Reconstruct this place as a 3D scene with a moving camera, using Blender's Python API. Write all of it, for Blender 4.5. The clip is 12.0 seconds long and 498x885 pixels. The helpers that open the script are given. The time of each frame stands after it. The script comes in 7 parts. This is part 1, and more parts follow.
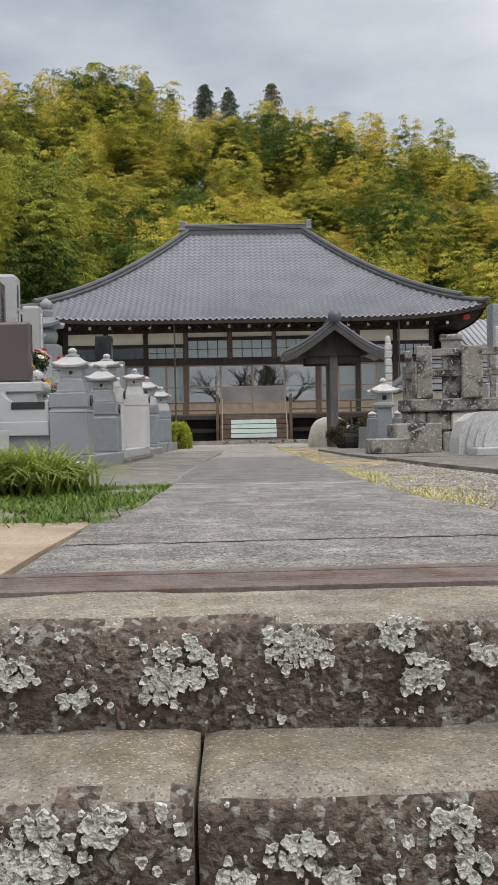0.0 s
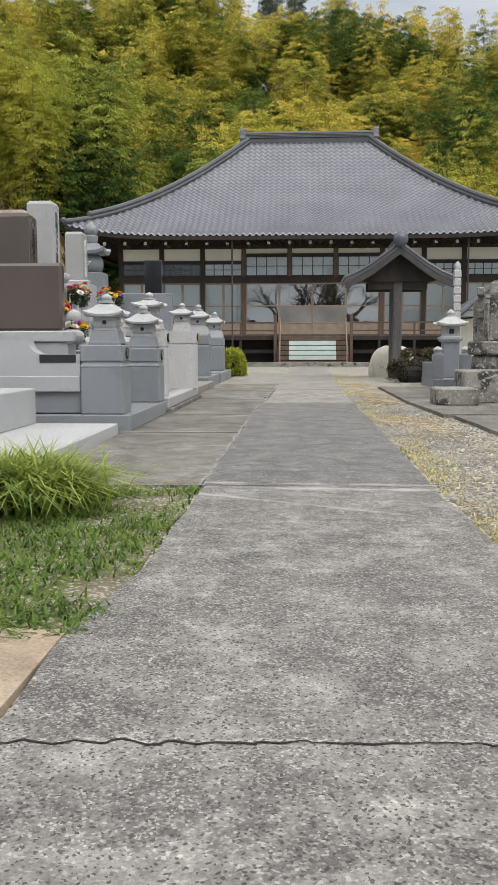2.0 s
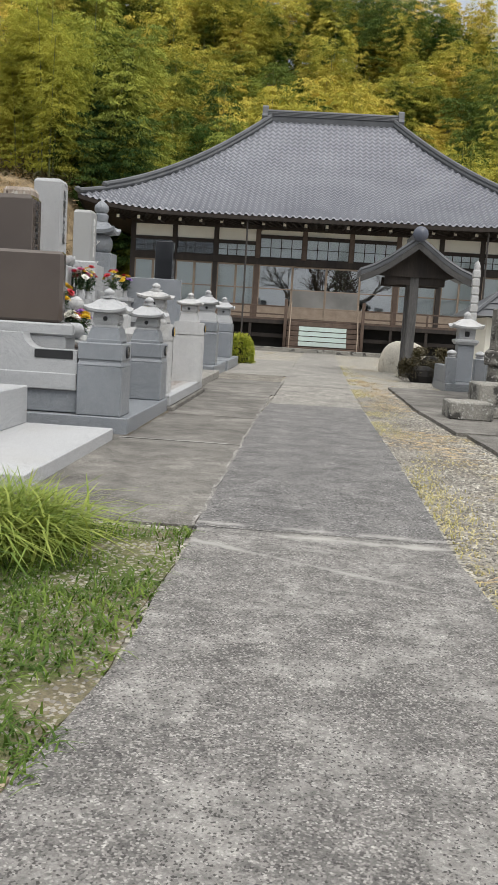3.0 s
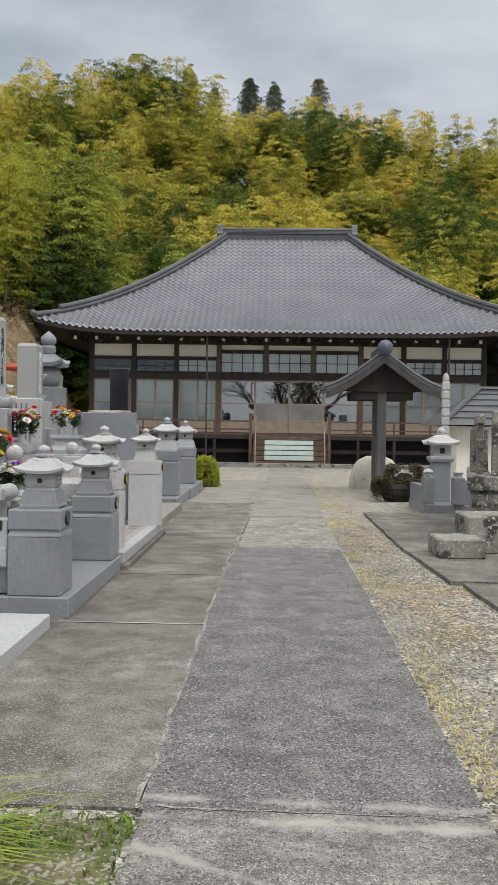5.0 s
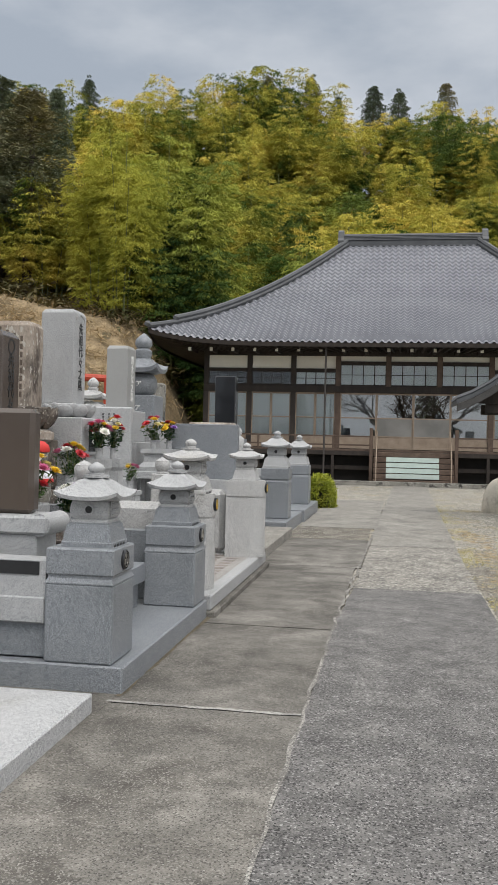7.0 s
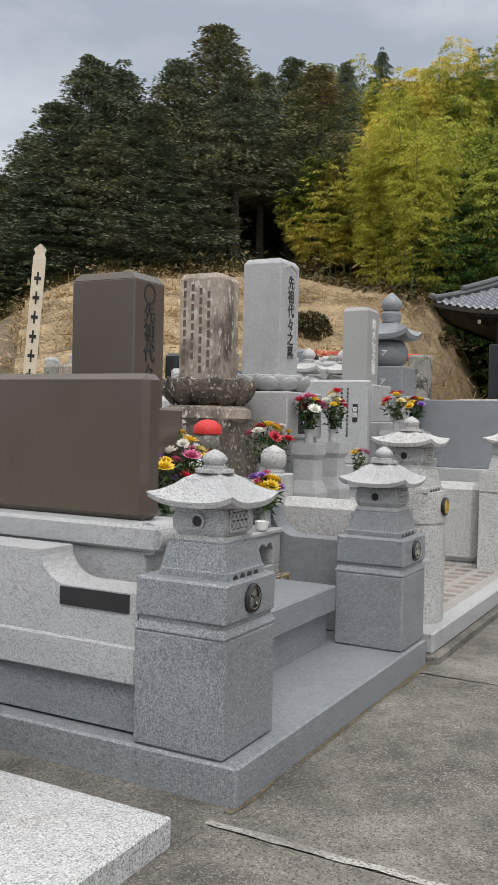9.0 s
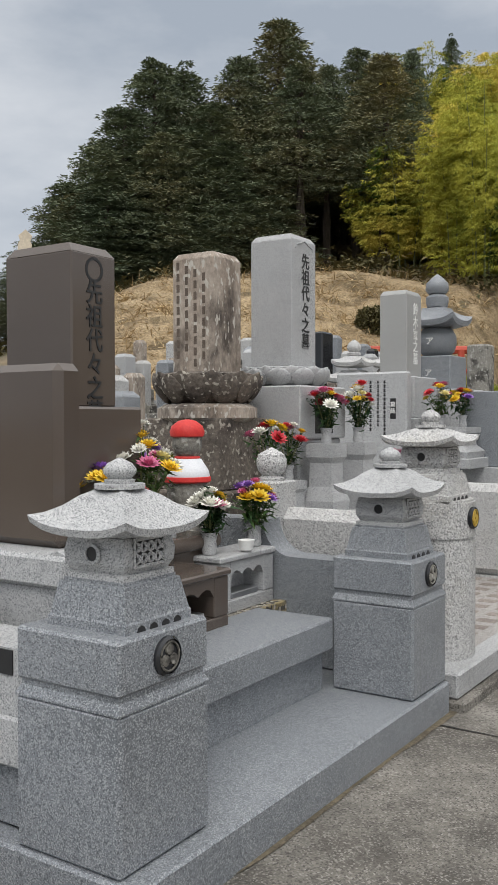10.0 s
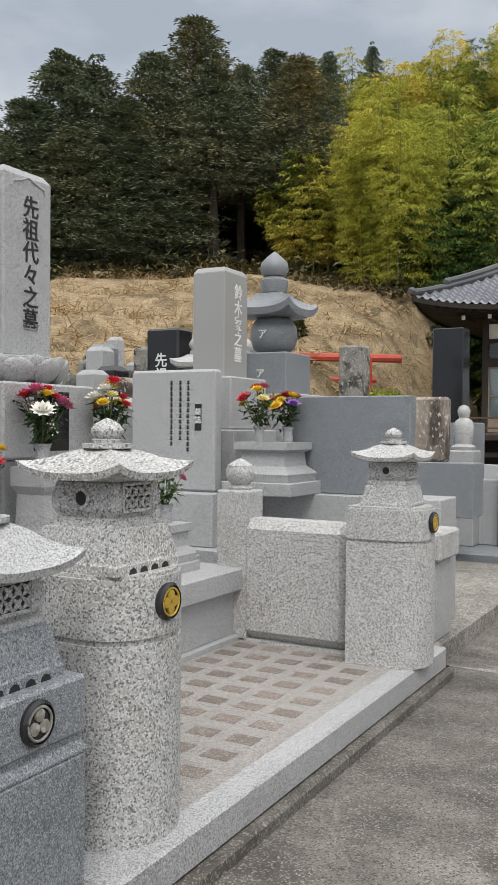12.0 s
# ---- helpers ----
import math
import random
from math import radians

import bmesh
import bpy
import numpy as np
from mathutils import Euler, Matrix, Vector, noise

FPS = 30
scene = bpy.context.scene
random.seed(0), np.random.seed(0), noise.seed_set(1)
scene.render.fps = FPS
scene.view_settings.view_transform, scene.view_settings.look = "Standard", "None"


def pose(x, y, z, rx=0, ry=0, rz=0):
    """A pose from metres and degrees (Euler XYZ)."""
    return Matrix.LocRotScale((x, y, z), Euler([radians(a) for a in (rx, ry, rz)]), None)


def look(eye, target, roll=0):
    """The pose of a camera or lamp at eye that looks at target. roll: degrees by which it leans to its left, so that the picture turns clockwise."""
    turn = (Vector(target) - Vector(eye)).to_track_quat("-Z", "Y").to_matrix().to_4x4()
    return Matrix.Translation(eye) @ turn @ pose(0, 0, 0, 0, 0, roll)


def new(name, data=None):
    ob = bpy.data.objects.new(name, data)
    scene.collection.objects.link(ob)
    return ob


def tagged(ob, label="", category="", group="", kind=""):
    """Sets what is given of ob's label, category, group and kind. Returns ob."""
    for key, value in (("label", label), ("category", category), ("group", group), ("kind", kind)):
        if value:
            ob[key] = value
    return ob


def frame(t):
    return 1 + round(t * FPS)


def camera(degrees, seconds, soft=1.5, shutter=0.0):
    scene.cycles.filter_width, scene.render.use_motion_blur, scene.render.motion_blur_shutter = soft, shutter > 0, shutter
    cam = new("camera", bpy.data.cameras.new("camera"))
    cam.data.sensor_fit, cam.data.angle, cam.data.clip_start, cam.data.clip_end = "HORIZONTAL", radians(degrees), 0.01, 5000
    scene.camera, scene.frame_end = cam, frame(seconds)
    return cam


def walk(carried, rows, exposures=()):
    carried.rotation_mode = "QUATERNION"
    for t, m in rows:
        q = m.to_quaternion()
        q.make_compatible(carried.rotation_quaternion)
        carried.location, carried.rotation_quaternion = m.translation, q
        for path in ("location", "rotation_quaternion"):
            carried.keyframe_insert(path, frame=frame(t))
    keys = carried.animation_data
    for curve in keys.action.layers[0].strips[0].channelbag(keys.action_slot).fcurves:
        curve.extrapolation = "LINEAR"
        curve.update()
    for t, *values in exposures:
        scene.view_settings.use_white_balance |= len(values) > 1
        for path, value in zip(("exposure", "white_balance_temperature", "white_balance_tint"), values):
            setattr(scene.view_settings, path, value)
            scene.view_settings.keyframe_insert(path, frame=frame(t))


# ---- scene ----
cam = camera(31.2, 12.0)
METRES, EYE, TILT, LEAN, TURN = 10.6, 1.5, 0.0, 0.0, -0.7
ROWS = [
    (0.0, 0.0, 0.0, 0.0, -0.01, -0.39, 1.07),
    (0.5, 0.0065, 0.0176, 0.0059, 0.04, -4.43, 1.27),
    (1.0, 0.0068, 0.0406, 0.0236, -2.15, -6.09, -0.03),
    (1.5, 0.0117, 0.0673, 0.0336, -0.28, -6.13, -0.1),
    (2.0, 0.0079, 0.0958, 0.0467, 3.83, -6.09, 0.08),
    (2.5, 0.0061, 0.1205, 0.0599, 3.83, -6.0, -1.89),
    (3.0, 0.0042, 0.1454, 0.0744, 4.43, -7.63, -3.49),
    (5.0, -0.0004, 0.2638, 0.1108, 2.22, -0.74, -0.83),
    (5.5, -0.0016, 0.3026, 0.1083, 1.02, 1.35, -1.39),
    (6.0, -0.0047, 0.3495, 0.114, 3.19, 2.59, -1.82),
    (6.5, -0.0123, 0.3951, 0.1142, 6.31, 2.35, -2.1),
    (7.0, -0.0067, 0.4457, 0.1107, 9.93, 0.11, -1.42),
    (7.5, -0.0079, 0.4933, 0.1103, 15.52, -1.66, -0.65),
    (9.5, -0.003, 0.7005, 0.11, 32.22, -1.36, -0.84),
    (10.0, -0.0041, 0.7506, 0.1094, 34.11, -1.49, 0.13),
    (10.5, -0.0053, 0.8023, 0.1093, 33.0, -1.29, -0.15),
    (11.0, -0.0056, 0.8599, 0.1117, 32.65, -0.91, -0.58),
    (11.5, -0.0132, 0.9143, 0.1122, 31.86, -0.87, -0.46),
    (12.0, -0.0105, 0.9701, 0.1116, 29.58, -0.93, -0.51),
]
EXPOSURES = [(0.0, 0.05), (0.5, 0.28), (1.0, 0.24), (1.5, 0.16), (2.0, 0.17), (2.5, 0.17), (3.0, 0.14), (5.0, 0.02), (6.0, -0.08), (7.5, 0.05), (9.5, 0.08), (10.0, 0.0), (10.5, 0.10), (11.5, 0.0), (12.0, 0.08)]
walk(cam, [(t, pose(0, 0, EYE, TILT, LEAN, TURN) @ pose(METRES * x, METRES * y, METRES * z, 90 + pitch, roll, yaw)) for t, x, y, z, yaw, pitch, roll in ROWS], EXPOSURES)

G = 1.17  # height of the upper terrace above the foot of the steps

# ---- sky and sun: a bright overcast afternoon ----
SUN_EL, SUN_AZ = 52.0, 150.0
world = bpy.data.worlds.new("overcast_sky")
scene.world = world
world.use_nodes = True
wn, wl = world.node_tree.nodes, world.node_tree.links
wn.clear()


def wnode(kind, **sets):
    n = wn.new(kind)
    for k, v in sets.items():
        n.inputs[k.replace("_", " ")].default_value = v
    return n


w_out = wn.new("ShaderNodeOutputWorld")
w_bg = wn.new("ShaderNodeBackground")
w_sky = wn.new("ShaderNodeTexSky")
w_sky.sky_type = "NISHITA"
w_sky.sun_disc = False
w_sky.sun_elevation = radians(SUN_EL)
w_sky.sun_rotation = radians(SUN_AZ)
w_co = wn.new("ShaderNodeTexCoord")
w_sep = wn.new("ShaderNodeSeparateXYZ")
w_map = wn.new("ShaderNodeMapping")
w_map.inputs["Scale"].default_value = (1.0, 1.0, 2.6)
w_n1 = wn.new("ShaderNodeTexNoise")
w_n1.inputs["Scale"].default_value = 3.2
w_n1.inputs["Detail"].default_value = 6
w_n1.inputs["Roughness"].default_value = 0.55
w_ramp = wn.new("ShaderNodeValToRGB")
w_ramp.color_ramp.elements[0].position = 0.42
w_ramp.color_ramp.elements[0].color = (4.0, 4.5, 5.2, 1)
w_ramp.color_ramp.elements[1].position = 0.92
w_ramp.color_ramp.elements[1].color = (8.0, 8.2, 8.5, 1)
w_up = wn.new("ShaderNodeMapRange")
w_up.inputs["From Min"].default_value = 0.46
w_up.inputs["From Max"].default_value = 0.95
w_up.inputs["To Min"].default_value = 0.0
w_up.inputs["To Max"].default_value = 1.0
w_mul = wn.new("ShaderNodeMix")
w_mul.data_type = "RGBA"
w_mul.inputs[7].default_value = (20.5, 20.3, 19.8, 1)  # the bright veil of cloud overhead
w_mix = wn.new("ShaderNodeMix")
w_mix.data_type = "RGBA"
w_mix.inputs[0].default_value = 0.93
wl.new(w_co.outputs["Generated"], w_map.inputs["Vector"])
wl.new(w_map.outputs["Vector"], w_n1.inputs["Vector"])
w_tilt = wn.new("ShaderNodeMath")  # the cloud is thinner towards the east and the far west
w_tilt.operation = "MULTIPLY_ADD"
w_tilt.inputs[1].default_value = 0.75
w_off = wn.new("ShaderNodeMath")
w_off.operation = "ADD"
w_off.inputs[1].default_value = 0.33
w_sq = wn.new("ShaderNodeMath")
w_sq.operation = "MULTIPLY"
wl.new(w_sep.outputs[0], w_off.inputs[0])
wl.new(w_off.outputs[0], w_sq.inputs[0])
wl.new(w_off.outputs[0], w_sq.inputs[1])
wl.new(w_sq.outputs[0], w_tilt.inputs[0])
wl.new(w_n1.outputs[0], w_tilt.inputs[2])
wl.new(w_tilt.outputs[0], w_ramp.inputs[0])
wl.new(w_co.outputs["Generated"], w_sep.inputs[0])
wl.new(w_sep.outputs[2], w_up.inputs["Value"])
wl.new(w_ramp.outputs[0], w_mul.inputs[6])
wl.new(w_up.outputs[0], w_mul.inputs[0])
wl.new(w_sky.outputs[0], w_mix.inputs[6])
wl.new(w_mul.outputs[2], w_mix.inputs[7])
wl.new(w_mix.outputs[2], w_bg.inputs["Color"])
w_bg.inputs["Strength"].default_value = 0.1
wl.new(w_bg.outputs[0], w_out.inputs[0])

sun_data = bpy.data.lights.new("sun", "SUN")
sun_data.energy = 1.4
sun_data.angle = radians(25)
sun_data.color = (1.0, 0.975, 0.945)
sun = new("sun", sun_data)
sun.matrix_world = look((30 * math.sin(radians(SUN_AZ)), 30 * math.cos(radians(SUN_AZ)), 40), (0, 0, 2))


# ---- materials ----
def surf(name, c1, c2, scale=6.0, rough=0.8, bump=0.25, fine=60.0, fine_amt=0.25, speck=None, speck_scale=200.0, speck_at=0.6,
         metal=0.0, rand=0.0, stain=None, stain_scale=1.5, stain_at=0.55, soft=0.07, rough2=None, bump_scale=None, streak=None, bump_dist=0.01,
         crystal=None, mottle=None, worn=()):
    """A surface in two tones at two scales, with fine grain, optional speckles, stains, mineral crystals, mottling, worn bands across the path and a stretched grain."""
    m = bpy.data.materials.new(name)
    m.use_nodes = True
    N, L = m.node_tree.nodes, m.node_tree.links
    b = N["Principled BSDF"]
    geo = N.new("ShaderNodeNewGeometry")
    vec = geo.outputs["Position"]
    if streak:
        mp = N.new("ShaderNodeMapping")
        mp.inputs["Scale"].default_value = streak
        L.new(vec, mp.inputs["Vector"])
        vec = mp.outputs["Vector"]

    def noise_node(s, detail=4.0, r=0.6):
        n = N.new("ShaderNodeTexNoise")
        n.inputs["Scale"].default_value, n.inputs["Detail"].default_value, n.inputs["Roughness"].default_value = s, detail, r
        L.new(vec, n.inputs["Vector"])
        return n.outputs[0]

    def mix(fac, a, c, mode="MIX"):
        n = N.new("ShaderNodeMix")
        n.data_type, n.blend_type = "RGBA", mode
        for i, v in ((0, fac), (6, a), (7, c)):
            if isinstance(v, (int, float)):
                n.inputs[i].default_value = v
            elif isinstance(v, tuple):
                n.inputs[i].default_value = (*v, 1)
            else:
                L.new(v, n.inputs[i])
        return n.outputs[2]

    def ramp(v, lo, hi):
        n = N.new("ShaderNodeMapRange")
        n.inputs["From Min"].default_value, n.inputs["From Max"].default_value = lo, hi
        L.new(v, n.inputs["Value"])
        return n.outputs[0]

    col = mix(ramp(noise_node(scale), 0.3, 0.7), c1, c2)
    if stain:
        col = mix(ramp(noise_node(stain_scale, 7.0, 0.65), stain_at - soft, stain_at + soft), col, stain)
    f = noise_node(fine, 3.0, 0.7)
    if fine_amt:
        k = N.new("ShaderNodeMapRange")
        k.inputs["From Min"].default_value, k.inputs["From Max"].default_value = 0.25, 0.75
        k.inputs["To Min"].default_value, k.inputs["To Max"].default_value = 1 - fine_amt, 1 + fine_amt
        L.new(f, k.inputs["Value"])
        sc = N.new("ShaderNodeVectorMath")
        sc.operation = "SCALE"
        L.new(col, sc.inputs[0])
        L.new(k.outputs[0], sc.inputs["Scale"])
        col = sc.outputs[0]
    if crystal:
        size, kinds = crystal
        vo = N.new("ShaderNodeTexVoronoi")
        vo.inputs["Scale"].default_value = 1.0 / size
        L.new(vec, vo.inputs["Vector"])
        sx = N.new("ShaderNodeSeparateColor")
        L.new(vo.outputs["Color"], sx.inputs[0])
        for i, (c, share) in enumerate(kinds):
            col = mix(ramp(sx.outputs[i], 1.0 - share - 0.02, 1.0 - share + 0.02), col, c)
    for s, lo, hi in (mottle or ()):
        k = N.new("ShaderNodeMapRange")
        k.inputs["From Min"].default_value, k.inputs["From Max"].default_value = 0.3, 0.7
        k.inputs["To Min"].default_value, k.inputs["To Max"].default_value = lo, hi
        L.new(noise_node(s, 2.0, 0.55), k.inputs["Value"])
        sc = N.new("ShaderNodeVectorMath")
        sc.operation = "SCALE"
        L.new(col, sc.inputs[0])
        L.new(k.outputs[0], sc.inputs["Scale"])
        col = sc.outputs[0]
    for y0, half, slope, c in worn:
        sp = N.new("ShaderNodeSeparateXYZ")
        L.new(geo.outputs["Position"], sp.inputs[0])
        run_x = N.new("ShaderNodeMath")
        run_x.operation = "MULTIPLY_ADD"
        run_x.inputs[1].default_value, run_x.inputs[2].default_value = slope, -y0
        L.new(sp.outputs[0], run_x.inputs[0])
        off = N.new("ShaderNodeMath")
        off.operation = "ADD"
        L.new(run_x.outputs[0], off.inputs[0])
        L.new(sp.outputs[1], off.inputs[1])
        ab = N.new("ShaderNodeMath")
        ab.operation = "ABSOLUTE"
        L.new(off.outputs[0], ab.inputs[0])
        wob = N.new("ShaderNodeMath")
        wob.operation = "MULTIPLY_ADD"
        wob.inputs[1].default_value = -3.4 * half
        L.new(noise_node(3.6, 6.0, 0.7), wob.inputs[0])
        L.new(ab.outputs[0], wob.inputs[2])
        col = mix(ramp(wob.outputs[0], -half * 1.2, -half * 1.95), col, c)
    if speck:
        for i, (c, at) in enumerate(speck):
            col = mix(ramp(noise_node(speck_scale * (1 + 0.37 * i), 1.5, 0.5), at - 0.03, at + 0.03), col, c)
    if rand:
        info = N.new("ShaderNodeObjectInfo")
        k = N.new("ShaderNodeMapRange")
        k.inputs["To Min"].default_value, k.inputs["To Max"].default_value = 1 - rand, 1 + rand
        L.new(info.outputs["Random"], k.inputs["Value"])
        sc = N.new("ShaderNodeVectorMath")
        sc.operation = "SCALE"
        L.new(col, sc.inputs[0])
        L.new(k.outputs[0], sc.inputs["Scale"])
        col = sc.outputs[0]
    L.new(col, b.inputs["Base Color"])
    b.inputs["Roughness"].default_value, b.inputs["Metallic"].default_value = rough, metal
    if bump:
        bp = N.new("ShaderNodeBump")
        bp.inputs["Strength"].default_value, bp.inputs["Distance"].default_value = bump, bump_dist
        L.new(noise_node(bump_scale, 3.0) if bump_scale else f, bp.inputs["Height"])
        L.new(bp.outputs[0], b.inputs["Normal"])
    return m


def leafy(name, dark, mid, light, rand=0.3, scale=0.35, trans=0.25, gloss=0.25, leaf=0.45, patch=1.0):
    """Foliage: the tone varies from plant to plant, from leaf to leaf and in patches."""
    m = bpy.data.materials.new(name)
    m.use_nodes = True
    N, L = m.node_tree.nodes, m.node_tree.links
    b = N["Principled BSDF"]
    geo, info = N.new("ShaderNodeNewGeometry"), N.new("ShaderNodeObjectInfo")
    nz = N.new("ShaderNodeTexNoise")
    nz.inputs["Scale"].default_value = scale
    L.new(geo.outputs["Position"], nz.inputs["Vector"])
    a = N.new("ShaderNodeMath")
    a.operation = "MULTIPLY_ADD"
    a.inputs[1].default_value = leaf
    L.new(geo.outputs["Random Per Island"], a.inputs[0])
    c = N.new("ShaderNodeMath")
    c.operation = "MULTIPLY_ADD"
    c.inputs[1].default_value, c.inputs[2].default_value = patch, -0.5 * patch
    L.new(nz.outputs[0], c.inputs[0])
    L.new(c.outputs[0], a.inputs[2])
    d = N.new("ShaderNodeMath")
    d.operation = "MULTIPLY_ADD"
    d.inputs[1].default_value = 0.75
    L.new(info.outputs["Random"], d.inputs[0])
    L.new(a.outputs[0], d.inputs[2])
    r = N.new("ShaderNodeValToRGB")
    r.color_ramp.elements[0].color, r.color_ramp.elements[1].color = (*dark, 1), (*light, 1)
    r.color_ramp.elements[0].position, r.color_ramp.elements[1].position = 0.1, 1.0
    e = r.color_ramp.elements.new(0.5)
    e.color = (*mid, 1)
    L.new(d.outputs[0], r.inputs[0])
    L.new(r.outputs[0], b.inputs["Base Color"])
    b.inputs["Roughness"].default_value = 0.6 if gloss > 0.1 else 0.9
    b.inputs["Specular IOR Level"].default_value = gloss
    if trans:
        t = N.new("ShaderNodeBsdfTranslucent")
        L.new(r.outputs[0], t.inputs["Color"])
        ms = N.new("ShaderNodeMixShader")
        ms.inputs[0].default_value = trans
        L.new(b.outputs[0], ms.inputs[1])
        L.new(t.outputs[0], ms.inputs[2])
        L.new(ms.outputs[0], N["Material Output"].inputs[0])
    return m


GRAN = surf("granite_grey", (0.36, 0.365, 0.37), (0.42, 0.425, 0.43), 1.2, 0.55, 0.12, 170, 0.12, crystal=(0.0036, [((0.17, 0.175, 0.18), 0.26), ((0.54, 0.54, 0.54), 0.22)]), stain=(0.29, 0.295, 0.29), stain_scale=2.2, stain_at=0.65)
GRAN_P = surf("granite_grey_polished", (0.33, 0.33, 0.322), (0.37, 0.37, 0.36), 0.8, 0.3, 0.0, 250, 0.08, [((0.27, 0.27, 0.265), 0.58)], 260)
GRAN_L = surf("granite_pale", (0.44, 0.438, 0.432), (0.50, 0.497, 0.49), 1.2, 0.65, 0.2, 150, 0.15, crystal=(0.0055, [((0.15, 0.15, 0.15), 0.24), ((0.63, 0.625, 0.615), 0.26), ((0.30, 0.30, 0.30), 0.16)]), stain=(0.38, 0.365, 0.335), stain_scale=2.0, stain_at=0.6)
GRAN_B = surf("granite_blue_grey", (0.185, 0.20, 0.22), (0.235, 0.25, 0.27), 1.2, 0.4, 0.08, 150, 0.15, crystal=(0.0036, [((0.09, 0.097, 0.108), 0.26), ((0.37, 0.385, 0.40), 0.22)]), stain=(0.16, 0.173, 0.188), stain_scale=1.6, stain_at=0.6)
GRAN_W = surf("granite_white", (0.37, 0.373, 0.377), (0.44, 0.443, 0.447), 0.9, 0.5, 0.1, 140, 0.15, crystal=(0.0045, [((0.16, 0.165, 0.175), 0.24), ((0.62, 0.62, 0.62), 0.26)]), stain=(0.36, 0.355, 0.34), stain_scale=1.8, stain_at=0.6)
GRAN_D = surf("granite_polished_brown", (0.075, 0.058, 0.048), (0.105, 0.085, 0.072), 0.8, 0.14, 0.0, 300, 0.12, [((0.16, 0.135, 0.12), 0.63)], 300)
GRAN_K = surf("granite_black", (0.015, 0.016, 0.018), (0.024, 0.025, 0.028), 0.8, 0.1, 0.0, 300, 0.1)
OLDSTONE = surf("weathered_stone_brown", (0.24, 0.19, 0.15), (0.42, 0.365, 0.31), 4, 0.9, 0.6, 40, 0.3, [((0.48, 0.45, 0.40), 0.62)], 30, stain=(0.075, 0.06, 0.05), stain_scale=3.0, stain_at=0.56, streak=(1, 1, 0.5), bump_scale=25, bump_dist=0.02)
DARKSTONE = surf("dark_weathered_stone", (0.085, 0.07, 0.057), (0.175, 0.148, 0.123), 5, 0.92, 0.7, 40, 0.35, [((0.36, 0.33, 0.28), 0.63)], 28, stain=(0.045, 0.037, 0.032), stain_scale=4, stain_at=0.55, bump_scale=25, bump_dist=0.02)
GREYSTONE = surf("weathered_stone_grey", (0.17, 0.162, 0.143), (0.30, 0.285, 0.25), 3, 0.92, 0.6, 45, 0.3, [((0.38, 0.37, 0.34), 0.62)], 25, stain=(0.055, 0.051, 0.046), stain_scale=3.2, stain_at=0.545, soft=0.05, bump_scale=30, bump_dist=0.02)
STEPSTONE = surf("step_stone", (0.20, 0.175, 0.14), (0.285, 0.255, 0.212), 3.5, 0.95, 0.8, 90, 0.3, crystal=(0.004, [((0.37, 0.34, 0.295), 0.08), ((0.14, 0.118, 0.095), 0.12)]), mottle=[(4, 0.78, 1.18), (16, 0.82, 1.16)], stain=(0.19, 0.15, 0.10), stain_scale=4.2, stain_at=0.56, soft=0.1, bump_scale=70, bump_dist=0.012)
LICHEN = surf("lichen", (0.46, 0.46, 0.425), (0.62, 0.615, 0.575), 22, 0.95, 1.0, 160, 0.35, [((0.24, 0.235, 0.215), 0.58)], 90, bump_scale=110, bump_dist=0.008)
CONC = surf("concrete_worn", (0.23, 0.215, 0.19), (0.31, 0.293, 0.262), 1.4, 0.92, 0.6, 110, 0.35, crystal=(0.01, [((0.40, 0.38, 0.345), 0.14), ((0.11, 0.104, 0.094), 0.18)]), mottle=[(9, 0.8, 1.15), (30, 0.8, 1.2)], stain=(0.17, 0.162, 0.148), stain_scale=1.7, stain_at=0.56, bump_dist=0.005)
CONC_D = surf("concrete_damp", (0.145, 0.133, 0.115), (0.225, 0.211, 0.188), 1.3, 0.88, 0.5, 110, 0.40, crystal=(0.007, [((0.28, 0.265, 0.24), 0.10), ((0.085, 0.078, 0.068), 0.16), ((0.22, 0.208, 0.187), 0.12)]), stain=(0.085, 0.076, 0.065), stain_scale=2.3, stain_at=0.54, soft=0.09, bump_dist=0.004, mottle=[(1.3, 0.74, 1.12), (5, 0.76, 1.16), (45, 0.84, 1.14)])
WORN = surf("worn_pale_mortar", (0.34, 0.325, 0.30), (0.47, 0.455, 0.425), 4, 0.95, 0.5, 90, 0.45, [((0.16, 0.152, 0.14), 0.58)], 70, stain=(0.22, 0.21, 0.195), stain_scale=3, stain_at=0.56, soft=0.08)
SEAM = surf("mortar_seam", (0.20, 0.19, 0.173), (0.38, 0.36, 0.33), 5, 0.95, 0.5, 90, 0.45, [((0.46, 0.44, 0.40), 0.6), ((0.10, 0.094, 0.086), 0.565)], 80, stain=(0.17, 0.16, 0.147), stain_scale=4, stain_at=0.53, soft=0.06)
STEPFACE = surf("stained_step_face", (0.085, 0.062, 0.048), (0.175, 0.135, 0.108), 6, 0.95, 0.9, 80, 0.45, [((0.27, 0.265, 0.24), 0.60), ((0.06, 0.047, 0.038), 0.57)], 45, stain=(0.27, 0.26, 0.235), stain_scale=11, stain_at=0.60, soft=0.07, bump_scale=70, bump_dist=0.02)
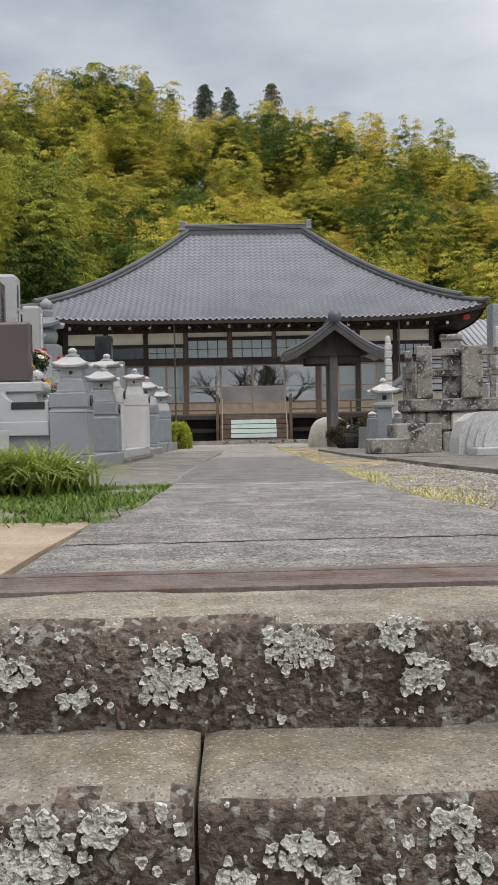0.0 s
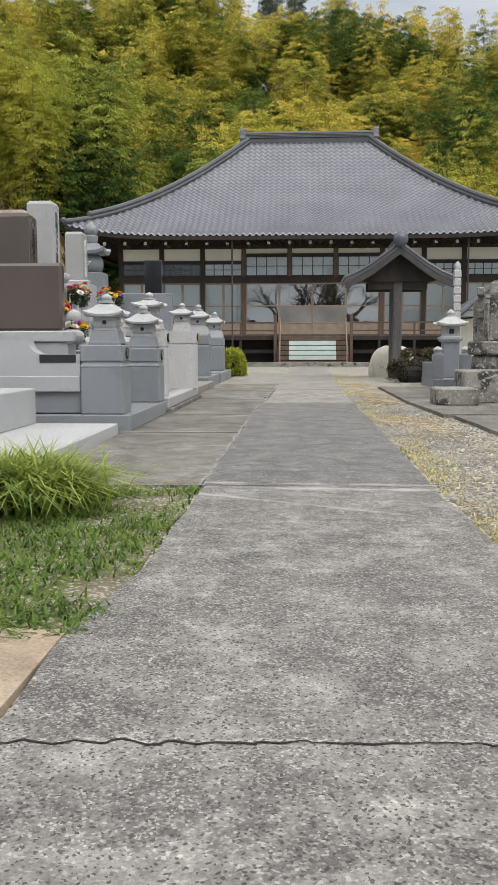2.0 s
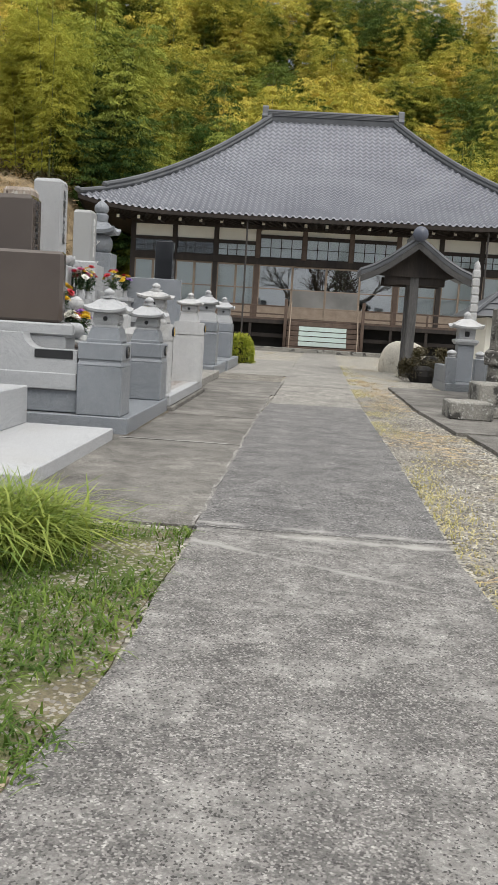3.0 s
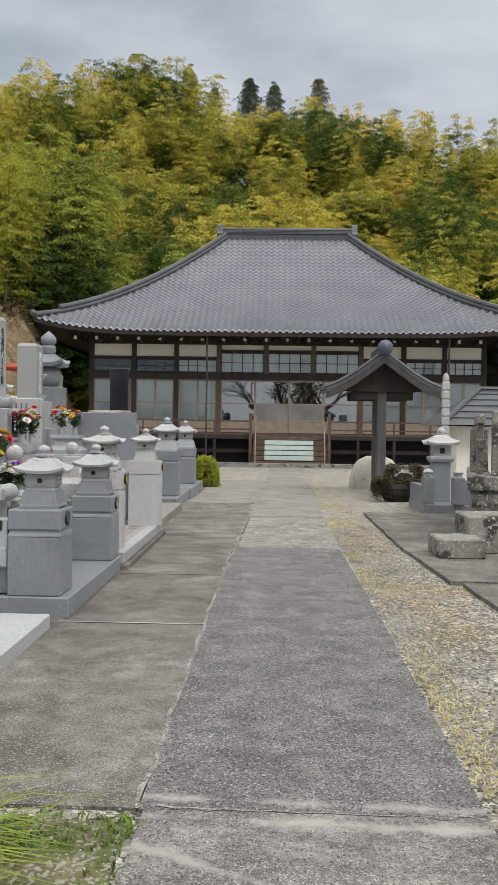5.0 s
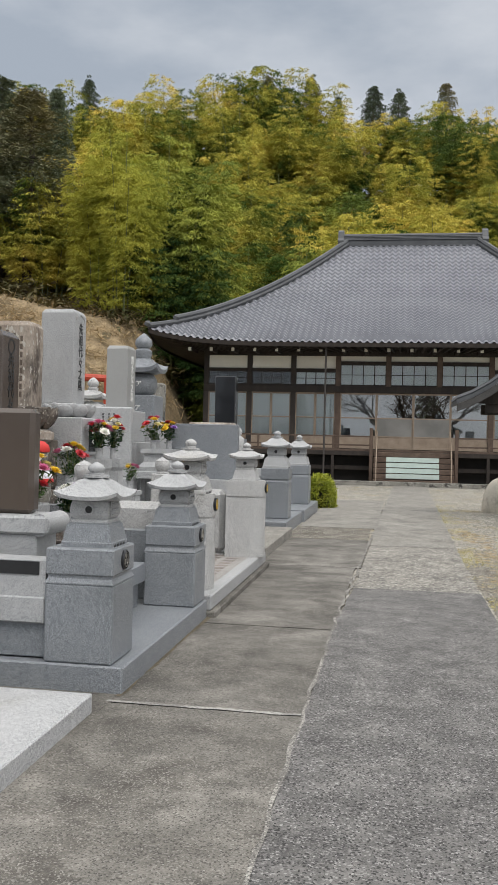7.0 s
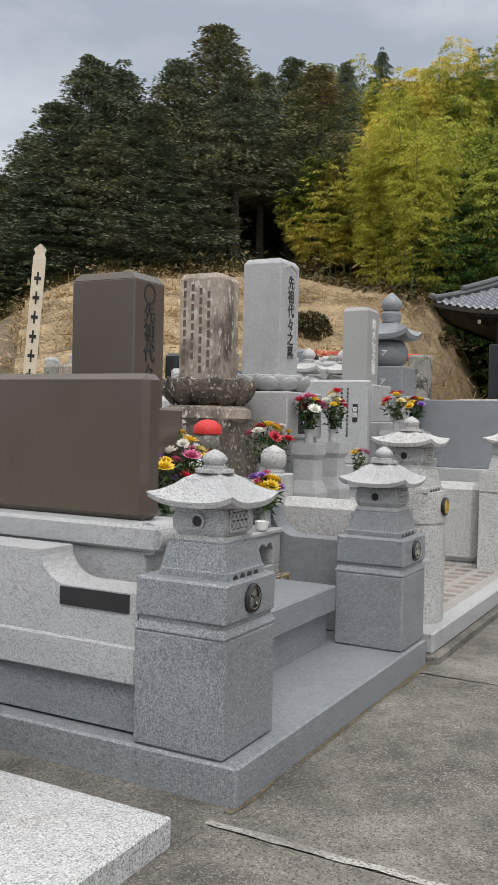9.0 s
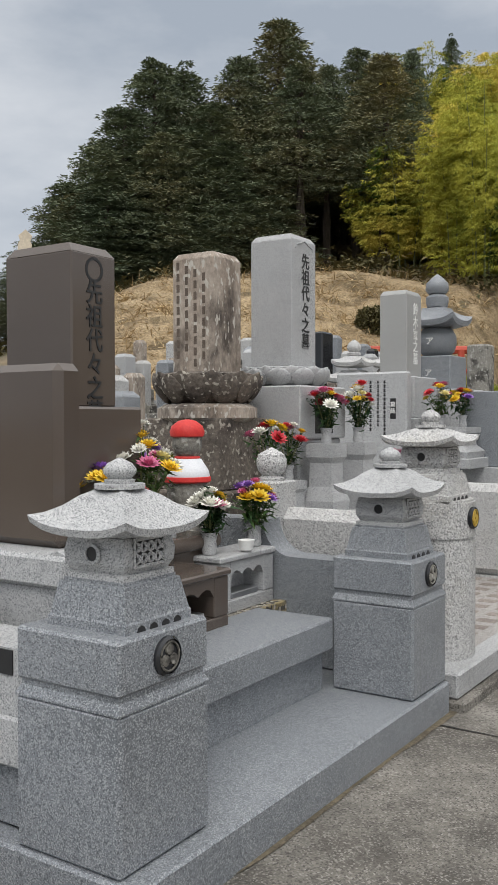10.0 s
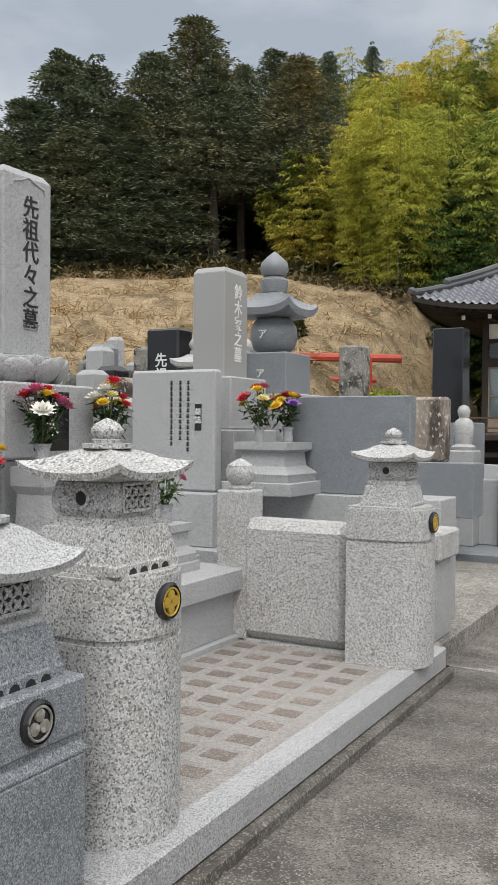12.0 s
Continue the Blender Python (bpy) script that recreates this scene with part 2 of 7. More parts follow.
PATHM = surf("exposed_aggregate", (0.12, 0.113, 0.106), (0.18, 0.17, 0.16), 2.2, 0.9, 0.9, 150, 0.40, crystal=(0.0062, [((0.36, 0.342, 0.318), 0.15), ((0.075, 0.07, 0.065), 0.14), ((0.25, 0.237, 0.22), 0.2)]), stain=(0.30, 0.288, 0.268), stain_scale=4.5, stain_at=0.57, soft=0.10, bump_dist=0.007, mottle=[(6, 0.80, 1.16), (17, 0.80, 1.24), (60, 0.82, 1.2)], worn=[(6.22, 0.10, 0.05, (0.40, 0.385, 0.355)), (5.75, 0.06, 0.55, (0.36, 0.345, 0.32))])
PATHD = surf("dark_aggregate", (0.112, 0.107, 0.104), (0.162, 0.155, 0.15), 1.6, 0.9, 0.9, 130, 0.40, crystal=(0.008, [((0.35, 0.338, 0.325), 0.13), ((0.05, 0.048, 0.046), 0.2), ((0.21, 0.202, 0.194), 0.2)]), stain=(0.22, 0.212, 0.2), stain_scale=3.5, stain_at=0.575, soft=0.1, bump_dist=0.007, mottle=[(5, 0.74, 1.14), (50, 0.78, 1.2)], worn=[(6.40, 0.09, 0.05, (0.38, 0.365, 0.34))])
PATHL = surf("light_aggregate", (0.23, 0.215, 0.19), (0.32, 0.30, 0.265), 2.5, 0.92, 0.9, 60, 0.4, crystal=(0.016, [((0.46, 0.435, 0.39), 0.22), ((0.10, 0.093, 0.085), 0.2)]), stain=(0.19, 0.18, 0.165), stain_scale=2.2, stain_at=0.55, bump_dist=0.01, mottle=[(9, 0.75, 1.2), (26, 0.72, 1.25)])
GRAVEL = surf("gravel_ground", (0.28, 0.26, 0.22), (0.40, 0.375, 0.32), 1.3, 0.95, 1.0, 50, 0.45, crystal=(0.022, [((0.52, 0.49, 0.43), 0.24), ((0.10, 0.092, 0.08), 0.26)]), stain=(0.34, 0.27, 0.13), stain_scale=0.9, stain_at=0.6, bump_dist=0.02, mottle=[(8, 0.75, 1.2), (24, 0.7, 1.3)])
SOIL = surf("soil_and_litter", (0.10, 0.075, 0.045), (0.19, 0.145, 0.085), 0.4, 0.95, 0.6, 8, 0.4, stain=(0.075, 0.075, 0.03), stain_scale=0.25, stain_at=0.55, bump_dist=0.1)
STRAWM = surf("dry_straw", (0.24, 0.17, 0.09), (0.42, 0.32, 0.19), 1.2, 0.9, 0.8, 9, 0.5, stain=(0.14, 0.10, 0.05), stain_scale=0.5, stain_at=0.56, bump_dist=0.15)
TILE = surf("roof_tile_grey", (0.225, 0.23, 0.255), (0.29, 0.295, 0.32), 0.7, 0.36, 0.2, 30, 0.12, stain=(0.33, 0.335, 0.36), stain_scale=1.2, stain_at=0.7, rand=0.1)
TILE_E = surf("roof_tile_edge", (0.20, 0.20, 0.20), (0.28, 0.28, 0.28), 2, 0.6, 0.1, 40, 0.2)
TILE_D = surf("ridge_tile_dark", (0.055, 0.058, 0.064), (0.09, 0.094, 0.10), 1.5, 0.45, 0.2, 30, 0.25)
WOOD_D = surf("old_dark_wood", (0.018, 0.014, 0.012), (0.045, 0.034, 0.027), 3, 0.75, 0.3, 40, 0.3, streak=(1, 1, 0.15))
WOOD_M = surf("brown_wood", (0.075, 0.048, 0.034), (0.13, 0.088, 0.064), 4, 0.65, 0.25, 50, 0.3)
WOOD_L = surf("pale_door_wood", (0.27, 0.205, 0.15), (0.36, 0.285, 0.215), 4, 0.6, 0.2, 50, 0.25)
WOOD_G = surf("silvered_wood", (0.065, 0.062, 0.06), (0.13, 0.125, 0.12), 6, 0.85, 0.4, 60, 0.35, streak=(1, 1, 0.12))
PLASTER = surf("cream_plaster", (0.78, 0.75, 0.66), (0.84, 0.81, 0.72), 0.8, 0.9, 0.1, 60, 0.05)
PAPER = surf("shoji_paper", (0.78, 0.81, 0.82), (0.84, 0.87, 0.88), 0.6, 0.8, 0.0, 30, 0.04)
PANEL_LOW = surf("frosted_lower_panel", (0.19, 0.185, 0.172), (0.30, 0.29, 0.27), 0.9, 0.35, 0.0, 30, 0.08)
STEELR = surf("rusty_steel", (0.13, 0.098, 0.088), (0.20, 0.158, 0.145), 7, 0.65, 0.25, 90, 0.3, metal=0.35, stain=(0.115, 0.072, 0.056), stain_scale=5, stain_at=0.58)
PIPE = surf("dark_pipe", (0.05, 0.045, 0.042), (0.07, 0.06, 0.055), 4, 0.5, 0.0, 40, 0.15)
MAT_W = surf("pale_green_mat", (0.46, 0.54, 0.50), (0.54, 0.62, 0.58), 3, 0.8, 0.15, 90, 0.12)
# Near-black for cracks, and for shade painted into rooms, hollows and foliage.
DARK = surf("black_shade_and_cracks", (0.012, 0.011, 0.010), (0.02, 0.018, 0.016), 2, 0.9, 0.0, 30, 0.1)
# Black for ink and carving, and for shade painted in slots and openings.
INK_SHADE = surf("black_ink_and_shade", (0.012, 0.012, 0.013), (0.02, 0.02, 0.021), 8, 0.5, 0.0, 60, 0.1)
GOLD = surf("gold_paint", (0.55, 0.36, 0.05), (0.65, 0.45, 0.08), 8, 0.4, 0.0, 60, 0.1, metal=0.4)
RED = surf("red_paint", (0.42, 0.06, 0.035), (0.55, 0.09, 0.05), 4, 0.6, 0.0, 60, 0.12)
WHITE = surf("white_paint", (0.72, 0.72, 0.70), (0.80, 0.80, 0.78), 3, 0.6, 0.0, 60, 0.05)
METAL = surf("grey_metal", (0.30, 0.31, 0.32), (0.4, 0.41, 0.42), 5, 0.4, 0.0, 60, 0.1, metal=0.8)
PINKTILE = surf("brown_floor_stone", (0.13, 0.105, 0.09), (0.18, 0.152, 0.132), 4, 0.6, 0.1, 160, 0.2, [((0.42, 0.37, 0.33), 0.6)], 160, rand=0.18)


def glass_mat(name, tint, rough=0.03, gloss=0.5):
    m = bpy.data.materials.new(name)
    m.use_nodes = True
    N, L = m.node_tree.nodes, m.node_tree.links
    out = N["Material Output"]
    gl, tr, ms, fr = N.new("ShaderNodeBsdfGlossy"), N.new("ShaderNodeBsdfTransparent"), N.new("ShaderNodeMixShader"), N.new("ShaderNodeFresnel")
    fr.inputs["IOR"].default_value = gloss
    gl.inputs["Roughness"].default_value = rough
    tr.inputs["Color"].default_value = (*tint, 1)
    L.new(fr.outputs[0], ms.inputs[0])
    L.new(tr.outputs[0], ms.inputs[1])
    L.new(gl.outputs[0], ms.inputs[2])
    L.new(ms.outputs[0], out.inputs[0])
    return m


GLASS = glass_mat("window_glass", (0.95, 0.97, 0.97), 0.02, 1.65)
GLASS_M = glass_mat("mirroring_door_glass", (0.9, 0.93, 0.94), 0.015, 3.2)
BAMBOO = leafy("bamboo_leaves", (0.055, 0.10, 0.02), (0.46, 0.43, 0.075), (0.75, 0.58, 0.125), trans=0.10, scale=0.36, gloss=0.08, leaf=0.22, patch=1.9)
BAMBOO_G = leafy("bamboo_leaves_green", (0.035, 0.068, 0.018), (0.16, 0.21, 0.045), (0.40, 0.42, 0.08), trans=0.10, gloss=0.08, leaf=0.2, scale=0.36, patch=1.4)
BAMBOO_Y = leafy("bamboo_leaves_yellow", (0.24, 0.28, 0.045), (0.46, 0.45, 0.075), (0.62, 0.56, 0.10), trans=0.2, gloss=0.1, leaf=0.3)
CEDAR = leafy("cedar_needles", (0.12, 0.15, 0.10), (0.17, 0.195, 0.125), (0.265, 0.23, 0.13), trans=0.0, scale=0.30, gloss=0.0, leaf=0.12, patch=1.3)
BUSH = leafy("bush_leaves", (0.17, 0.21, 0.025), (0.34, 0.38, 0.045), (0.55, 0.53, 0.08), trans=0.35, scale=6)
HEDGEM = leafy("hedge_leaves", (0.03, 0.026, 0.012), (0.07, 0.055, 0.025), (0.11, 0.10, 0.04), trans=0.0, scale=5)
GRASSM = leafy("grass_blades", (0.06, 0.115, 0.018), (0.155, 0.235, 0.038), (0.34, 0.39, 0.085), trans=0.3, scale=4)
MOSSM = leafy("moss_and_weeds", (0.22, 0.22, 0.06), (0.40, 0.36, 0.11), (0.62, 0.53, 0.27), trans=0.1, scale=5)
STRAWL = leafy("straw_blades", (0.25, 0.17, 0.08), (0.44, 0.32, 0.17), (0.62, 0.48, 0.28), trans=0.1, scale=1)
BARK = surf("bark", (0.05, 0.038, 0.03), (0.10, 0.08, 0.062), 3, 0.9, 0.5, 20, 0.4, streak=(1, 1, 0.2))
CULM = surf("bamboo_culm", (0.10, 0.13, 0.04), (0.17, 0.18, 0.07), 2, 0.5, 0.0, 20, 0.2)


# ---- shapes ----
class Shape:
    """Vertices and faces that become one mesh."""

    def __init__(self):
        self.v, self.f = [], []

    def add(self, verts, faces, m=None):
        k = len(self.v)
        self.v.extend([tuple(m @ Vector(p)) for p in verts] if m is not None else [tuple(p) for p in verts])
        self.f.extend([tuple(i + k for i in q) for q in faces])
        return self

    def box(self, x0, x1, y0, y1, z0, z1, c=0.004, m=None):
        """A box with chamfered edges."""
        lo, hi = (x0, y0, z0), (x1, y1, z1)
        c = min(c, 0.45 * min(abs(x1 - x0), abs(y1 - y0), abs(z1 - z0)))
        if c <= 0:
            vs = [(x, y, z) for x in (x0, x1) for y in (y0, y1) for z in (z0, z1)]
            return self.add(vs, [(0, 1, 3, 2), (4, 6, 7, 5), (0, 4, 5, 1), (2, 3, 7, 6), (0, 2, 6, 4), (1, 5, 7, 3)], m)
        vs, ids = [], {}
        for s in [(a, b, d) for a in (0, 1) for b in (0, 1) for d in (0, 1)]:
            for ax in range(3):
                p = []
                for i in range(3):
                    e = (lo[i], hi[i])[s[i]]
                    p.append(e if i == ax else e + (c, -c)[s[i]])
                ids[s, ax] = len(vs)
                vs.append(p)
        fs = []
        for ax in range(3):
            o1, o2 = [i for i in range(3) if i != ax]
            for side in (0, 1):
                q = []
                for a, b in ((0, 0), (1, 0), (1, 1), (0, 1)):
                    s = [0, 0, 0]
                    s[ax], s[o1], s[o2] = side, a, b
                    q.append(ids[tuple(s), ax])
                fs.append(q if (side == 1) == (ax != 1) else q[::-1])
            for a in (0, 1):
                for b in (0, 1):
                    s0, s1 = [0, 0, 0], [0, 0, 0]
                    s0[o1], s0[o2], s0[ax] = a, b, 0
                    s1[o1], s1[o2], s1[ax] = a, b, 1
                    q = [ids[tuple(s0), o1], ids[tuple(s1), o1], ids[tuple(s1), o2], ids[tuple(s0), o2]]
                    fs.append(q)
        for s in [(a, b, d) for a in (0, 1) for b in (0, 1) for d in (0, 1)]:
            fs.append([ids[s, 0], ids[s, 1], ids[s, 2]])
        return self.add(vs, fs, m)

    def lathe(self, profile, n=16, m=None, phase=0.0, sx=1.0, sy=1.0):
        """A turned profile of (radius, z); n = 4 with phase 45 gives a square plan."""
        vs = [(sx * r * math.cos(phase + 2 * math.pi * i / n), sy * r * math.sin(phase + 2 * math.pi * i / n), z) for r, z in profile for i in range(n)]
        fs = [(j * n + i, j * n + (i + 1) % n, (j + 1) * n + (i + 1) % n, (j + 1) * n + i) for j in range(len(profile) - 1) for i in range(n)]
        fs += [tuple(range(n))[::-1], tuple((len(profile) - 1) * n + i for i in range(n))]
        return self.add(vs, fs, m)

    def square(self, profile, m=None, sx=1.0, sy=1.0):
        """A square plan of (half width, z)."""
        return self.lathe([(r * math.sqrt(2), z) for r, z in profile], 4, m, math.pi / 4, sx, sy)

    def prism(self, outline, a, b, axis="y", m=None):
        """An outline in two axes, drawn out along the third from a to b. Axis y: (x, z); axis x: (y, z); axis z: (x, y)."""
        def at(p, d):
            return (p[0], d, p[1]) if axis == "y" else (d, p[0], p[1]) if axis == "x" else (p[0], p[1], d)
        n = len(outline)
        vs = [at(p, a) for p in outline] + [at(p, b) for p in outline]
        fs = [(i, (i + 1) % n, n + (i + 1) % n, n + i) for i in range(n)] + [tuple(range(n))[::-1], tuple(range(n, 2 * n))]
        return self.add(vs, fs, m)

    def tube(self, pts, r, n=6):
        """A tube along points; r is one radius or one for each."""
        pts = [Vector(p) for p in pts]
        rs = r if isinstance(r, (list, tuple)) else [r] * len(pts)
        vs = []
        for i, p in enumerate(pts):
            d = (pts[min(i + 1, len(pts) - 1)] - pts[max(i - 1, 0)]).normalized()
            side = d.cross(Vector((0, 0, 1)))
            side = side.normalized() if side.length > 1e-4 else Vector((1, 0, 0))
            up = side.cross(d)
            vs += [p + rs[i] * (math.cos(2 * math.pi * k / n) * side + math.sin(2 * math.pi * k / n) * up) for k in range(n)]
        fs = [(j * n + i, j * n + (i + 1) % n, (j + 1) * n + (i + 1) % n, (j + 1) * n + i) for j in range(len(pts) - 1) for i in range(n)]
        fs += [tuple(range(n))[::-1], tuple((len(pts) - 1) * n + i for i in range(n))]
        return self.add(vs, fs)


def mesh_of(name, sh, material, smooth=False):
    me = bpy.data.meshes.new(name)
    me.from_pydata([tuple(p) for p in sh.v], [], sh.f)
    bm = bmesh.new()
    bm.from_mesh(me)
    bmesh.ops.recalc_face_normals(bm, faces=bm.faces)
    bm.to_mesh(me)
    bm.free()
    for mt in (material if isinstance(material, (list, tuple)) else [material]):
        me.materials.append(mt)
    if smooth:
        me.polygons.foreach_set("use_smooth", [True] * len(me.polygons))
        me.set_sharp_from_angle(angle=radians(42))
    me.update()
    return me


def part(name, sh, material, parent=None, label="", smooth=False):
    ob = new(name, mesh_of(name, sh, material, smooth))
    if parent is not None:
        ob.parent = parent
    return tagged(ob, label) if label else ob


def thing(name, loc, label, category, group="", kind="", rz=0.0):
    ob = new(name)
    ob.matrix_basis = pose(*loc, 0, 0, rz)
    ob.empty_display_size = 0.2
    return tagged(ob, label, category, group, kind)


def structure(name, sh, material, label="", category="", smooth=False):
    ob = part(name, sh, material, None, "", smooth)
    return tagged(ob, label, category, "", "structure")


def leaves(pts, size, rng, droop=0.3, ratio=0.3, jitter=1.0):
    """Small leaf blades at points, as small pointed triangles, each with its own slant."""
    n = len(pts)
    pts = np.asarray(pts, float)
    az, tilt = rng.uniform(0, 2 * np.pi, n), rng.normal(-droop, 0.5 * jitter, n)
    L = size * rng.uniform(0.6, 1.35, n)
    d = np.stack([np.cos(az) * np.cos(tilt), np.sin(az) * np.cos(tilt), np.sin(tilt)], 1) * L[:, None]
    s = np.stack([-np.sin(az), np.cos(az), rng.normal(0, 0.5, n)], 1)
    s = s / np.linalg.norm(s, axis=1)[:, None] * (L * ratio)[:, None]
    v = np.stack([pts - 0.5 * s, pts + 0.5 * s, pts + d], 1).reshape(-1, 3)
    f = np.arange(3 * n).reshape(n, 3)
    return v, f


def leaf_mesh(name, v, f, material):
    """A mesh of leaf blades."""
    sh_v, sh_f = [tuple(p) for p in v], [tuple(int(i) for i in q) for q in f]
    me = bpy.data.meshes.new(name)
    me.from_pydata(sh_v, [], sh_f)
    me.materials.append(material)
    me.update()
    return me


def spray_leaves(pts, dirs, size, rng, ratio=0.16, loose=0.35):
    """Narrow leaves that follow their spray."""
    n = len(pts)
    d = np.asarray(dirs, float) + rng.normal(0, loose, (n, 3))
    d = d / np.linalg.norm(d, axis=1)[:, None] * (size * rng.uniform(0.6, 1.3, n))[:, None]
    s = np.cross(d, rng.normal(0, 1, (n, 3)))
    s = s / np.linalg.norm(s, axis=1)[:, None] * (size * ratio)
    v = np.stack([pts - 0.5 * s, pts + 0.5 * s, pts + d], 1).reshape(-1, 3)
    return v, np.arange(3 * n).reshape(n, 3)


# ---- ground: one sheet, the terrace, the foot of the steps and the wooded hill ----
def smooth01(a, b, x):
    k = min(1.0, max(0.0, (x - a) / (b - a)))
    return k * k * (3 - 2 * k)


def ground_z(x, y):
    if y < 1.9:
        return 0.85 * min(1.0, max(0.0, y / 2.0))
    z = 0.0
    q = -x * 0.574 + (y - 6) * 0.819
    if x < -9:
        w = smooth01(-10.6, -15.0, x) if x < -10.6 else 0.0
        k = 1 - 0.75 * smooth01(36, 50, math.degrees(math.atan2(-x, y - 5)))
        z = w * (9.5 * smooth01(20, 57, q) * (0.45 + 0.55 * k) + 27 * k * (1 - smooth01(37, 46, math.degrees(math.atan2(-x, y - 5)))) * smooth01(55, 105, q))
    b = y - 57.0
    if b > -1:
        top = 26.0 - (0.30 * max(-18.0, x) if x < 0 else 0.08 * x)
        z = max(z, top * smooth01(-1, 44, b) * (1 - smooth01(37, 46, math.degrees(math.atan2(-x, y - 5)))))
    if z > 0.3:
        z += (noise.noise(Vector((x * 0.06, y * 0.06, 0))) * 1.6 + noise.noise(Vector((x * 0.25, y * 0.25, 3))) * 0.4) * smooth01(0.3, 4, z)
    return G - 0.03 + z


def lines(*runs):
    out = []
    for a, b, s in runs:
        out += list(np.arange(a, b, s))
    return sorted(set(round(float(v), 3) for v in out))


gx = lines((-600, -100, 50), (-100, -40, 4), (-40, 40, 1.25), (40, 100, 4), (100, 601, 50))
gy = lines((-600, -50, 50), (-50, -2, 6), (-2, 3, 0.25), (3, 34, 1.5), (34, 100, 1.25), (100, 140, 5), (140, 601, 40))
gs = Shape()
gs.v = [(x, y, ground_z(x, y)) for y in gy for x in gx]
nx = len(gx)
gs.f = [(j * nx + i, j * nx + i + 1, (j + 1) * nx + i + 1, (j + 1) * nx + i) for j in range(len(gy) - 1) for i in range(nx - 1)]
ground = structure("ground", gs, SOIL, "brown earth and leaf litter rising to a wooded hill", "ground", True)


def slab(name, outline, z0, z1, material, label, category="pavement"):
    return structure(name, Shape().prism(outline, z0, z1, "z"), material, label, category)


def wavy(pts, amp=0.03, step=0.35, seed=0):
    """A worn outline along points."""
    out = []
    for i in range(len(pts)):
        a, b = Vector(pts[i]), Vector(pts[(i + 1) % len(pts)])
        n = max(1, int((b - a).length / step))
        for k in range(n):
            p = a.lerp(b, k / n)
            if k:
                p = p + Vector((noise.noise(Vector((p.x * 2.1, p.y * 2.1, seed))), noise.noise(Vector((p.x * 2.1, p.y * 2.1, seed + 9))))) * amp
            out.append((p.x, p.y))
    return out


slab("gravel_yard", [(-12, 2.24), (14, 2.24), (14, 41.0), (-12, 41.0)], G - 0.05, G - 0.02, GRAVEL, "pale grey gravel yard with dry moss", "gravel")
slab("path", wavy([(-0.56, 2.185), (1.25, 2.215), (1.12, 3.3), (0.93, 4.8), (0.90, 6.3), (-0.46, 6.3), (-0.48, 4.3), (-0.58, 3.4)], 0.03), G - 0.06, G, PATHM, "grey exposed-aggregate path at the head of the steps", "path")
slab("path_middle", wavy([(-0.48, 6.305), (0.90, 6.305), (0.93, 10), (0.92, 14.3), (-0.40, 14.3), (-0.47, 12.5)], 0.02), G - 0.06, G, PATHD, "dark grey exposed-aggregate path between graves", "path")
slab("path_patch", wavy([(-0.40, 14.305), (0.92, 14.305), (0.96, 18.5), (-0.34, 18.5)], 0.03), G - 0.06, G - 0.003, PATHL, "pale pebbly patch of the path", "path")
slab("path_far", wavy([(-0.34, 18.505), (0.96, 18.505), (1.3, 40.6), (0.0, 40.6)], 0.02), G - 0.06, G, CONC, "pale concrete path leading to the temple hall", "path")

# worn seams and a long crack across the path
def ribbon(name, pts, w, z, material, label):
    sh = Shape()
    n = len(pts)
    for i, p in enumerate(pts):
        a, b = Vector(pts[max(i - 1, 0)]), Vector(pts[min(i + 1, n - 1)])
        d = (b - a).normalized()
        k = 0.5 * w * (0.7 + 0.6 * abs(noise.noise(Vector((p[0] * 7, p[1] * 7, 5)))) * 2)
        sh.v += [(p[0] - d.y * k, p[1] + d.x * k, z), (p[0] + d.y * k, p[1] - d.x * k, z)]
    sh.f = [(2 * i, 2 * i + 1, 2 * i + 3, 2 * i + 2) for i in range(n - 1)]
    return structure(name, sh, material, label, "pavement")


def trail(a, b, n=24, amp=0.03, seed=0):
    a, b = Vector(a), Vector(b)
    return [tuple(a.lerp(b, i / n) + Vector((noise.noise(Vector((i * 0.31, seed, 1))), noise.noise(Vector((i * 0.37, seed, 8))))) * amp) for i in range(n + 1)]


ribbon("path_crack", trail((-0.55, 2.78), (1.18, 2.85), 90, 0.03, 3), 0.006, G + 0.003, DARK, "dark crack across the path")
ribbon("path_crack", trail((-0.55, 2.79), (1.18, 2.86), 90, 0.03, 3), 0.016, G + 0.0024, SEAM, "pale chipped edge of the crack")
ribbon("path_seam", trail((-0.43, 6.32), (0.92, 6.28), 40, 0.04, 4), 0.012, G + 0.003, SEAM, "pale worn joint across the path")
ribbon("path_seam", trail((-0.485, 6.3), (-0.47, 12.6), 60, 0.03, 6), 0.022, G + 0.0035, SEAM, "pale worn joint along the path")
ribbon("path_seam", trail((-0.47, 12.6), (-0.36, 18.5), 60, 0.04, 7), 0.028, G + 0.0035, SEAM, "pale worn joint along the path")
ribbon("path_seam", trail((-0.36, 18.5), (-0.02, 38), 60, 0.02, 9), 0.035, G + 0.0035, SEAM, "pale worn joint along the path")
# concrete strip between path and graves, in panels
for y0, y1, x0, x1, m in ((6.32, 9.68, -1.70, -0.49, CONC_D), (9.715, 12.05, -1.64, -0.49, CONC_D), (12.075, 15.9, -1.60, -0.47, CONC_D), (15.92, 19.25, -1.66, -0.38, CONC_D), (21.4, 30.2, -1.72, -0.27, CONC)):
    slab("pavement", wavy([(x0, y0), (x1, y0), (x1 + 0.02, y1), (x0, y1)], 0.02, 0.4, y0), G - 0.06, G - 0.004, m, "grey concrete pavement panel stained with damp")
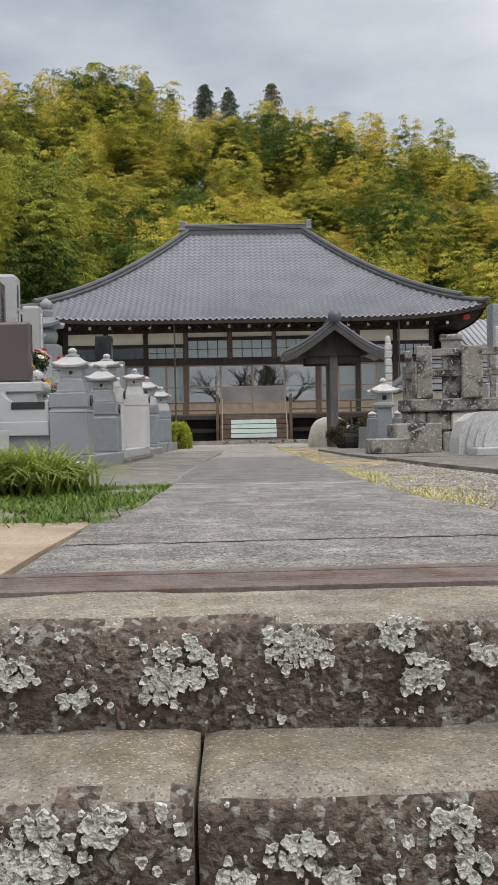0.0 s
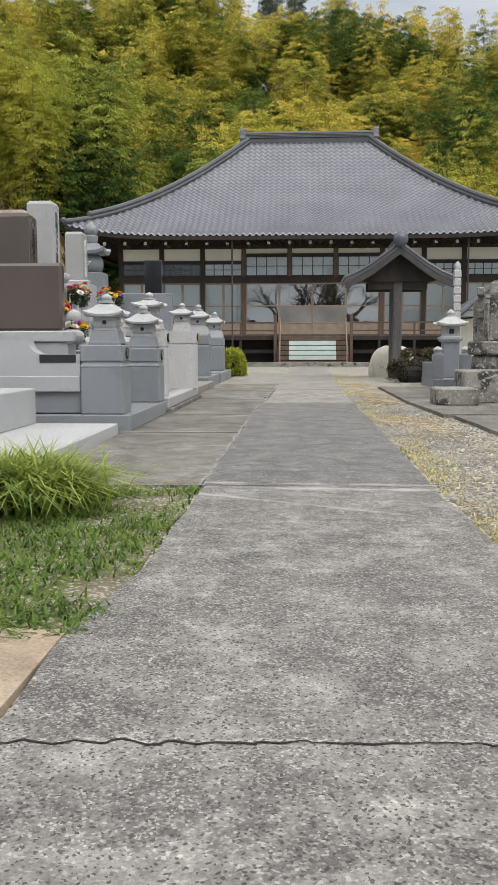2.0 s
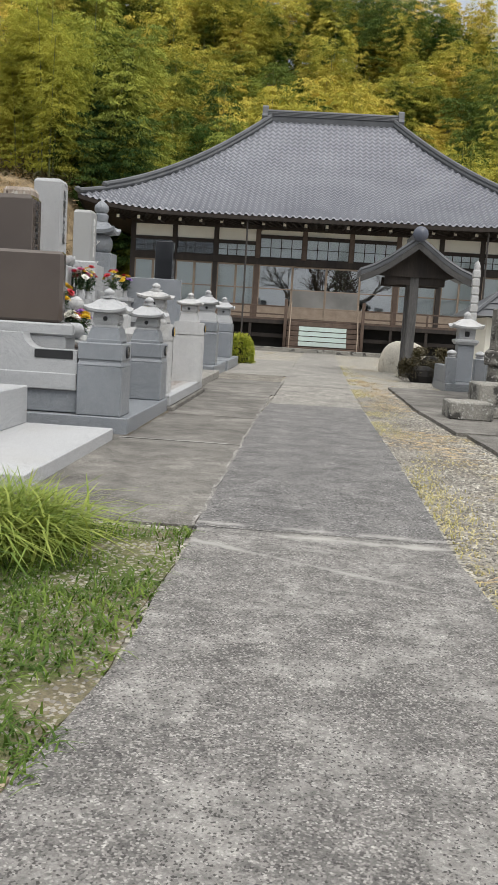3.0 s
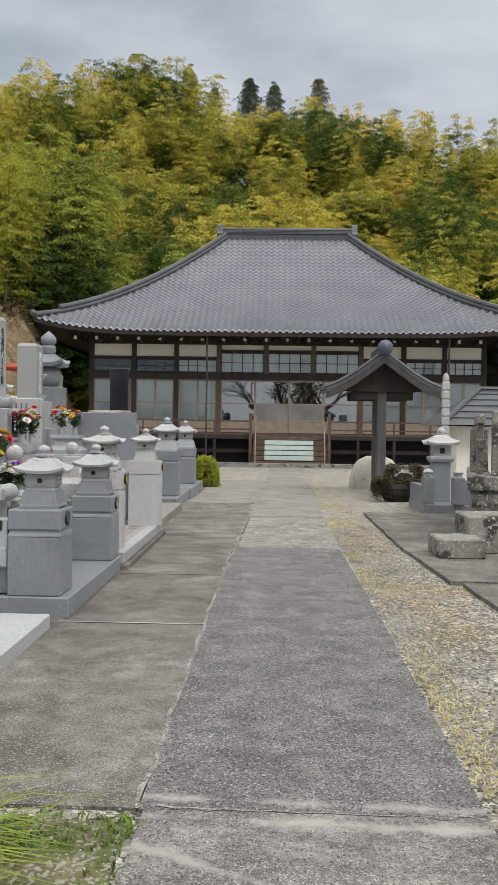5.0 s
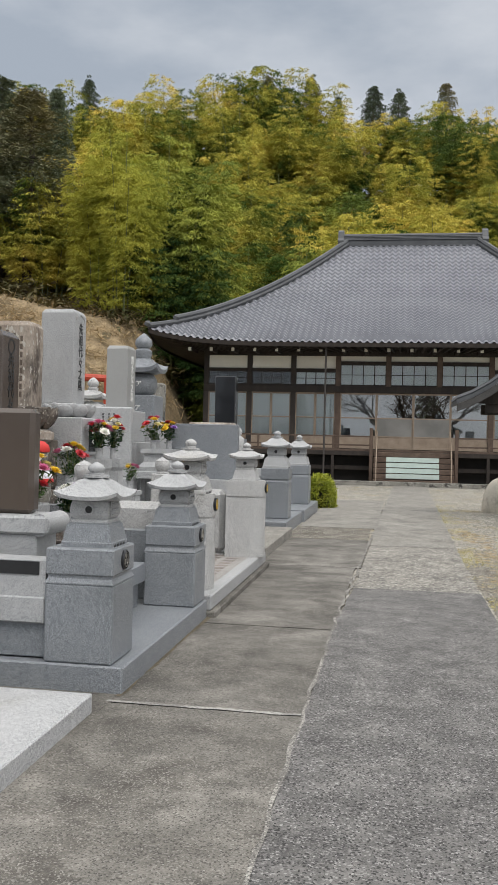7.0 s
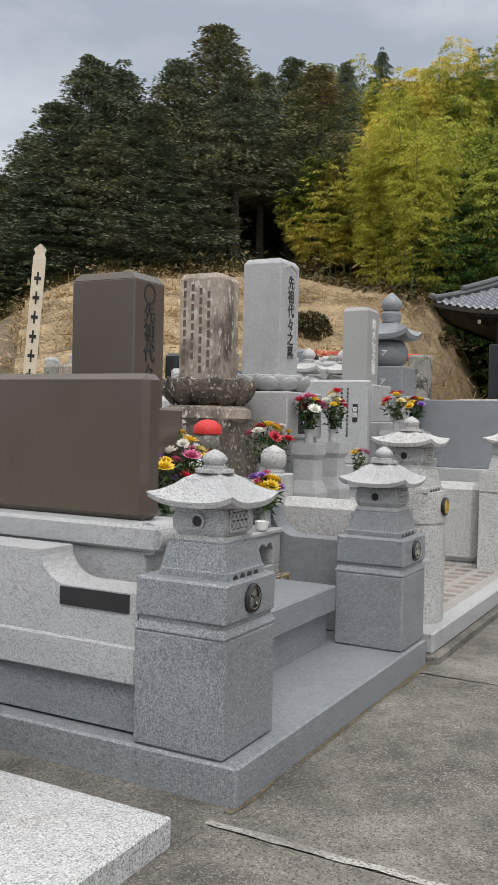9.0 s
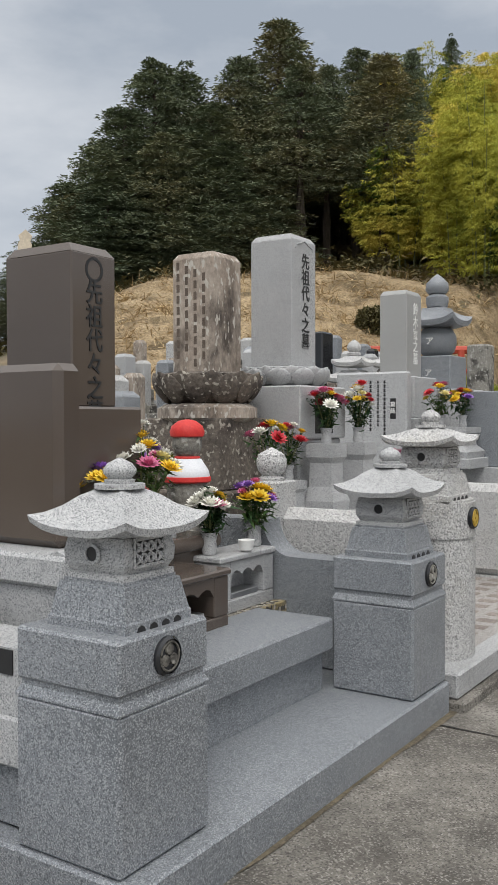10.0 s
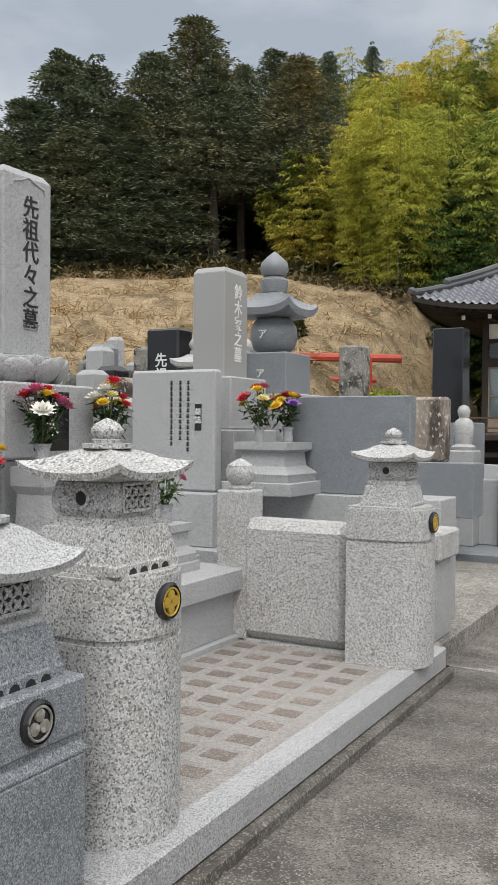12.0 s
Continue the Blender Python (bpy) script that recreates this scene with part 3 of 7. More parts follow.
ribbon("pavement_seam", trail((-1.62, 9.7), (-0.49, 9.69), 20, 0.012, 12), 0.045, G + 0.001, WORN, "pale mortar joint in the pavement")
ribbon("pavement_seam", trail((-1.6, 12.06), (-0.49, 12.06), 20, 0.03, 13), 0.012, G - 0.0005, DARK, "thin dark joint in the pavement")
ribbon("pavement_seam", trail((-1.6, 15.91), (-0.4, 15.9), 20, 0.02, 14), 0.04, G - 0.0005, SEAM, "pale joint in the pavement")
ribbon("pavement_edge", trail((-1.585, 9.8), (-1.53, 15.7), 60, 0.03, 15), 0.045, G + 0.0005, surf("grit", (0.07, 0.058, 0.042), (0.17, 0.14, 0.095), 6, 0.95, 0.6, 60, 0.5), "dark line of grit along the graves")
slab("grave_footing", wavy([(-4.4, 9.46), (-1.6, 9.46), (-1.6, 9.86), (-4.4, 9.86)], 0.01, 0.4, 3), G - 0.06, G - 0.002, CONC_D, "grey concrete footing between the grave plots")
# paving on the east side
slab("pavement_east", wavy([(1.74, 19.4), (1.72, 14.8), (1.84, 11.8), (5.6, 11.6), (5.6, 19.4)], 0.02, 0.5, 2), G - 0.06, G + 0.025, CONC_D, "dark weathered concrete apron before the stone fence")
slab("pavement_east", wavy([(1.95, 11.72), (2.02, 9.0), (2.2, 6.6), (6.4, 6.6), (6.4, 11.5)], 0.02, 0.5, 5), G - 0.06, G + 0.02, CONC_D, "dark weathered concrete apron")
slab("corner_paving", wavy([(-2.6, 2.17), (-0.585, 2.185), (-0.575, 3.52), (-2.6, 3.6)], 0.02, 0.4, 8), G - 0.06, G + 0.004, surf("tan_concrete", (0.30, 0.225, 0.16), (0.40, 0.32, 0.235), 2.5, 0.95, 0.5, 90, 0.3, stain=(0.26, 0.20, 0.14), stain_scale=3, stain_at=0.57), "tan concrete corner beside the path")


# the stone steps up to the terrace
def stone_step(x0, x1, yf, yb, zt, h, seed):
    """One rough step block: rounded nosing, uneven face."""
    sh = Shape()
    prof = [(yf + 0.03, zt - h - 0.05), (yf + 0.012, zt - h * 0.75), (yf + 0.005, zt - h * 0.5), (yf, zt - h * 0.28), (yf + 0.004, zt - h * 0.14), (yf + 0.018, zt - 0.012), (yf + 0.045, zt - 0.001)]
    prof += [(yf + 0.045 + (yb - yf - 0.045) * k / 5, zt) for k in range(1, 6)]
    n = max(4, int((x1 - x0) / 0.035))
    for i in range(n + 1):
        x = x0 + (x1 - x0) * i / n
        end = min(1.0, min(i, n - i) / 1.0)
        for j, (y, z) in enumerate(prof):
            a = noise.noise(Vector((x * 5, y * 5 + seed, z * 5))) * 0.014 + noise.noise(Vector((x * 22, y * 22 + seed, z * 22))) * 0.007
            b = noise.noise(Vector((x * 4, y * 6, seed + 20))) * 0.009 + noise.noise(Vector((x * 30, y * 30, seed))) * 0.003
            face = 1.0 if j < 6 else 0.0
            sh.v.append((x, y + a * face + (1 - end) * 0.008 * face, z + b * (1 - 0.5 * face) - (1 - end) * 0.006))
    m = len(prof)
    for i in range(n):
        for j in range(m - 1):
            sh.f.append((i * m + j, (i + 1) * m + j, (i + 1) * m + j + 1, i * m + j + 1))
    sh.f += [tuple(range(m)), tuple(n * m + j for j in range(m))[::-1]]
    return sh


steps = thing("stone_steps", (0, 0, 0), "worn stone steps covered with pale lichen", "steps")
seams = [[-3.0, -1.35, 1.02, 3.0], [-3.0, -1.8, -0.075, 1.7, 3.0], [-3.0, -0.9, 0.8, 3.0], [-3.0, -1.6, 0.2, 3.0], [-3.0, -1.0, 1.3, 3.0], [-3.0, -0.4, 3.0]]
for i in range(6):
    for x0, x1 in zip(seams[i], seams[i][1:]):
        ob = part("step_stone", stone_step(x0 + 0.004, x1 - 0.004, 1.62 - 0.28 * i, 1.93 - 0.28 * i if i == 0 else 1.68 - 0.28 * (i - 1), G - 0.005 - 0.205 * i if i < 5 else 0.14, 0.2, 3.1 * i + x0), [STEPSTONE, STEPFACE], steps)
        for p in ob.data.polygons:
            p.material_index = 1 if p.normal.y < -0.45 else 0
            p.use_smooth = True
slab("threshold", [(-3, 1.925), (3, 1.925), (3, 1.96), (-3, 1.96)], G - 0.1, G - 0.008, PATHM, "narrow concrete strip behind the top step")
drain = thing("drain_grating", (0, 2.065, G), "rusty brown steel drain grating across the path", "drain", rz=1.8)
# channel floor is painted near-black for the shade below the bars
part("channel", Shape().box(-3.2, 3.2, -0.115, 0.115, -0.12, -0.06, 0), DARK, drain, "drain channel painted near-black for its shade")
for y in (-0.108, 0.108):
    part("frame_bar", Shape().box(-3.2, 3.2, y - 0.02, y + 0.02, -0.1, 0.006, 0.003), STEELR, drain)
for k in range(6):
    y = -0.075 + 0.03 * k
    part("grate_bar", Shape().box(-3.2, 3.2, y - 0.008, y + 0.008, -0.045, 0.002, 0.002), STEELR, drain)
for k in range(9):
    x = -3.0 + 0.75 * k
    part("cross_bar", Shape().box(x - 0.006, x + 0.006, -0.09, 0.09, -0.05, -0.018, 0.002), STEELR, drain)

# crusts of lichen on the step faces and nosings: lobed rosettes in colonies, and single flecks
lv, lf = [], []
lg = np.random.default_rng(15)


def rosette(x, zz, r, step):
    """One lobed, slightly crinkled crust that clings to a step face."""
    yf, zt = 1.62 - 0.28 * step, G - 0.005 - 0.205 * step
    h = zz / 0.2
    y0 = yf + (0.048 * max(0.0, h - 0.75) if h > 0.75 else 0.0) + 0.25 * max(0.0, 0.08 - h)
    z0 = zt - zz
    y0 += noise.noise(Vector((x * 5, y0 * 5 + 3.1 * step, z0 * 5))) * 0.014 - 0.002
    n = 12
    lobes, turn = int(lg.integers(3, 6)), lg.uniform(0, 6.3)
    tip_x, tip_z = lg.normal(0, 0.12), lg.normal(0.05, 0.14)
    base = len(lv)
    lv.append((x, y0 - 0.001, z0))
    for kr, dy in ((0.6, -0.003), (0.95, -0.0045), (1.0, 0.004)):
        for k in range(n):
            a = 2 * math.pi * k / n
            q = r * kr * (1 + 0.22 * kr * math.sin(lobes * a + turn) + 0.3 * (lg.random() - 0.5))
            dx, dz = q * math.cos(a), q * math.sin(a)
            lv.append((x + dx, y0 + dy + tip_x * dx + tip_z * dz, z0 + dz))
    for k in range(n):
        k2 = (k + 1) % n
        lf.append((base, base + 1 + k, base + 1 + k2))
        for ring in range(2):
            a, b = base + 1 + ring * n, base + 1 + (ring + 1) * n
            lf.append((a + k, b + k, b + k2, a + k2))


for i in range(4):
    # colonies: ragged patches of small overlapping lobes
    for c in range(26):
        cx, cz, spread = -1.3 + 2.8 * (c + lg.random()) / 26, lg.uniform(0.025, 0.14), 0.018 + 0.05 * lg.random() ** 1.6
        for m in range(int(10 + 26000 * spread ** 2)):
            a, q = lg.uniform(0, 6.28), math.sqrt(lg.random())
            edge = 1 + 0.9 * noise.noise(Vector((cx * 9 + 1.4 * math.cos(a), 1.4 * math.sin(a), i)))
            zz = cz + 0.85 * spread * q * edge * math.sin(a)
            if 0.0 < zz < 0.185:
                rosette(cx + 1.25 * spread * q * edge * math.cos(a), zz, lg.uniform(0.004, 0.0105), i)
    for m in range(330):
        rosette(lg.uniform(-1.3, 1.5), lg.uniform(0.01, 0.19), 0.002 + 0.008 * lg.random() ** 3, i)
lo = part("lichen", Shape().add(lv, lf), LICHEN, steps, "pale crusts of lichen")
tagged(lo, kind="stuff")


# ---- the temple hall ----
TX, TEAVE, TRIDGE = 0.62, 41.0, 48.5   # axis, front eave line and ridge line
EZ, RZ, HW, HR = 6.88, 12.5, 10.95, 3.0
hall = thing("temple_hall", (TX, 0, G), "wide dark wooden temple hall with a grey tiled hip roof", "building")


def roof_z(s, u):
    """Height of the roof at a share s of the way from eave to ridge; u: -1 to 1 along the eave."""
    return EZ - G + (RZ - EZ) * (0.52 * s + 0.48 * s ** 1.75) + 0.54 * abs(u) ** 6 * (1 - s) ** 2.5


def roof_face(tiles_w=0.29, rows=32, axis="front", per=6):
    """One face of the hip roof, with every tile's hump and its stepped lower edge."""
    sh = Shape()
    width0, width1 = (HW, HR) if axis in ("front", "back") else (TRIDGE - TEAVE, 0.0)
    cols = int(2 * width0 / tiles_w)
    if axis == "back":
        rows, per = 12, 1
    wave = [0.0, 0.055, 0.085, 0.06, 0.01, -0.02][:per] if per > 1 else [0.0]
    n = cols * per + 1
    prev = None
    for r in range(rows + 1):
        for edge in ((0, 1) if 0 < r < rows else (0,)):
            s = r / rows
            ring = []
            half = width0 + (width1 - width0) * s
            for i in range(n):
                x = -width0 + 2 * width0 * i / (n - 1)
                clipped = max(-half, min(half, x))
                hump = wave[i % per] if abs(x) < half else 0.0
                z = roof_z(s, clipped / max(half, 0.01)) + hump + (0.085 if edge == 1 and per > 1 else 0.0)
                off = (TRIDGE - TEAVE) * s
                if axis == "front":
                    p = (clipped, TEAVE + off, z)
                elif axis == "back":
                    p = (clipped, 2 * TRIDGE - TEAVE - off, z)
                elif axis == "left":
                    p = (-HW + (HW - HR) * s, TRIDGE + clipped, z)
                else:
                    p = (HW - (HW - HR) * s, TRIDGE + clipped, z)
                ring.append(len(sh.v))
                sh.v.append(p)
            if prev:
                for i in range(n - 1):
                    q = (prev[i], prev[i + 1], ring[i + 1], ring[i])
                    a, b = sh.v[q[0]], sh.v[q[1]]
                    c, d = sh.v[q[2]], sh.v[q[3]]
                    if a[0] == b[0] and a[1] == b[1] and c[0] == d[0] and c[1] == d[1]:
                        continue
                    sh.f.append(q)
            prev = ring
    return sh


for ax in ("front", "left", "right", "back"):
    part("roof_tiles", roof_face(axis=ax), TILE, hall, "grey interlocking clay roof tiles")


def hip_points(sx, front=True, lift=0.14):
    pts = []
    for k in range(25):
        s = k / 24
        x = sx * (HW + (HR - HW) * s)
        y = TEAVE + (TRIDGE - TEAVE) * s if front else 2 * TRIDGE - TEAVE - (TRIDGE - TEAVE) * s
        pts.append((x, y, roof_z(s, 1.0) + lift))
    return pts


for sx in (-1, 1):
    for fr in (True, False):
        pts = hip_points(sx, fr)
        upper = [p for p in pts if p[2] > 0][3:]
        part("hip_ridge", Shape().tube(pts, 0.13, 8), TILE_D, hall, "", True)
        part("hip_ridge_upper", Shape().tube([(x, y, z + 0.18) for x, y, z in upper], 0.13, 8), TILE_D, hall, "", True)
        # ornament tiles at the two ends of the hip
        for (x, y, z), dz in ((pts[0], 0.12), (upper[0], 0.24)):
            part("ridge_end_tile", Shape().lathe([(0.05, -0.12), (0.15, -0.1), (0.16, 0.03), (0.10, 0.1), (0.03, 0.13)], 8, Matrix.Translation((x, y, z + dz - 0.05)) @ Matrix.Rotation(radians(-25 * sx), 4, 'Y')), TILE_D, hall, "", True)
main = Shape().box(-HR - 0.25, HR + 0.25, TRIDGE - 0.2, TRIDGE + 0.2, RZ - G - 0.1, RZ - G + 0.2, 0.02)
for k in range(3):
    main.box(-HR - 0.3 - 0.04 * k, HR + 0.3 + 0.04 * k, TRIDGE - 0.24 + 0.03 * k, TRIDGE + 0.24 - 0.03 * k, RZ - G + 0.2 + 0.07 * k, RZ - G + 0.255 + 0.07 * k, 0.015)
part("main_ridge", main, TILE_D, hall, "stacked dark ridge tiles")
part("ridge_cap", Shape().tube([(-HR - 0.45, TRIDGE, RZ - G + 0.46), (HR + 0.45, TRIDGE, RZ - G + 0.46)], 0.1, 8), TILE_D, hall, "", True)
for sx in (-1, 1):
    part("ridge_ornament", Shape().prism([(-0.35, -0.2), (0.35, -0.2), (0.42, 0.15), (0.2, 0.35), (0.28, 0.55), (0.08, 0.72), (-0.1, 0.62), (-0.2, 0.3), (-0.4, 0.12)], -0.14, 0.14, "x", Matrix.Translation((sx * (HR + 0.42), TRIDGE, RZ - G + 0.05))), TILE_D, hall, "dark end ornament of the roof ridge")
# eaves: dark boards under the roof, a fascia and the pale beam ends
soffit = Shape()
for k in range(40):
    x0, x1 = -HW + 2 * HW * k / 40, -HW + 2 * HW * (k + 1) / 40
    z0, z1 = (roof_z(0, x / HW) - 0.06 for x in (x0, x1))
    soffit.add([(x0, TEAVE + 0.03, z0), (x1, TEAVE + 0.03, z1), (x1 * 0.80, 43.1, 5.62), (x0 * 0.80, 43.1, 5.62)], [(0, 1, 2, 3)])
    soffit.add([(x0, TEAVE, z0 + 0.07), (x1, TEAVE, z1 + 0.07), (x1, TEAVE + 0.02, z1 - 0.1), (x0, TEAVE + 0.02, z0 - 0.1)], [(0, 1, 2, 3)])
for sx in (-1, 1):
    for k in range(20):
        y0, y1 = TEAVE + 15 * k / 20, TEAVE + 15 * (k + 1) / 20
        z0, z1 = (roof_z(0, (y - TRIDGE) / 7.5) - 0.06 for y in (y0, y1))
        soffit.add([(sx * HW, y0, z0), (sx * HW, y1, z1), (sx * 8.76, TRIDGE + (y1 - TRIDGE) * 0.72, 5.62), (sx * 8.76, TRIDGE + (y0 - TRIDGE) * 0.72, 5.62)], [(0, 1, 2, 3)])
        soffit.add([(sx * HW, y0, z0 + 0.07), (sx * HW, y1, z1 + 0.07), (sx * (HW - 0.02), y1, z1 - 0.1), (sx * (HW - 0.02), y0, z0 - 0.1)], [(0, 1, 2, 3)])
part("eave_soffit", soffit, WOOD_D, hall, "dark stained eave boards")
for k in range(21):
    x = -9.3 + 18.6 * k / 20
    beam = part("beam_end", Shape().box(x - 0.07, x + 0.07, 41.75, 43.1, 5.42, 5.58, 0.01), WOOD_D, hall)
    part("painted_end", Shape().box(x - 0.065, x + 0.065, 41.735, 41.748, 5.425, 5.575, 0.004), PLASTER, beam, "white painted beam end")
for k in range(64):
    x = -10.6 + 21.2 * k / 63
    zr = roof_z(0, x / HW)
    part("rafter", Shape().add([(x - 0.04, 41.15, zr - 0.2), (x + 0.04, 41.15, zr - 0.2), (x + 0.04, 41.15, zr - 0.08), (x - 0.04, 41.15, zr - 0.08), (x * 0.85 - 0.04, 43.0, 5.5), (x * 0.85 + 0.04, 43.0, 5.5), (x * 0.85 + 0.04, 43.0, 5.62), (x * 0.85 - 0.04, 43.0, 5.62)],
                               [(0, 1, 2, 3), (4, 7, 6, 5), (0, 4, 5, 1), (1, 5, 6, 2), (2, 6, 7, 3), (3, 7, 4, 0)]), WOOD_D, hall)

# walls and posts
WY = 43.0
COLS = [-8.8, -6.88, -4.97, -3.05, -0.93, 1.2, 3.32, 5.23, 7.05, 8.8]
FLOOR = 1.43
for x in COLS:
    part("post", Shape().box(x - 0.11, x + 0.11, WY - 0.12, WY + 0.12, 3.9 if abs(x - 0.135) < 1.2 else 0.05, 5.6, 0.012), WOOD_D if abs(x) > 3.5 else WOOD_M, hall, "dark wooden post")
# near-black block puts the shade of the room into its colour
part("inner_core", Shape().box(-8.7, 8.7, WY + 0.5, 54.5, 0.1, 5.5, 0), DARK, hall, "near-black block for the shade inside the hall")
part("side_wall", Shape().box(-8.85, -8.75, WY + 0.13, 54.6, 0.3, 5.55, 0), WOOD_D, hall)
part("side_wall", Shape().box(8.75, 8.85, WY + 0.13, 54.6, 0.3, 5.55, 0), WOOD_D, hall)
part("head_beam", Shape().box(-8.9, 8.9, WY - 0.14, WY + 0.1, 5.36, 5.62, 0.01), WOOD_D, hall)
part("lintel", Shape().box(-8.9, 8.9, WY - 0.145, WY + 0.1, 3.80, 4.08, 0.01), WOOD_D, hall)
for i in range(9):
    x0, x1 = COLS[i] + 0.11, COLS[i + 1] - 0.11
    mid = 3 <= i <= 5
    zt = 5.10 if mid else 4.78
    part("plaster_panel", Shape().box(x0, x1, WY - 0.03, WY + 0.02, zt + 0.04, 5.36, 0), PLASTER, hall, "cream plaster panel")
    part("rail", Shape().box(x0, x1, WY - 0.1, WY + 0.06, zt - 0.06, zt + 0.04, 0.006), WOOD_D, hall)
    # transom window with its bars
    win = part("transom_window", Shape().box(x0, x1, WY - 0.07, WY - 0.03, zt - 0.12, zt - 0.06, 0.004).box(x0, x1, WY - 0.07, WY - 0.03, 4.08, 4.15, 0.004), WOOD_D, hall)
    lit = i in (2, 3, 4, 5, 7, 8)
    part("pane", Shape().box(x0, x1, WY - 0.045, WY - 0.04, 4.15, zt - 0.12, 0), GLASS, win)
    # bays without paper get a near-black plate as the shaded room
    part("paper_screen", Shape().box(x0, x1, WY + 0.03, WY + 0.05, 4.15, zt - 0.12, 0), PAPER if lit else DARK, win, "white paper screen" if lit else "near-black plate for the shaded room behind")
    for k in range(5):
        xb = x0 + (x1 - x0) * k / 4
        part("window_bar", Shape().box(xb - 0.018, xb + 0.018, WY - 0.075, WY - 0.05, 4.15, zt - 0.12, 0.003), WOOD_D, win)
    part("window_bar", Shape().box(x0, x1, WY - 0.072, WY - 0.052, (4.15 + zt - 0.12) / 2 - 0.012, (4.15 + zt - 0.12) / 2 + 0.012, 0.003), WOOD_D, win)
    # sliding doors: two to a bay, four in the wide opening of the middle
    n = 2
    if mid:
        n, x0, x1 = (4, COLS[3] + 0.11, COLS[6] - 0.11) if i == 4 else (0, x0, x1)
    for k in range(n):
        xa, xb = x0 + (x1 - x0) * k / n, x0 + (x1 - x0) * (k + 1) / n
        dy = WY - 0.06 + 0.04 * (k % 2)
        fr = Shape().box(xa, xa + 0.05, dy - 0.02, dy + 0.02, FLOOR, 3.8, 0.004).box(xb - 0.05, xb, dy - 0.02, dy + 0.02, FLOOR, 3.8, 0.004)
        for za, zb in ((FLOOR, FLOOR + 0.1), (FLOOR + 0.5, FLOOR + 0.55), (FLOOR + 1.28, FLOOR + 1.33), (3.73, 3.8)):
            fr.box(xa + 0.05, xb - 0.05, dy - 0.02, dy + 0.02, za, zb, 0.004)
        door = part("sliding_door", fr, WOOD_L, hall, "pale wooden sliding door with glass")
        part("pane", Shape().box(xa + 0.05, xb - 0.05, dy - 0.003, dy + 0.003, FLOOR + 0.55, 3.73, 0), GLASS_M if mid else GLASS, door)
        part("lower_board", Shape().box(xa + 0.05, xb - 0.05, dy - 0.006, dy + 0.006, FLOOR + 0.1, FLOOR + 0.5, 0), WOOD_L, door, "pale lower board")
        if i == 4 and k in (1, 2):
            part("frosted_pane", Shape().box(xa + 0.05, xb - 0.05, dy - 0.012, dy - 0.006, FLOOR + 0.55, FLOOR + 1.28, 0), PANEL_LOW, door, "frosted lower glass")
        else:
            part("paper_screen", Shape().box(xa + 0.03, xb - 0.03, dy + 0.09, dy + 0.1, FLOOR + 0.1, 3.75, 0), PAPER, door, "white paper screen behind the glass")
# veranda, its edge beam, supports and low railing
part("veranda_floor", Shape().box(-9.6, 9.6, 41.75, WY - 0.13, FLOOR - 0.1, FLOOR - 0.02, 0.01), WOOD_M, hall, "brown veranda boards")
part("veranda_beam", Shape().box(-9.6, 9.6, 41.7, 41.85, FLOOR - 0.28, FLOOR - 0.1, 0.01), WOOD_D, hall)
# near-black sheet painted as the shade below the floor
part("under_floor", Shape().box(-9.4, 9.4, 42.3, 42.4, 0.0, FLOOR - 0.1, 0), DARK, hall, "near-black sheet for the shade under the veranda")
for k in range(13):
    x = -9.4 + 18.8 * k / 12
    if abs(x - 0.15) > 1.5:
        part("veranda_post", Shape().box(x - 0.06, x + 0.06, 41.72, 41.84, 0.0, FLOOR - 0.28, 0.008), WOOD_D, hall)
        part("rail_post", Shape().box(x - 0.04, x + 0.04, 41.74, 41.82, FLOOR - 0.02, FLOOR + 0.52, 0.006), WOOD_M, hall)
for x0, x1 in ((-9.4, -1.55), (1.85, 9.4)):
    for z in (FLOOR + 0.12, FLOOR + 0.48):
        part("railing", Shape().box(x0, x1, 41.75, 41.81, z, z + 0.06, 0.006), WOOD_M, hall)
    part("low_board", Shape().box(x0, x1, 42.0, 42.05, 0.55, 0.72, 0.006), WOOD_D, hall)
for x in (-1.55, 1.85):
    part("stair_post", Shape().box(x - 0.07, x + 0.07, 41.3, 41.44, 0.0, FLOOR + 0.85, 0.012), WOOD_M, hall, "reddish brown stair post")
    part("handrail", Shape().tube([(x * 0.87 + 0.02, 40.7, 0.02), (x * 0.87 + 0.02, 40.7, 0.85), (x * 0.87 + 0.02, 41.8, 2.1), (x * 0.87 + 0.02, 42.3, 2.15)], 0.025, 8), WOOD_L, hall, "thin pale handrail", True)
for k in range(6):
    part("stair_tread", Shape().box(-1.45, 1.75, 40.75 + 0.18 * k, 41.9, 0.22 * k + 0.02, 0.22 * k + 0.22, 0.015), WOOD_M, hall, "worn brown wooden step")
part("hip_rafter_end", Shape().box(9.99, 10.31, 41.45, 41.75, 5.62, 5.86, 0.02), RED, hall, "red painted end of the hip rafter")
curb = structure("temple_curb", Shape().box(TX - 10.2, TX + 10.2, 40.35, 40.7, G - 0.05, G + 0.16, 0.02), GREYSTONE, "long grey stone curb in front of the hall", "curb")
for k in range(4):
    mt = thing("step_mat", (TX + 0.12, 40.75 + 0.18 * (k + 1), G + 0.22 * (k + 2) + 0.002), "pale green mat on a wooden temple step", "mat", "mats on the temple steps")
    part("mat_sheet", Shape().box(-1.05, 1.05, -0.012, 0.17, 0.0, 0.012, 0.003).box(-1.05, 1.05, -0.02, -0.006, -0.17, 0.012, 0.003), MAT_W, mt)
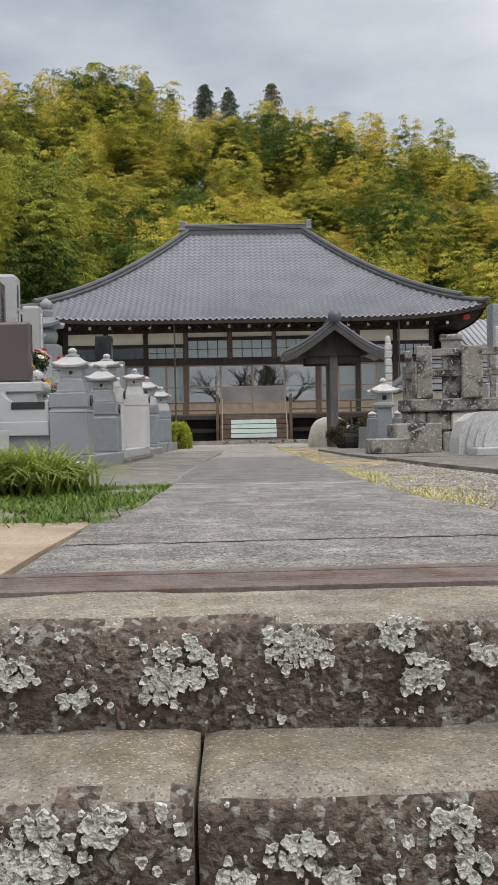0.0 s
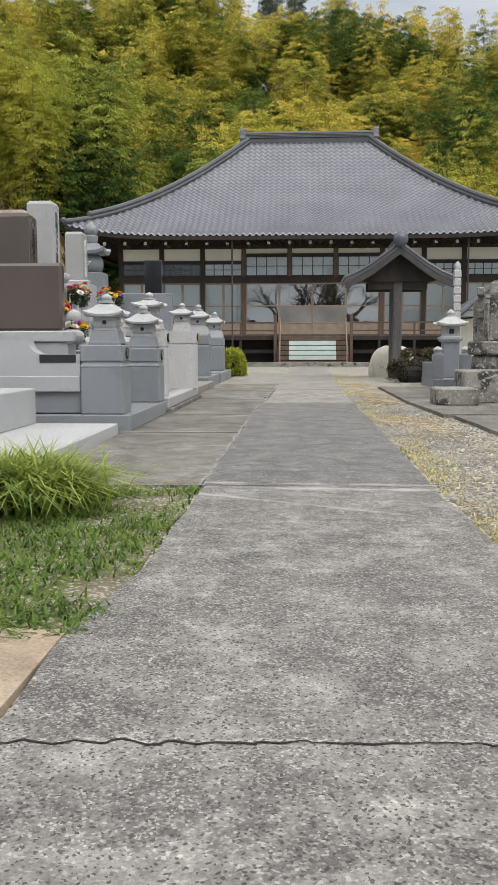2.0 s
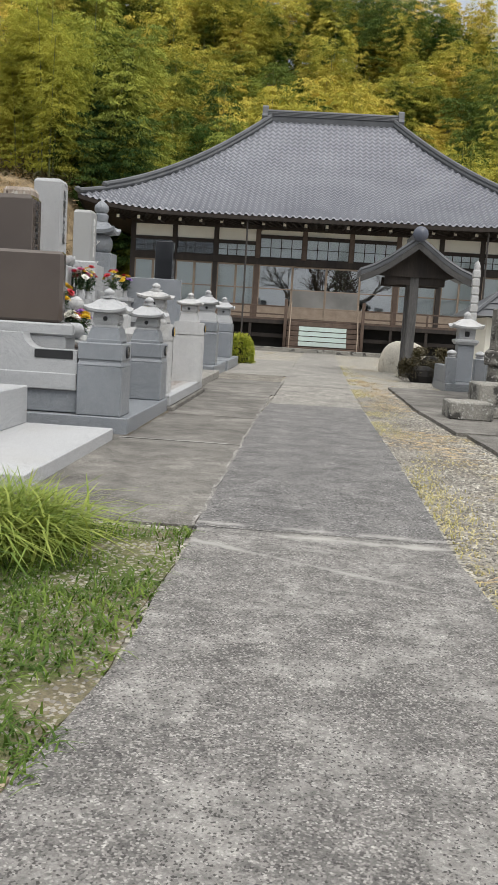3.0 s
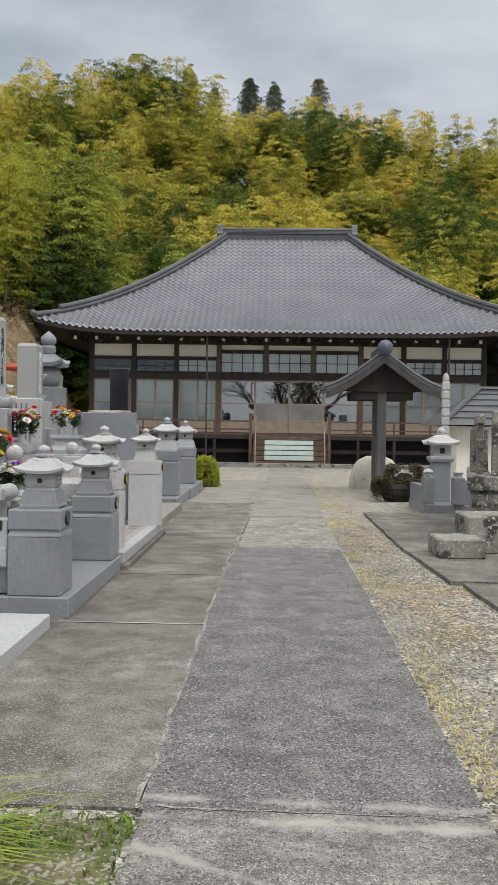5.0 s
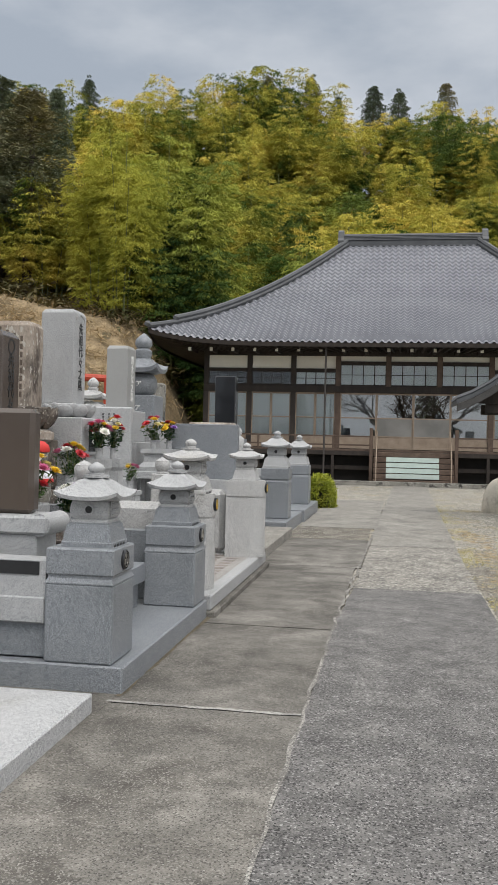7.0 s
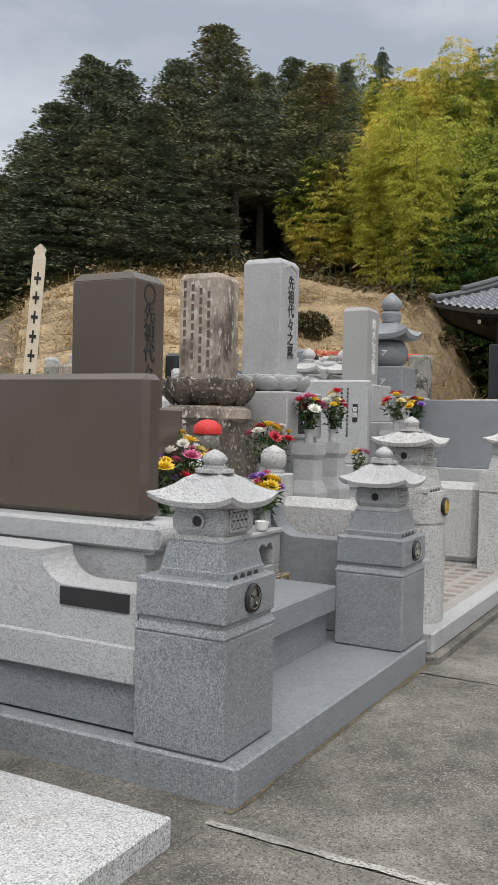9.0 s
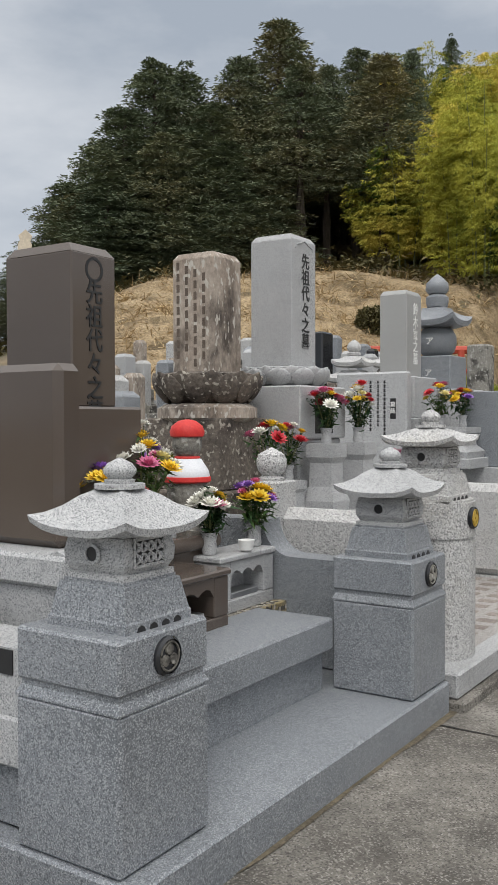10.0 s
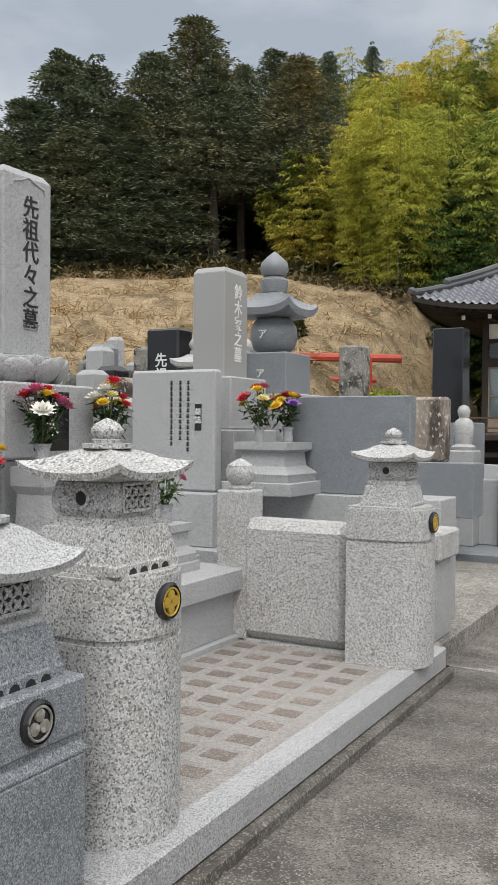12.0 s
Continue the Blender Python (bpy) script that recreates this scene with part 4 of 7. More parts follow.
for x in (-2.85 - TX, 7.55 - TX):
    part("downpipe", Shape().tube([(x, 41.25, 5.75), (x, 41.3, 5.5), (x, 41.3, 0.0)], 0.04, 8), PIPE, hall, "dark rainwater pipe", True)


# ---- graves on the west side ----
def kasa(half, h, lift=0.05, thick=0.03, top=0.3, n=8):
    """A lantern or pagoda roof: square, with swept-up corners."""
    sh = Shape()
    rings = []
    per = [(-1 + 2 * i / n, -1) for i in range(n)] + [(1, -1 + 2 * i / n) for i in range(n)] + [(1 - 2 * i / n, 1) for i in range(n)] + [(-1, 1 - 2 * i / n) for i in range(n)]
    prof = [(0.55, -0.006, 0), (0.97, 0.0, 1.0), (1.0, thick, 1.0), (0.82, thick + 0.16 * h, 0.7), (0.62, thick + 0.45 * h, 0.35), (0.45, thick + 0.78 * h, 0.1), (top, thick + h, 0.0)]
    for r, z, k in prof:
        ring = []
        for u, w in per:
            corner = (abs(u) * abs(w)) ** 3
            ring.append(len(sh.v))
            sh.v.append((half * r * u, half * r * w, z + lift * corner * k))
        rings.append(ring)
    m = len(per)
    for a, b in zip(rings, rings[1:]):
        sh.f += [(a[i], a[(i + 1) % m], b[(i + 1) % m], b[i]) for i in range(m)]
    sh.f += [tuple(rings[0])[::-1], tuple(rings[-1])]
    return sh


def bud(z, r=0.06, h=0.11):
    return [(r * 0.9, z), (r * 0.95, z + 0.15 * h), (r * 0.7, z + 0.2 * h), (r * 1.0, z + 0.4 * h), (r * 1.02, z + 0.55 * h), (r * 0.75, z + 0.78 * h), (r * 0.25, z + 0.95 * h), (0.002, z + h)]


def lantern(loc, stone, label, s=1.0, base=0.165, group="stone grave lanterns", foot=None, rise=0.115):
    """A stone grave lantern on a gatepost: scalloped base, light box with a round hole and a pierced screen (hollows
    painted black as shade), swept roof, bud.
    """
    t = thing("stone_lantern", loc, label, "lantern", group)
    b = Shape()
    b.square([(base * s, 0.0), (base * s, 0.028 * s), (base * 0.97 * s, 0.035 * s), (base * 0.84 * s, 0.14 * s), (base * 0.78 * s, 0.142 * s), (base * 0.78 * s, 0.152 * s), (0.0, 0.152 * s)])
    part("lantern_base", b, foot or stone, t)
    # scalloped foot of the base: a row of black discs painted as the notches' shade
    for k in range(4):
        a = (-0.09 + 0.06 * k) * s
        part("foot_notch", Shape().tube([(base * s - 0.01, a, 0.0), (base * s + 0.0025, a, 0.0)], 0.02 * s, 8), INK_SHADE, t, "black disc for the shade in a scallop")
    w = 0.112 * s
    z0 = 0.15 * s
    body = Shape().square([(w * 1.12, z0), (w * 1.12, z0 + 0.02 * s), (w * 0.98, z0 + 0.022 * s), (w * 1.12, z0 + 0.05 * s), (w * 1.14, z0 + 0.09 * s), (w * 1.05, z0 + 0.135 * s), (w * 0.9, z0 + 0.145 * s)])
    box = part("light_box", body, stone, t)
    hole = Shape().lathe([(0.034 * s, 0), (0.034 * s, 0.012), (0.024 * s, 0.014), (0.024 * s, 0.004)], 16, pose(0, -w * 1.10, z0 + 0.085 * s, 90, 0, 0))
    part("round_window", hole, stone, box, "", True)
    # flat black disc painted as the shade inside the window
    part("window_dark", Shape().lathe([(0.0235 * s, 0), (0.0235 * s, 0.009)], 16, pose(0, -w * 1.10, z0 + 0.085 * s, 90, 0, 0)), INK_SHADE, box, "black disc for the shade in the round window")
    # pierced screen on the side towards the path: black plate as the shaded gaps, with stone petals
    part("screen_field", Shape().box(w * 1.10, w * 1.145, -0.07 * s, 0.07 * s, z0 + 0.05 * s, z0 + 0.125 * s, 0.002), INK_SHADE, box, "black plate for the shade behind a pierced screen")
    scr = Shape()
    for iy in range(4):
        for iz in range(2):
            for q in (-1, 1):
                scr.lathe([(0.001, -0.026 * s), (0.0065 * s, -0.014 * s), (0.0085 * s, 0), (0.0065 * s, 0.014 * s), (0.001, 0.026 * s)], 6,
                          pose(w * 1.148, (-0.0525 + 0.035 * iy) * s, z0 + (0.069 + 0.0365 * iz) * s, q * 44, 0, 0))
    scr.box(w * 1.12, w * 1.165, -0.082 * s, -0.07 * s, z0 + 0.038 * s, z0 + 0.137 * s, 0.002).box(w * 1.12, w * 1.165, 0.07 * s, 0.082 * s, z0 + 0.038 * s, z0 + 0.137 * s, 0.002)
    scr.box(w * 1.12, w * 1.165, -0.07 * s, 0.07 * s, z0 + 0.038 * s, z0 + 0.05 * s, 0.002).box(w * 1.12, w * 1.165, -0.07 * s, 0.07 * s, z0 + 0.125 * s, z0 + 0.137 * s, 0.002)
    tagged(part("pierced_screen", scr, stone, box, "stone petals of a pierced screen"), kind="stuff")
    roof = kasa(0.21 * s, rise * s, 0.035 * s, 0.024 * s, 0.26)
    for i, p in enumerate(roof.v):
        roof.v[i] = (p[0], p[1], p[2] + z0 + 0.145 * s)
    part("lantern_roof", roof, stone, t, "", True)
    part("finial", Shape().lathe([(0.085 * s, z0 + (0.17 + rise) * s), (0.085 * s, z0 + (0.185 + rise) * s)] + bud(z0 + (0.185 + rise) * s, 0.055 * s, 0.085 * s), 14), stone, t, "bud-shaped stone finial", True)
    return t


def emblem(parent, x, y, z, r, rim, face):
    e = part("crest_disc", Shape().lathe([(r, 0), (r, 0.02), (r * 0.86, 0.028), (r * 0.84, 0.02)], 24, pose(x, y, z, 0, 90, 0)), rim, parent, "round family crest", True)
    petals = Shape()
    dots = 3 if face is GREYSTONE else 4
    for k in range(dots):
        a = radians(180 + 360 * k / dots)
        petals.lathe([(r * 0.30, 0.0), (r * 0.28, 0.006), (0.001, 0.008)], 10, pose(x + 0.02, y, z, 0, 90, 0) @ pose(r * 0.36 * math.cos(a), r * 0.36 * math.sin(a), 0))
    part("crest_petals", petals, face, e, "", True)
    ring = Shape()
    pts = [(x + 0.024, y + 0.72 * r * math.cos(2 * math.pi * k / 24), z + 0.72 * r * math.sin(2 * math.pi * k / 24)) for k in range(25)]
    ring.tube(pts, 0.004, 5)
    part("crest_ring", ring, face, e)


def gatepost(loc, w, d, h1, h2, stone, label, crest=(GRAN_K, GREYSTONE), rounded=False):
    """A granite gatepost: shaft, grooved collar and cap block with a crest on the side to the path. Origin: middle of its foot."""
    t = thing("grave_gatepost", loc, label, "gatepost", "grave gateposts")
    if rounded:
        def plan(k):
            out = [(-w / 2, -d / 2 + k)]
            for i in range(9):
                a = radians(-90 + 180 * i / 8)
                out.append((w / 2 - 0.16 + (0.16 - k) * math.cos(a), (d / 2 - k) * math.sin(a)))
            out.append((-w / 2, d / 2 - k))
            return out
        part("shaft", Shape().prism(plan(0.0), 0, h1, "z"), stone, t, "", True)
        part("collar", Shape().prism(plan(0.012), h1, h1 + 0.02, "z"), stone, t, "", True)
        part("cap_block", Shape().prism(plan(0.0), h1 + 0.02, h1 + 0.02 + h2, "z").prism(plan(0.012), h1 + 0.02 + h2, h1 + 0.032 + h2, "z"), stone, t, "", True)
    else:
        part("shaft", Shape().box(-w / 2, w / 2, -d / 2, d / 2, 0, h1 - 0.02, 0.012), stone, t)
        part("collar", Shape().square([(0.5, h1 - 0.022), (0.5, h1 - 0.015), (0.465, h1 + 0.012), (0.465, h1 + 0.032)], None, w, d), stone, t)
        part("cap_block", Shape().box(-w / 2 + 0.002, w / 2 - 0.002, -d / 2 + 0.002, d / 2 - 0.002, h1 + 0.03, h1 + 0.03 + h2, 0.01), stone, t)
    if crest:
        emblem(t, w / 2 - 0.012, 0.0, h1 + 0.03 + h2 * 0.5, min(0.062, h2 * 0.42), *crest)
    return t


# plot A: blue-grey granite enclosure
pA = thing("grave_enclosure", (0, 0, 0), "blue-grey granite grave enclosure with two steps", "grave")
part("base_course", Shape().box(-4.3, -1.575, 9.845, 12.275, G - 0.08, G + 0.155, 0.01), GRAN_B, pA)
part("step_riser", Shape().box(-2.45, -2.06, 10.27, 11.82, G + 0.15, G + 0.36, 0.006), GRAN_B, pA)
part("step_tread", Shape().box(-2.45, -2.0, 10.27, 11.82, G + 0.36, G + 0.515, 0.01), GRAN_B, pA)
part("inner_floor", Shape().box(-4.2, -2.45, 10.2, 12.2, G + 0.165, G + 0.50, 0.004), GRAVEL, pA, "gravel inside the enclosure")
side = part("side_wall", Shape().box(-4.3, -2.09, 9.93, 10.15, G + 0.165, G + 0.38, 0.006), GRAN_B, pA)
part("wall_course", Shape().box(-4.3, -2.09, 9.885, 10.2, G + 0.38, G + 0.54, 0.008), GRAN, pA)


def scroll_wall(x0, x1, z0, zlow, zhigh, xc, r):
    """An enclosure wall whose top sweeps up in a hollow curve from the post inwards."""
    pts = [(x1, z0), (x1, zlow), (xc + r, zlow)]
    for i in range(1, 9):
        a = radians(90 * i / 8)
        pts.append((xc + r - r * math.sin(a) , zlow + (zhigh - zlow) * (1 - math.cos(a))))
    pts += [(xc - 0.05, zhigh), (x0, zhigh), (x0, z0)]
    return pts


part("scroll_wall", Shape().prism(scroll_wall(-4.3, -2.09, G + 0.54, G + 0.76, G + 0.9, -2.62, 0.16), 9.9, 10.12, "y"), GRAN, pA)
part("scroll_wall", Shape().prism(scroll_wall(-4.3, -2.03, G + 0.165, G + 0.74, G + 0.93, -2.60, 0.18), 12.12, 12.3, "y"), GRAN_B, pA)
part("ledge", Shape().box(-4.3, -2.22, 10.22, 10.62, G + 0.88, G + 1.0, 0.015).box(-4.3, -2.3, 10.25, 10.6, G + 0.5, G + 0.88, 0.008), GRAN, pA)
part("scroll_end", Shape().lathe([(0.075, 0), (0.075, 0.36)], 16, pose(-2.28, 10.60, G + 0.94, 90, 0, 0)), GRAN, pA, "", True)
# the wall is uncut: a black plate is painted as the slot's shade
part("vent_slot", Shape().box(-2.50, -2.13, 9.893, 9.898, G + 0.675, G + 0.755, 0), INK_SHADE, pA, "black plate for the shade in a wall slot")
gatepost((-1.865, 10.08, G + 0.155), 0.43, 0.44, 0.50, 0.165, GRAN_B, "blue-grey granite gatepost carrying a stone lantern")
lantern((-1.85, 10.095, G + 0.155 + 0.695), GRAN, "pale grey granite lantern on a gatepost", 0.97, foot=GRAN_B)
gatepost((-1.81, 12.06, G + 0.155), 0.43, 0.42, 0.465, 0.165, GRAN_B, "blue-grey granite gatepost with a dark crest")
lantern((-1.81, 12.06, G + 0.155 + 0.66), GRAN, "grey granite lantern with a pierced screen", 1.0, foot=GRAN_B)

# plot C: pale granite with a paved forecourt
pC = thing("grave_enclosure", (0, 0, 0), "pale granite grave enclosure with a paved forecourt", "grave")
part("footing", Shape().box(-4.6, -1.50, 12.29, 15.66, G - 0.1, G + 0.05, 0.01), CONC_D, pC)
part("base_course", Shape().box(-4.5, -1.545, 12.315, 15.64, G + 0.05, G + 0.185, 0.012), GRAN, pC)
part("forecourt_floor", Shape().box(-2.72, -1.66, 12.86, 15.14, G + 0.17, G + 0.1858, 0.002), surf("pinkish_granite", (0.27, 0.25, 0.235), (0.33, 0.31, 0.29), 1.5, 0.6, 0.1, 150, 0.15, crystal=(0.0045, [((0.16, 0.15, 0.145), 0.25), ((0.44, 0.42, 0.40), 0.22)])), pC, "pinkish grey granite floor")
part("rear_riser", Shape().box(-3.0, -2.72, 12.8, 15.2, G + 0.18, G + 0.22, 0.006).box(-3.0, -2.76, 12.8, 15.2, G + 0.22, G + 0.5, 0.004), GRAN, pC)
part("rear_tread", Shape().box(-3.3, -2.70, 12.8, 15.2, G + 0.5, G + 0.64, 0.01), GRAN, pC)
part("rear_floor", Shape().box(-4.5, -3.3, 12.5, 15.6, G + 0.18, G + 0.62, 0.004), GRAN, pC)
part("end_wall", Shape().box(-2.72, -1.98, 15.12, 15.36, G + 0.2, G + 0.95, 0.06).box(-2.72, -1.98, 15.13, 15.35, G + 0.18, G + 0.2, 0.0), GRAN_L, pC, "thick pale granite wall with a rounded top")
part("near_wall", Shape().box(-2.75, -2.0, 12.48, 12.66, G + 0.18, G + 0.96, 0.06), GRAN_L, pC, "thick pale granite wall with a rounded top")
for (x, y) in ((-2.80, 12.53), (-2.78, 15.24)):
    part("inner_post", Shape().box(x - 0.11, x + 0.11, y - 0.11, y + 0.11, G + 0.18, G + 1.12, 0.01), GRAN_L, pC)
    part("lotus_knob", Shape().lathe([(0.075, G + 1.12), (0.08, G + 1.135), (0.055, G + 1.15), (0.08, G + 1.175), (0.092, G + 1.21), (0.092, G + 1.25), (0.082, G + 1.262), (0.082, G + 1.275), (0.06, G + 1.29), (0.025, G + 1.31), (0.002, G + 1.32)], 14, Matrix.Translation((x, y, 0))), GRAN_L, pC, "carved lotus knob", True)
for iy in range(11):
    for ix in range(5):
        y = 12.97 + 0.205 * iy
        x = -2.62 + 0.2 * ix
        part("floor_tile", Shape().box(x - 0.065, x + 0.065, y - 0.05, y + 0.05, G + 0.18, G + 0.1885, 0.002), PINKTILE, pC)
gatepost((-1.82, 12.68, G + 0.185), 0.44, 0.42, 0.64, 0.19, GRAN_L, "pale speckled granite gatepost with a rounded front and gold crest", (GRAN_K, GOLD), True)
lantern((-1.84, 12.665, G + 0.185 + 0.862), GRAN_L, "pale speckled granite lantern with a pierced screen", 1.0, 0.175, rise=0.075)
gatepost((-1.715, 15.18, G + 0.185), 0.44, 0.42, 0.69, 0.17, GRAN_L, "pale speckled granite gatepost with a gold crest", (GRAN_K, GOLD), True)
lantern((-1.735, 15.18, G + 0.185 + 0.882), GRAN_L, "small pale granite lantern", 0.9, 0.16, rise=0.085)

# plot S: low white slab
pS = thing("grave_slab", (0, 0, 0), "low polished white granite slab beside the path", "grave")
part("slab", Shape().box(-4.2, -1.63, 6.9, 9.48, G - 0.05, G + 0.1, 0.008), GRAN_W, pS)
part("raised_block", Shape().box(-4.2, -2.42, 7.0, 9.46, G + 0.1, G + 0.44, 0.01), GRAN, pS)

# gravestones
def lotus(parent, z, r, h, stone, n=11):
    """A lotus base: a turned core and two rings of turned-out petals."""
    core = part("lotus_base", Shape().lathe([(r * 0.60, z), (r * 0.78, z + h * 0.3), (r * 0.90, z + h * 0.7), (r * 0.92, z + h * 0.92), (r * 0.7, z + h)], 24), stone, parent, "carved lotus base", True)
    me = mesh_of("petal", Shape().lathe([(0.01, -h * 0.52), (r * 0.15, -h * 0.42), (r * 0.25, -h * 0.12), (r * 0.26, h * 0.14), (r * 0.17, h * 0.38), (0.01, h * 0.52)], 10, Matrix.Diagonal((0.34, 1, 1, 1))), stone, True)
    for row in range(2):
        for i in range(n):
            a = 2 * math.pi * (i + 0.5 * row) / n
            rr = r * (0.83 - 0.02 * row)
            o = new("petal", me)
            o.parent = core
            o.matrix_local = Matrix.Translation((rr * math.cos(a), rr * math.sin(a), z + h * (0.46 + 0.10 * row))) @ Matrix.Rotation(a, 4, "Z") @ Matrix.Rotation(radians(30), 4, "Y")


def tomb(loc, stone, label, w, d, h, bases, lot=None, top=0.04):
    """A tall gravestone facing the path on stacked bases (half x, half y, height)."""
    t = thing("gravestone", loc, label, "gravestone", "gravestones")
    z = 0.0
    for hx, hy, bh, mt in bases:
        part("plinth", Shape().box(-hx, hx, -hy, hy, z, z + bh, 0.012), mt, t)
        z += bh
    if lot:
        r, lh, mt = lot
        if lh > 0.3:  # a tall base has a round moulding under the petals
            part("moulding", Shape().lathe([(r * 0.6, z), (r * 0.74, z + 0.02), (r * 0.79, z + 0.05), (r * 0.74, z + 0.08), (r * 0.6, z + 0.10)], 24), mt, t, "rounded stone moulding", True)
            lotus(t, z + 0.10, r, lh - 0.10, mt)
        else:
            lotus(t, z, r, lh, mt)
        z += lh
    part("stone", Shape().box(-w / 2, w / 2, -d / 2, d / 2, z, z + h, 0.008).square([(0.5, z + h - 0.002), (0.42, z + h + top), (0.0, z + h + top * 1.25)], None, w * 0.985, d * 0.985), stone, t)
    return t


tomb((-3.58, 13.96, G + 0.6), GRAN, "tall pale granite gravestone with black characters on a lotus base", 0.37, 0.37, 0.97, [(0.42, 0.42, 0.18, GRAN), (0.40, 0.40, 0.2, GRAN), (0.33, 0.33, 0.36, GRAN), (0.36, 0.36, 0.40, GRAN)], (0.385, 0.15, GRAN))
tomb((-3.73, 13.15, G + 0.6), OLDSTONE, "old weathered brown gravestone with worn characters on a lotus base", 0.36, 0.34, 0.80, [(0.40, 0.40, 0.4, DARKSTONE), (0.31, 0.31, 0.5, DARKSTONE)], (0.41, 0.32, DARKSTONE))
tomb((-3.10, 11.08, G + 0.5), GRAN_D, "polished brown granite gravestone with carved characters", 0.44, 0.30, 0.72, [(0.4, 0.4, 0.5, GRAN), (0.3, 0.25, 0.55, GRAN_D)])
tomb((-3.77, 16.64, G + 0.6), GRAN_P, "grey granite gravestone with white carved characters", 0.3, 0.38, 0.85, [(0.45, 0.45, 0.5, GRAN), (0.35, 0.36, 0.4, GRAN), (0.28, 0.3, 0.42, GRAN)])
br = thing("memorial_slab", (-3.3, 10.43, G + 1.0), "wide polished brown granite slab", "gravestone")
part("stone", Shape().box(-0.95, 0.92, -0.08, 0.06, 0.0, 0.705, 0.03), GRAN_D, br)
bo = thing("epitaph_stone", (-3.78, 16.0, G + 0.63), "grey granite epitaph stone with small carved columns", "gravestone")
part("plinth", Shape().box(-0.42, 0.42, -0.15, 0.15, 0.0, 0.4, 0.01), GRAN, bo)
part("stone", Shape().box(-0.38, 0.38, -0.06, 0.06, 0.4, 1.32, 0.02), GRAN, bo)
we = thing("grave_screen", (-2.57, 16.5, G), "plain grey granite grave screen", "gravestone")
part("stone", Shape().box(-0.49, 0.49, 0.0, 0.12, 1.02, 1.76, 0.008), GRAN_B, we)
part("plinth", Shape().box(-1.2, 0.75, -0.1, 0.3, 0.1, 1.02, 0.008), GRAN, we)


# ---- east side of the yard ----
WOOD_W = surf("dark_weathered_wood", (0.04, 0.038, 0.037), (0.085, 0.082, 0.078), 6, 0.85, 0.4, 60, 0.35)
gz = thing("shelter", (2.66, 25.0, G), "small dark wooden shelter with a tiled gable roof", "shelter")
for y in (-0.45, 0.45):
    part("post", Shape().box(-0.11, 0.11, y - 0.11, y + 0.11, 0.0, 2.55, 0.012), WOOD_G, gz, "silvered wooden post")
for y in (-0.475, 0.475):
    part("cross_beam", Shape().box(-0.75, 0.75, y - 0.075, y + 0.075, 2.3, 2.52, 0.01), WOOD_D, gz)
part("king_post", Shape().box(-0.08, 0.08, -0.5, -0.38, 2.5, 3.35, 0.01), WOOD_D, gz)
for sx in (-1, 1):
    pts = [(0.0, 3.42), (0.33, 3.17), (0.70, 2.90), (1.06, 2.69), (1.38, 2.56)]
    out = [(sx * x, z) for x, z in pts] + [(sx * x, z - 0.09) for x, z in reversed(pts)]
    part("roof_slope", Shape().prism(out, -1.0, 1.0, "y"), TILE_D, gz, "dark roof slope")
    barge = [(sx * x, z - 0.1) for x, z in pts] + [(sx * x, z - 0.26) for x, z in reversed(pts)]
    part("bargeboard", Shape().prism(barge, -1.0, -0.93, "y"), WOOD_W, gz, "dark weathered bargeboard")
    part("gable_board", Shape().prism([(0.0, 3.2), (sx * 1.1, 2.6), (sx * 0.9, 2.5), (0.0, 2.5)], -0.62, -0.58, "y"), WOOD_D, gz, "dark gable board")
    for k in range(7):
        y = -1.0 + 0.29 * k
        part("round_tile", Shape().tube([(sx * x, y + 0.12, z + 0.03) for x, z in pts], 0.06, 6), TILE_D, gz, "", True)
    part("eave_beam", Shape().box(min(sx * 0.9, sx * 1.0), max(sx * 0.9, sx * 1.0), -0.95, 0.95, 2.55, 2.68, 0.01), WOOD_D, gz)
part("ridge", Shape().box(-0.12, 0.12, -1.0, 1.0, 3.38, 3.58, 0.02), TILE_D, gz)
part("ridge_ornament", Shape().lathe([(0.05, 0), (0.17, 0.03), (0.19, 0.09), (0.12, 0.16), (0.02, 0.18)], 12, pose(0, -0.95, 3.52, 90, 0, 0)), surf("blue_grey_tile", (0.07, 0.078, 0.105), (0.10, 0.11, 0.14), 6, 0.4, 0.0, 40, 0.15), gz, "round blue-grey end tile", True)


def boulder_shape(rx, ry, h, seed, n=14):
    sh = Shape()
    rows = 10
    for j in range(rows + 1):
        f = j / rows
        r = math.sqrt(max(0.0, 1 - (max(0, f - 0.25) / 0.78) ** 3.2)) if j < rows else 0.35
        for i in range(n):
            a = 2 * math.pi * i / n
            cx, cy = math.copysign(abs(math.cos(a)) ** 0.75, math.cos(a)), math.copysign(abs(math.sin(a)) ** 0.75, math.sin(a))
            k = 1 + 0.09 * noise.noise(Vector((cx * 1.5, cy * 1.5, f * 2 + seed)))
            sh.v.append((rx * r * cx * k, ry * r * cy * k, h * f))
    for j in range(rows):
        for i in range(n):
            sh.f.append((j * n + i, j * n + (i + 1) % n, (j + 1) * n + (i + 1) % n, (j + 1) * n + i))
    sh.f += [tuple(range(n))[::-1], tuple(rows * n + i for i in range(n))]
    return sh


BOULDER = surf("pale_boulder", (0.50, 0.46, 0.38), (0.62, 0.58, 0.50), 2, 0.9, 0.4, 30, 0.2, stain=(0.36, 0.32, 0.26), stain_scale=2.5, stain_at=0.6)
bd = thing("boulder", (2.83, 27.2, G - 0.05), "large pale rounded boulder behind the shelter", "boulder")
part("stone", boulder_shape(0.66, 0.45, 0.92, 2.0), BOULDER, bd, "", True)


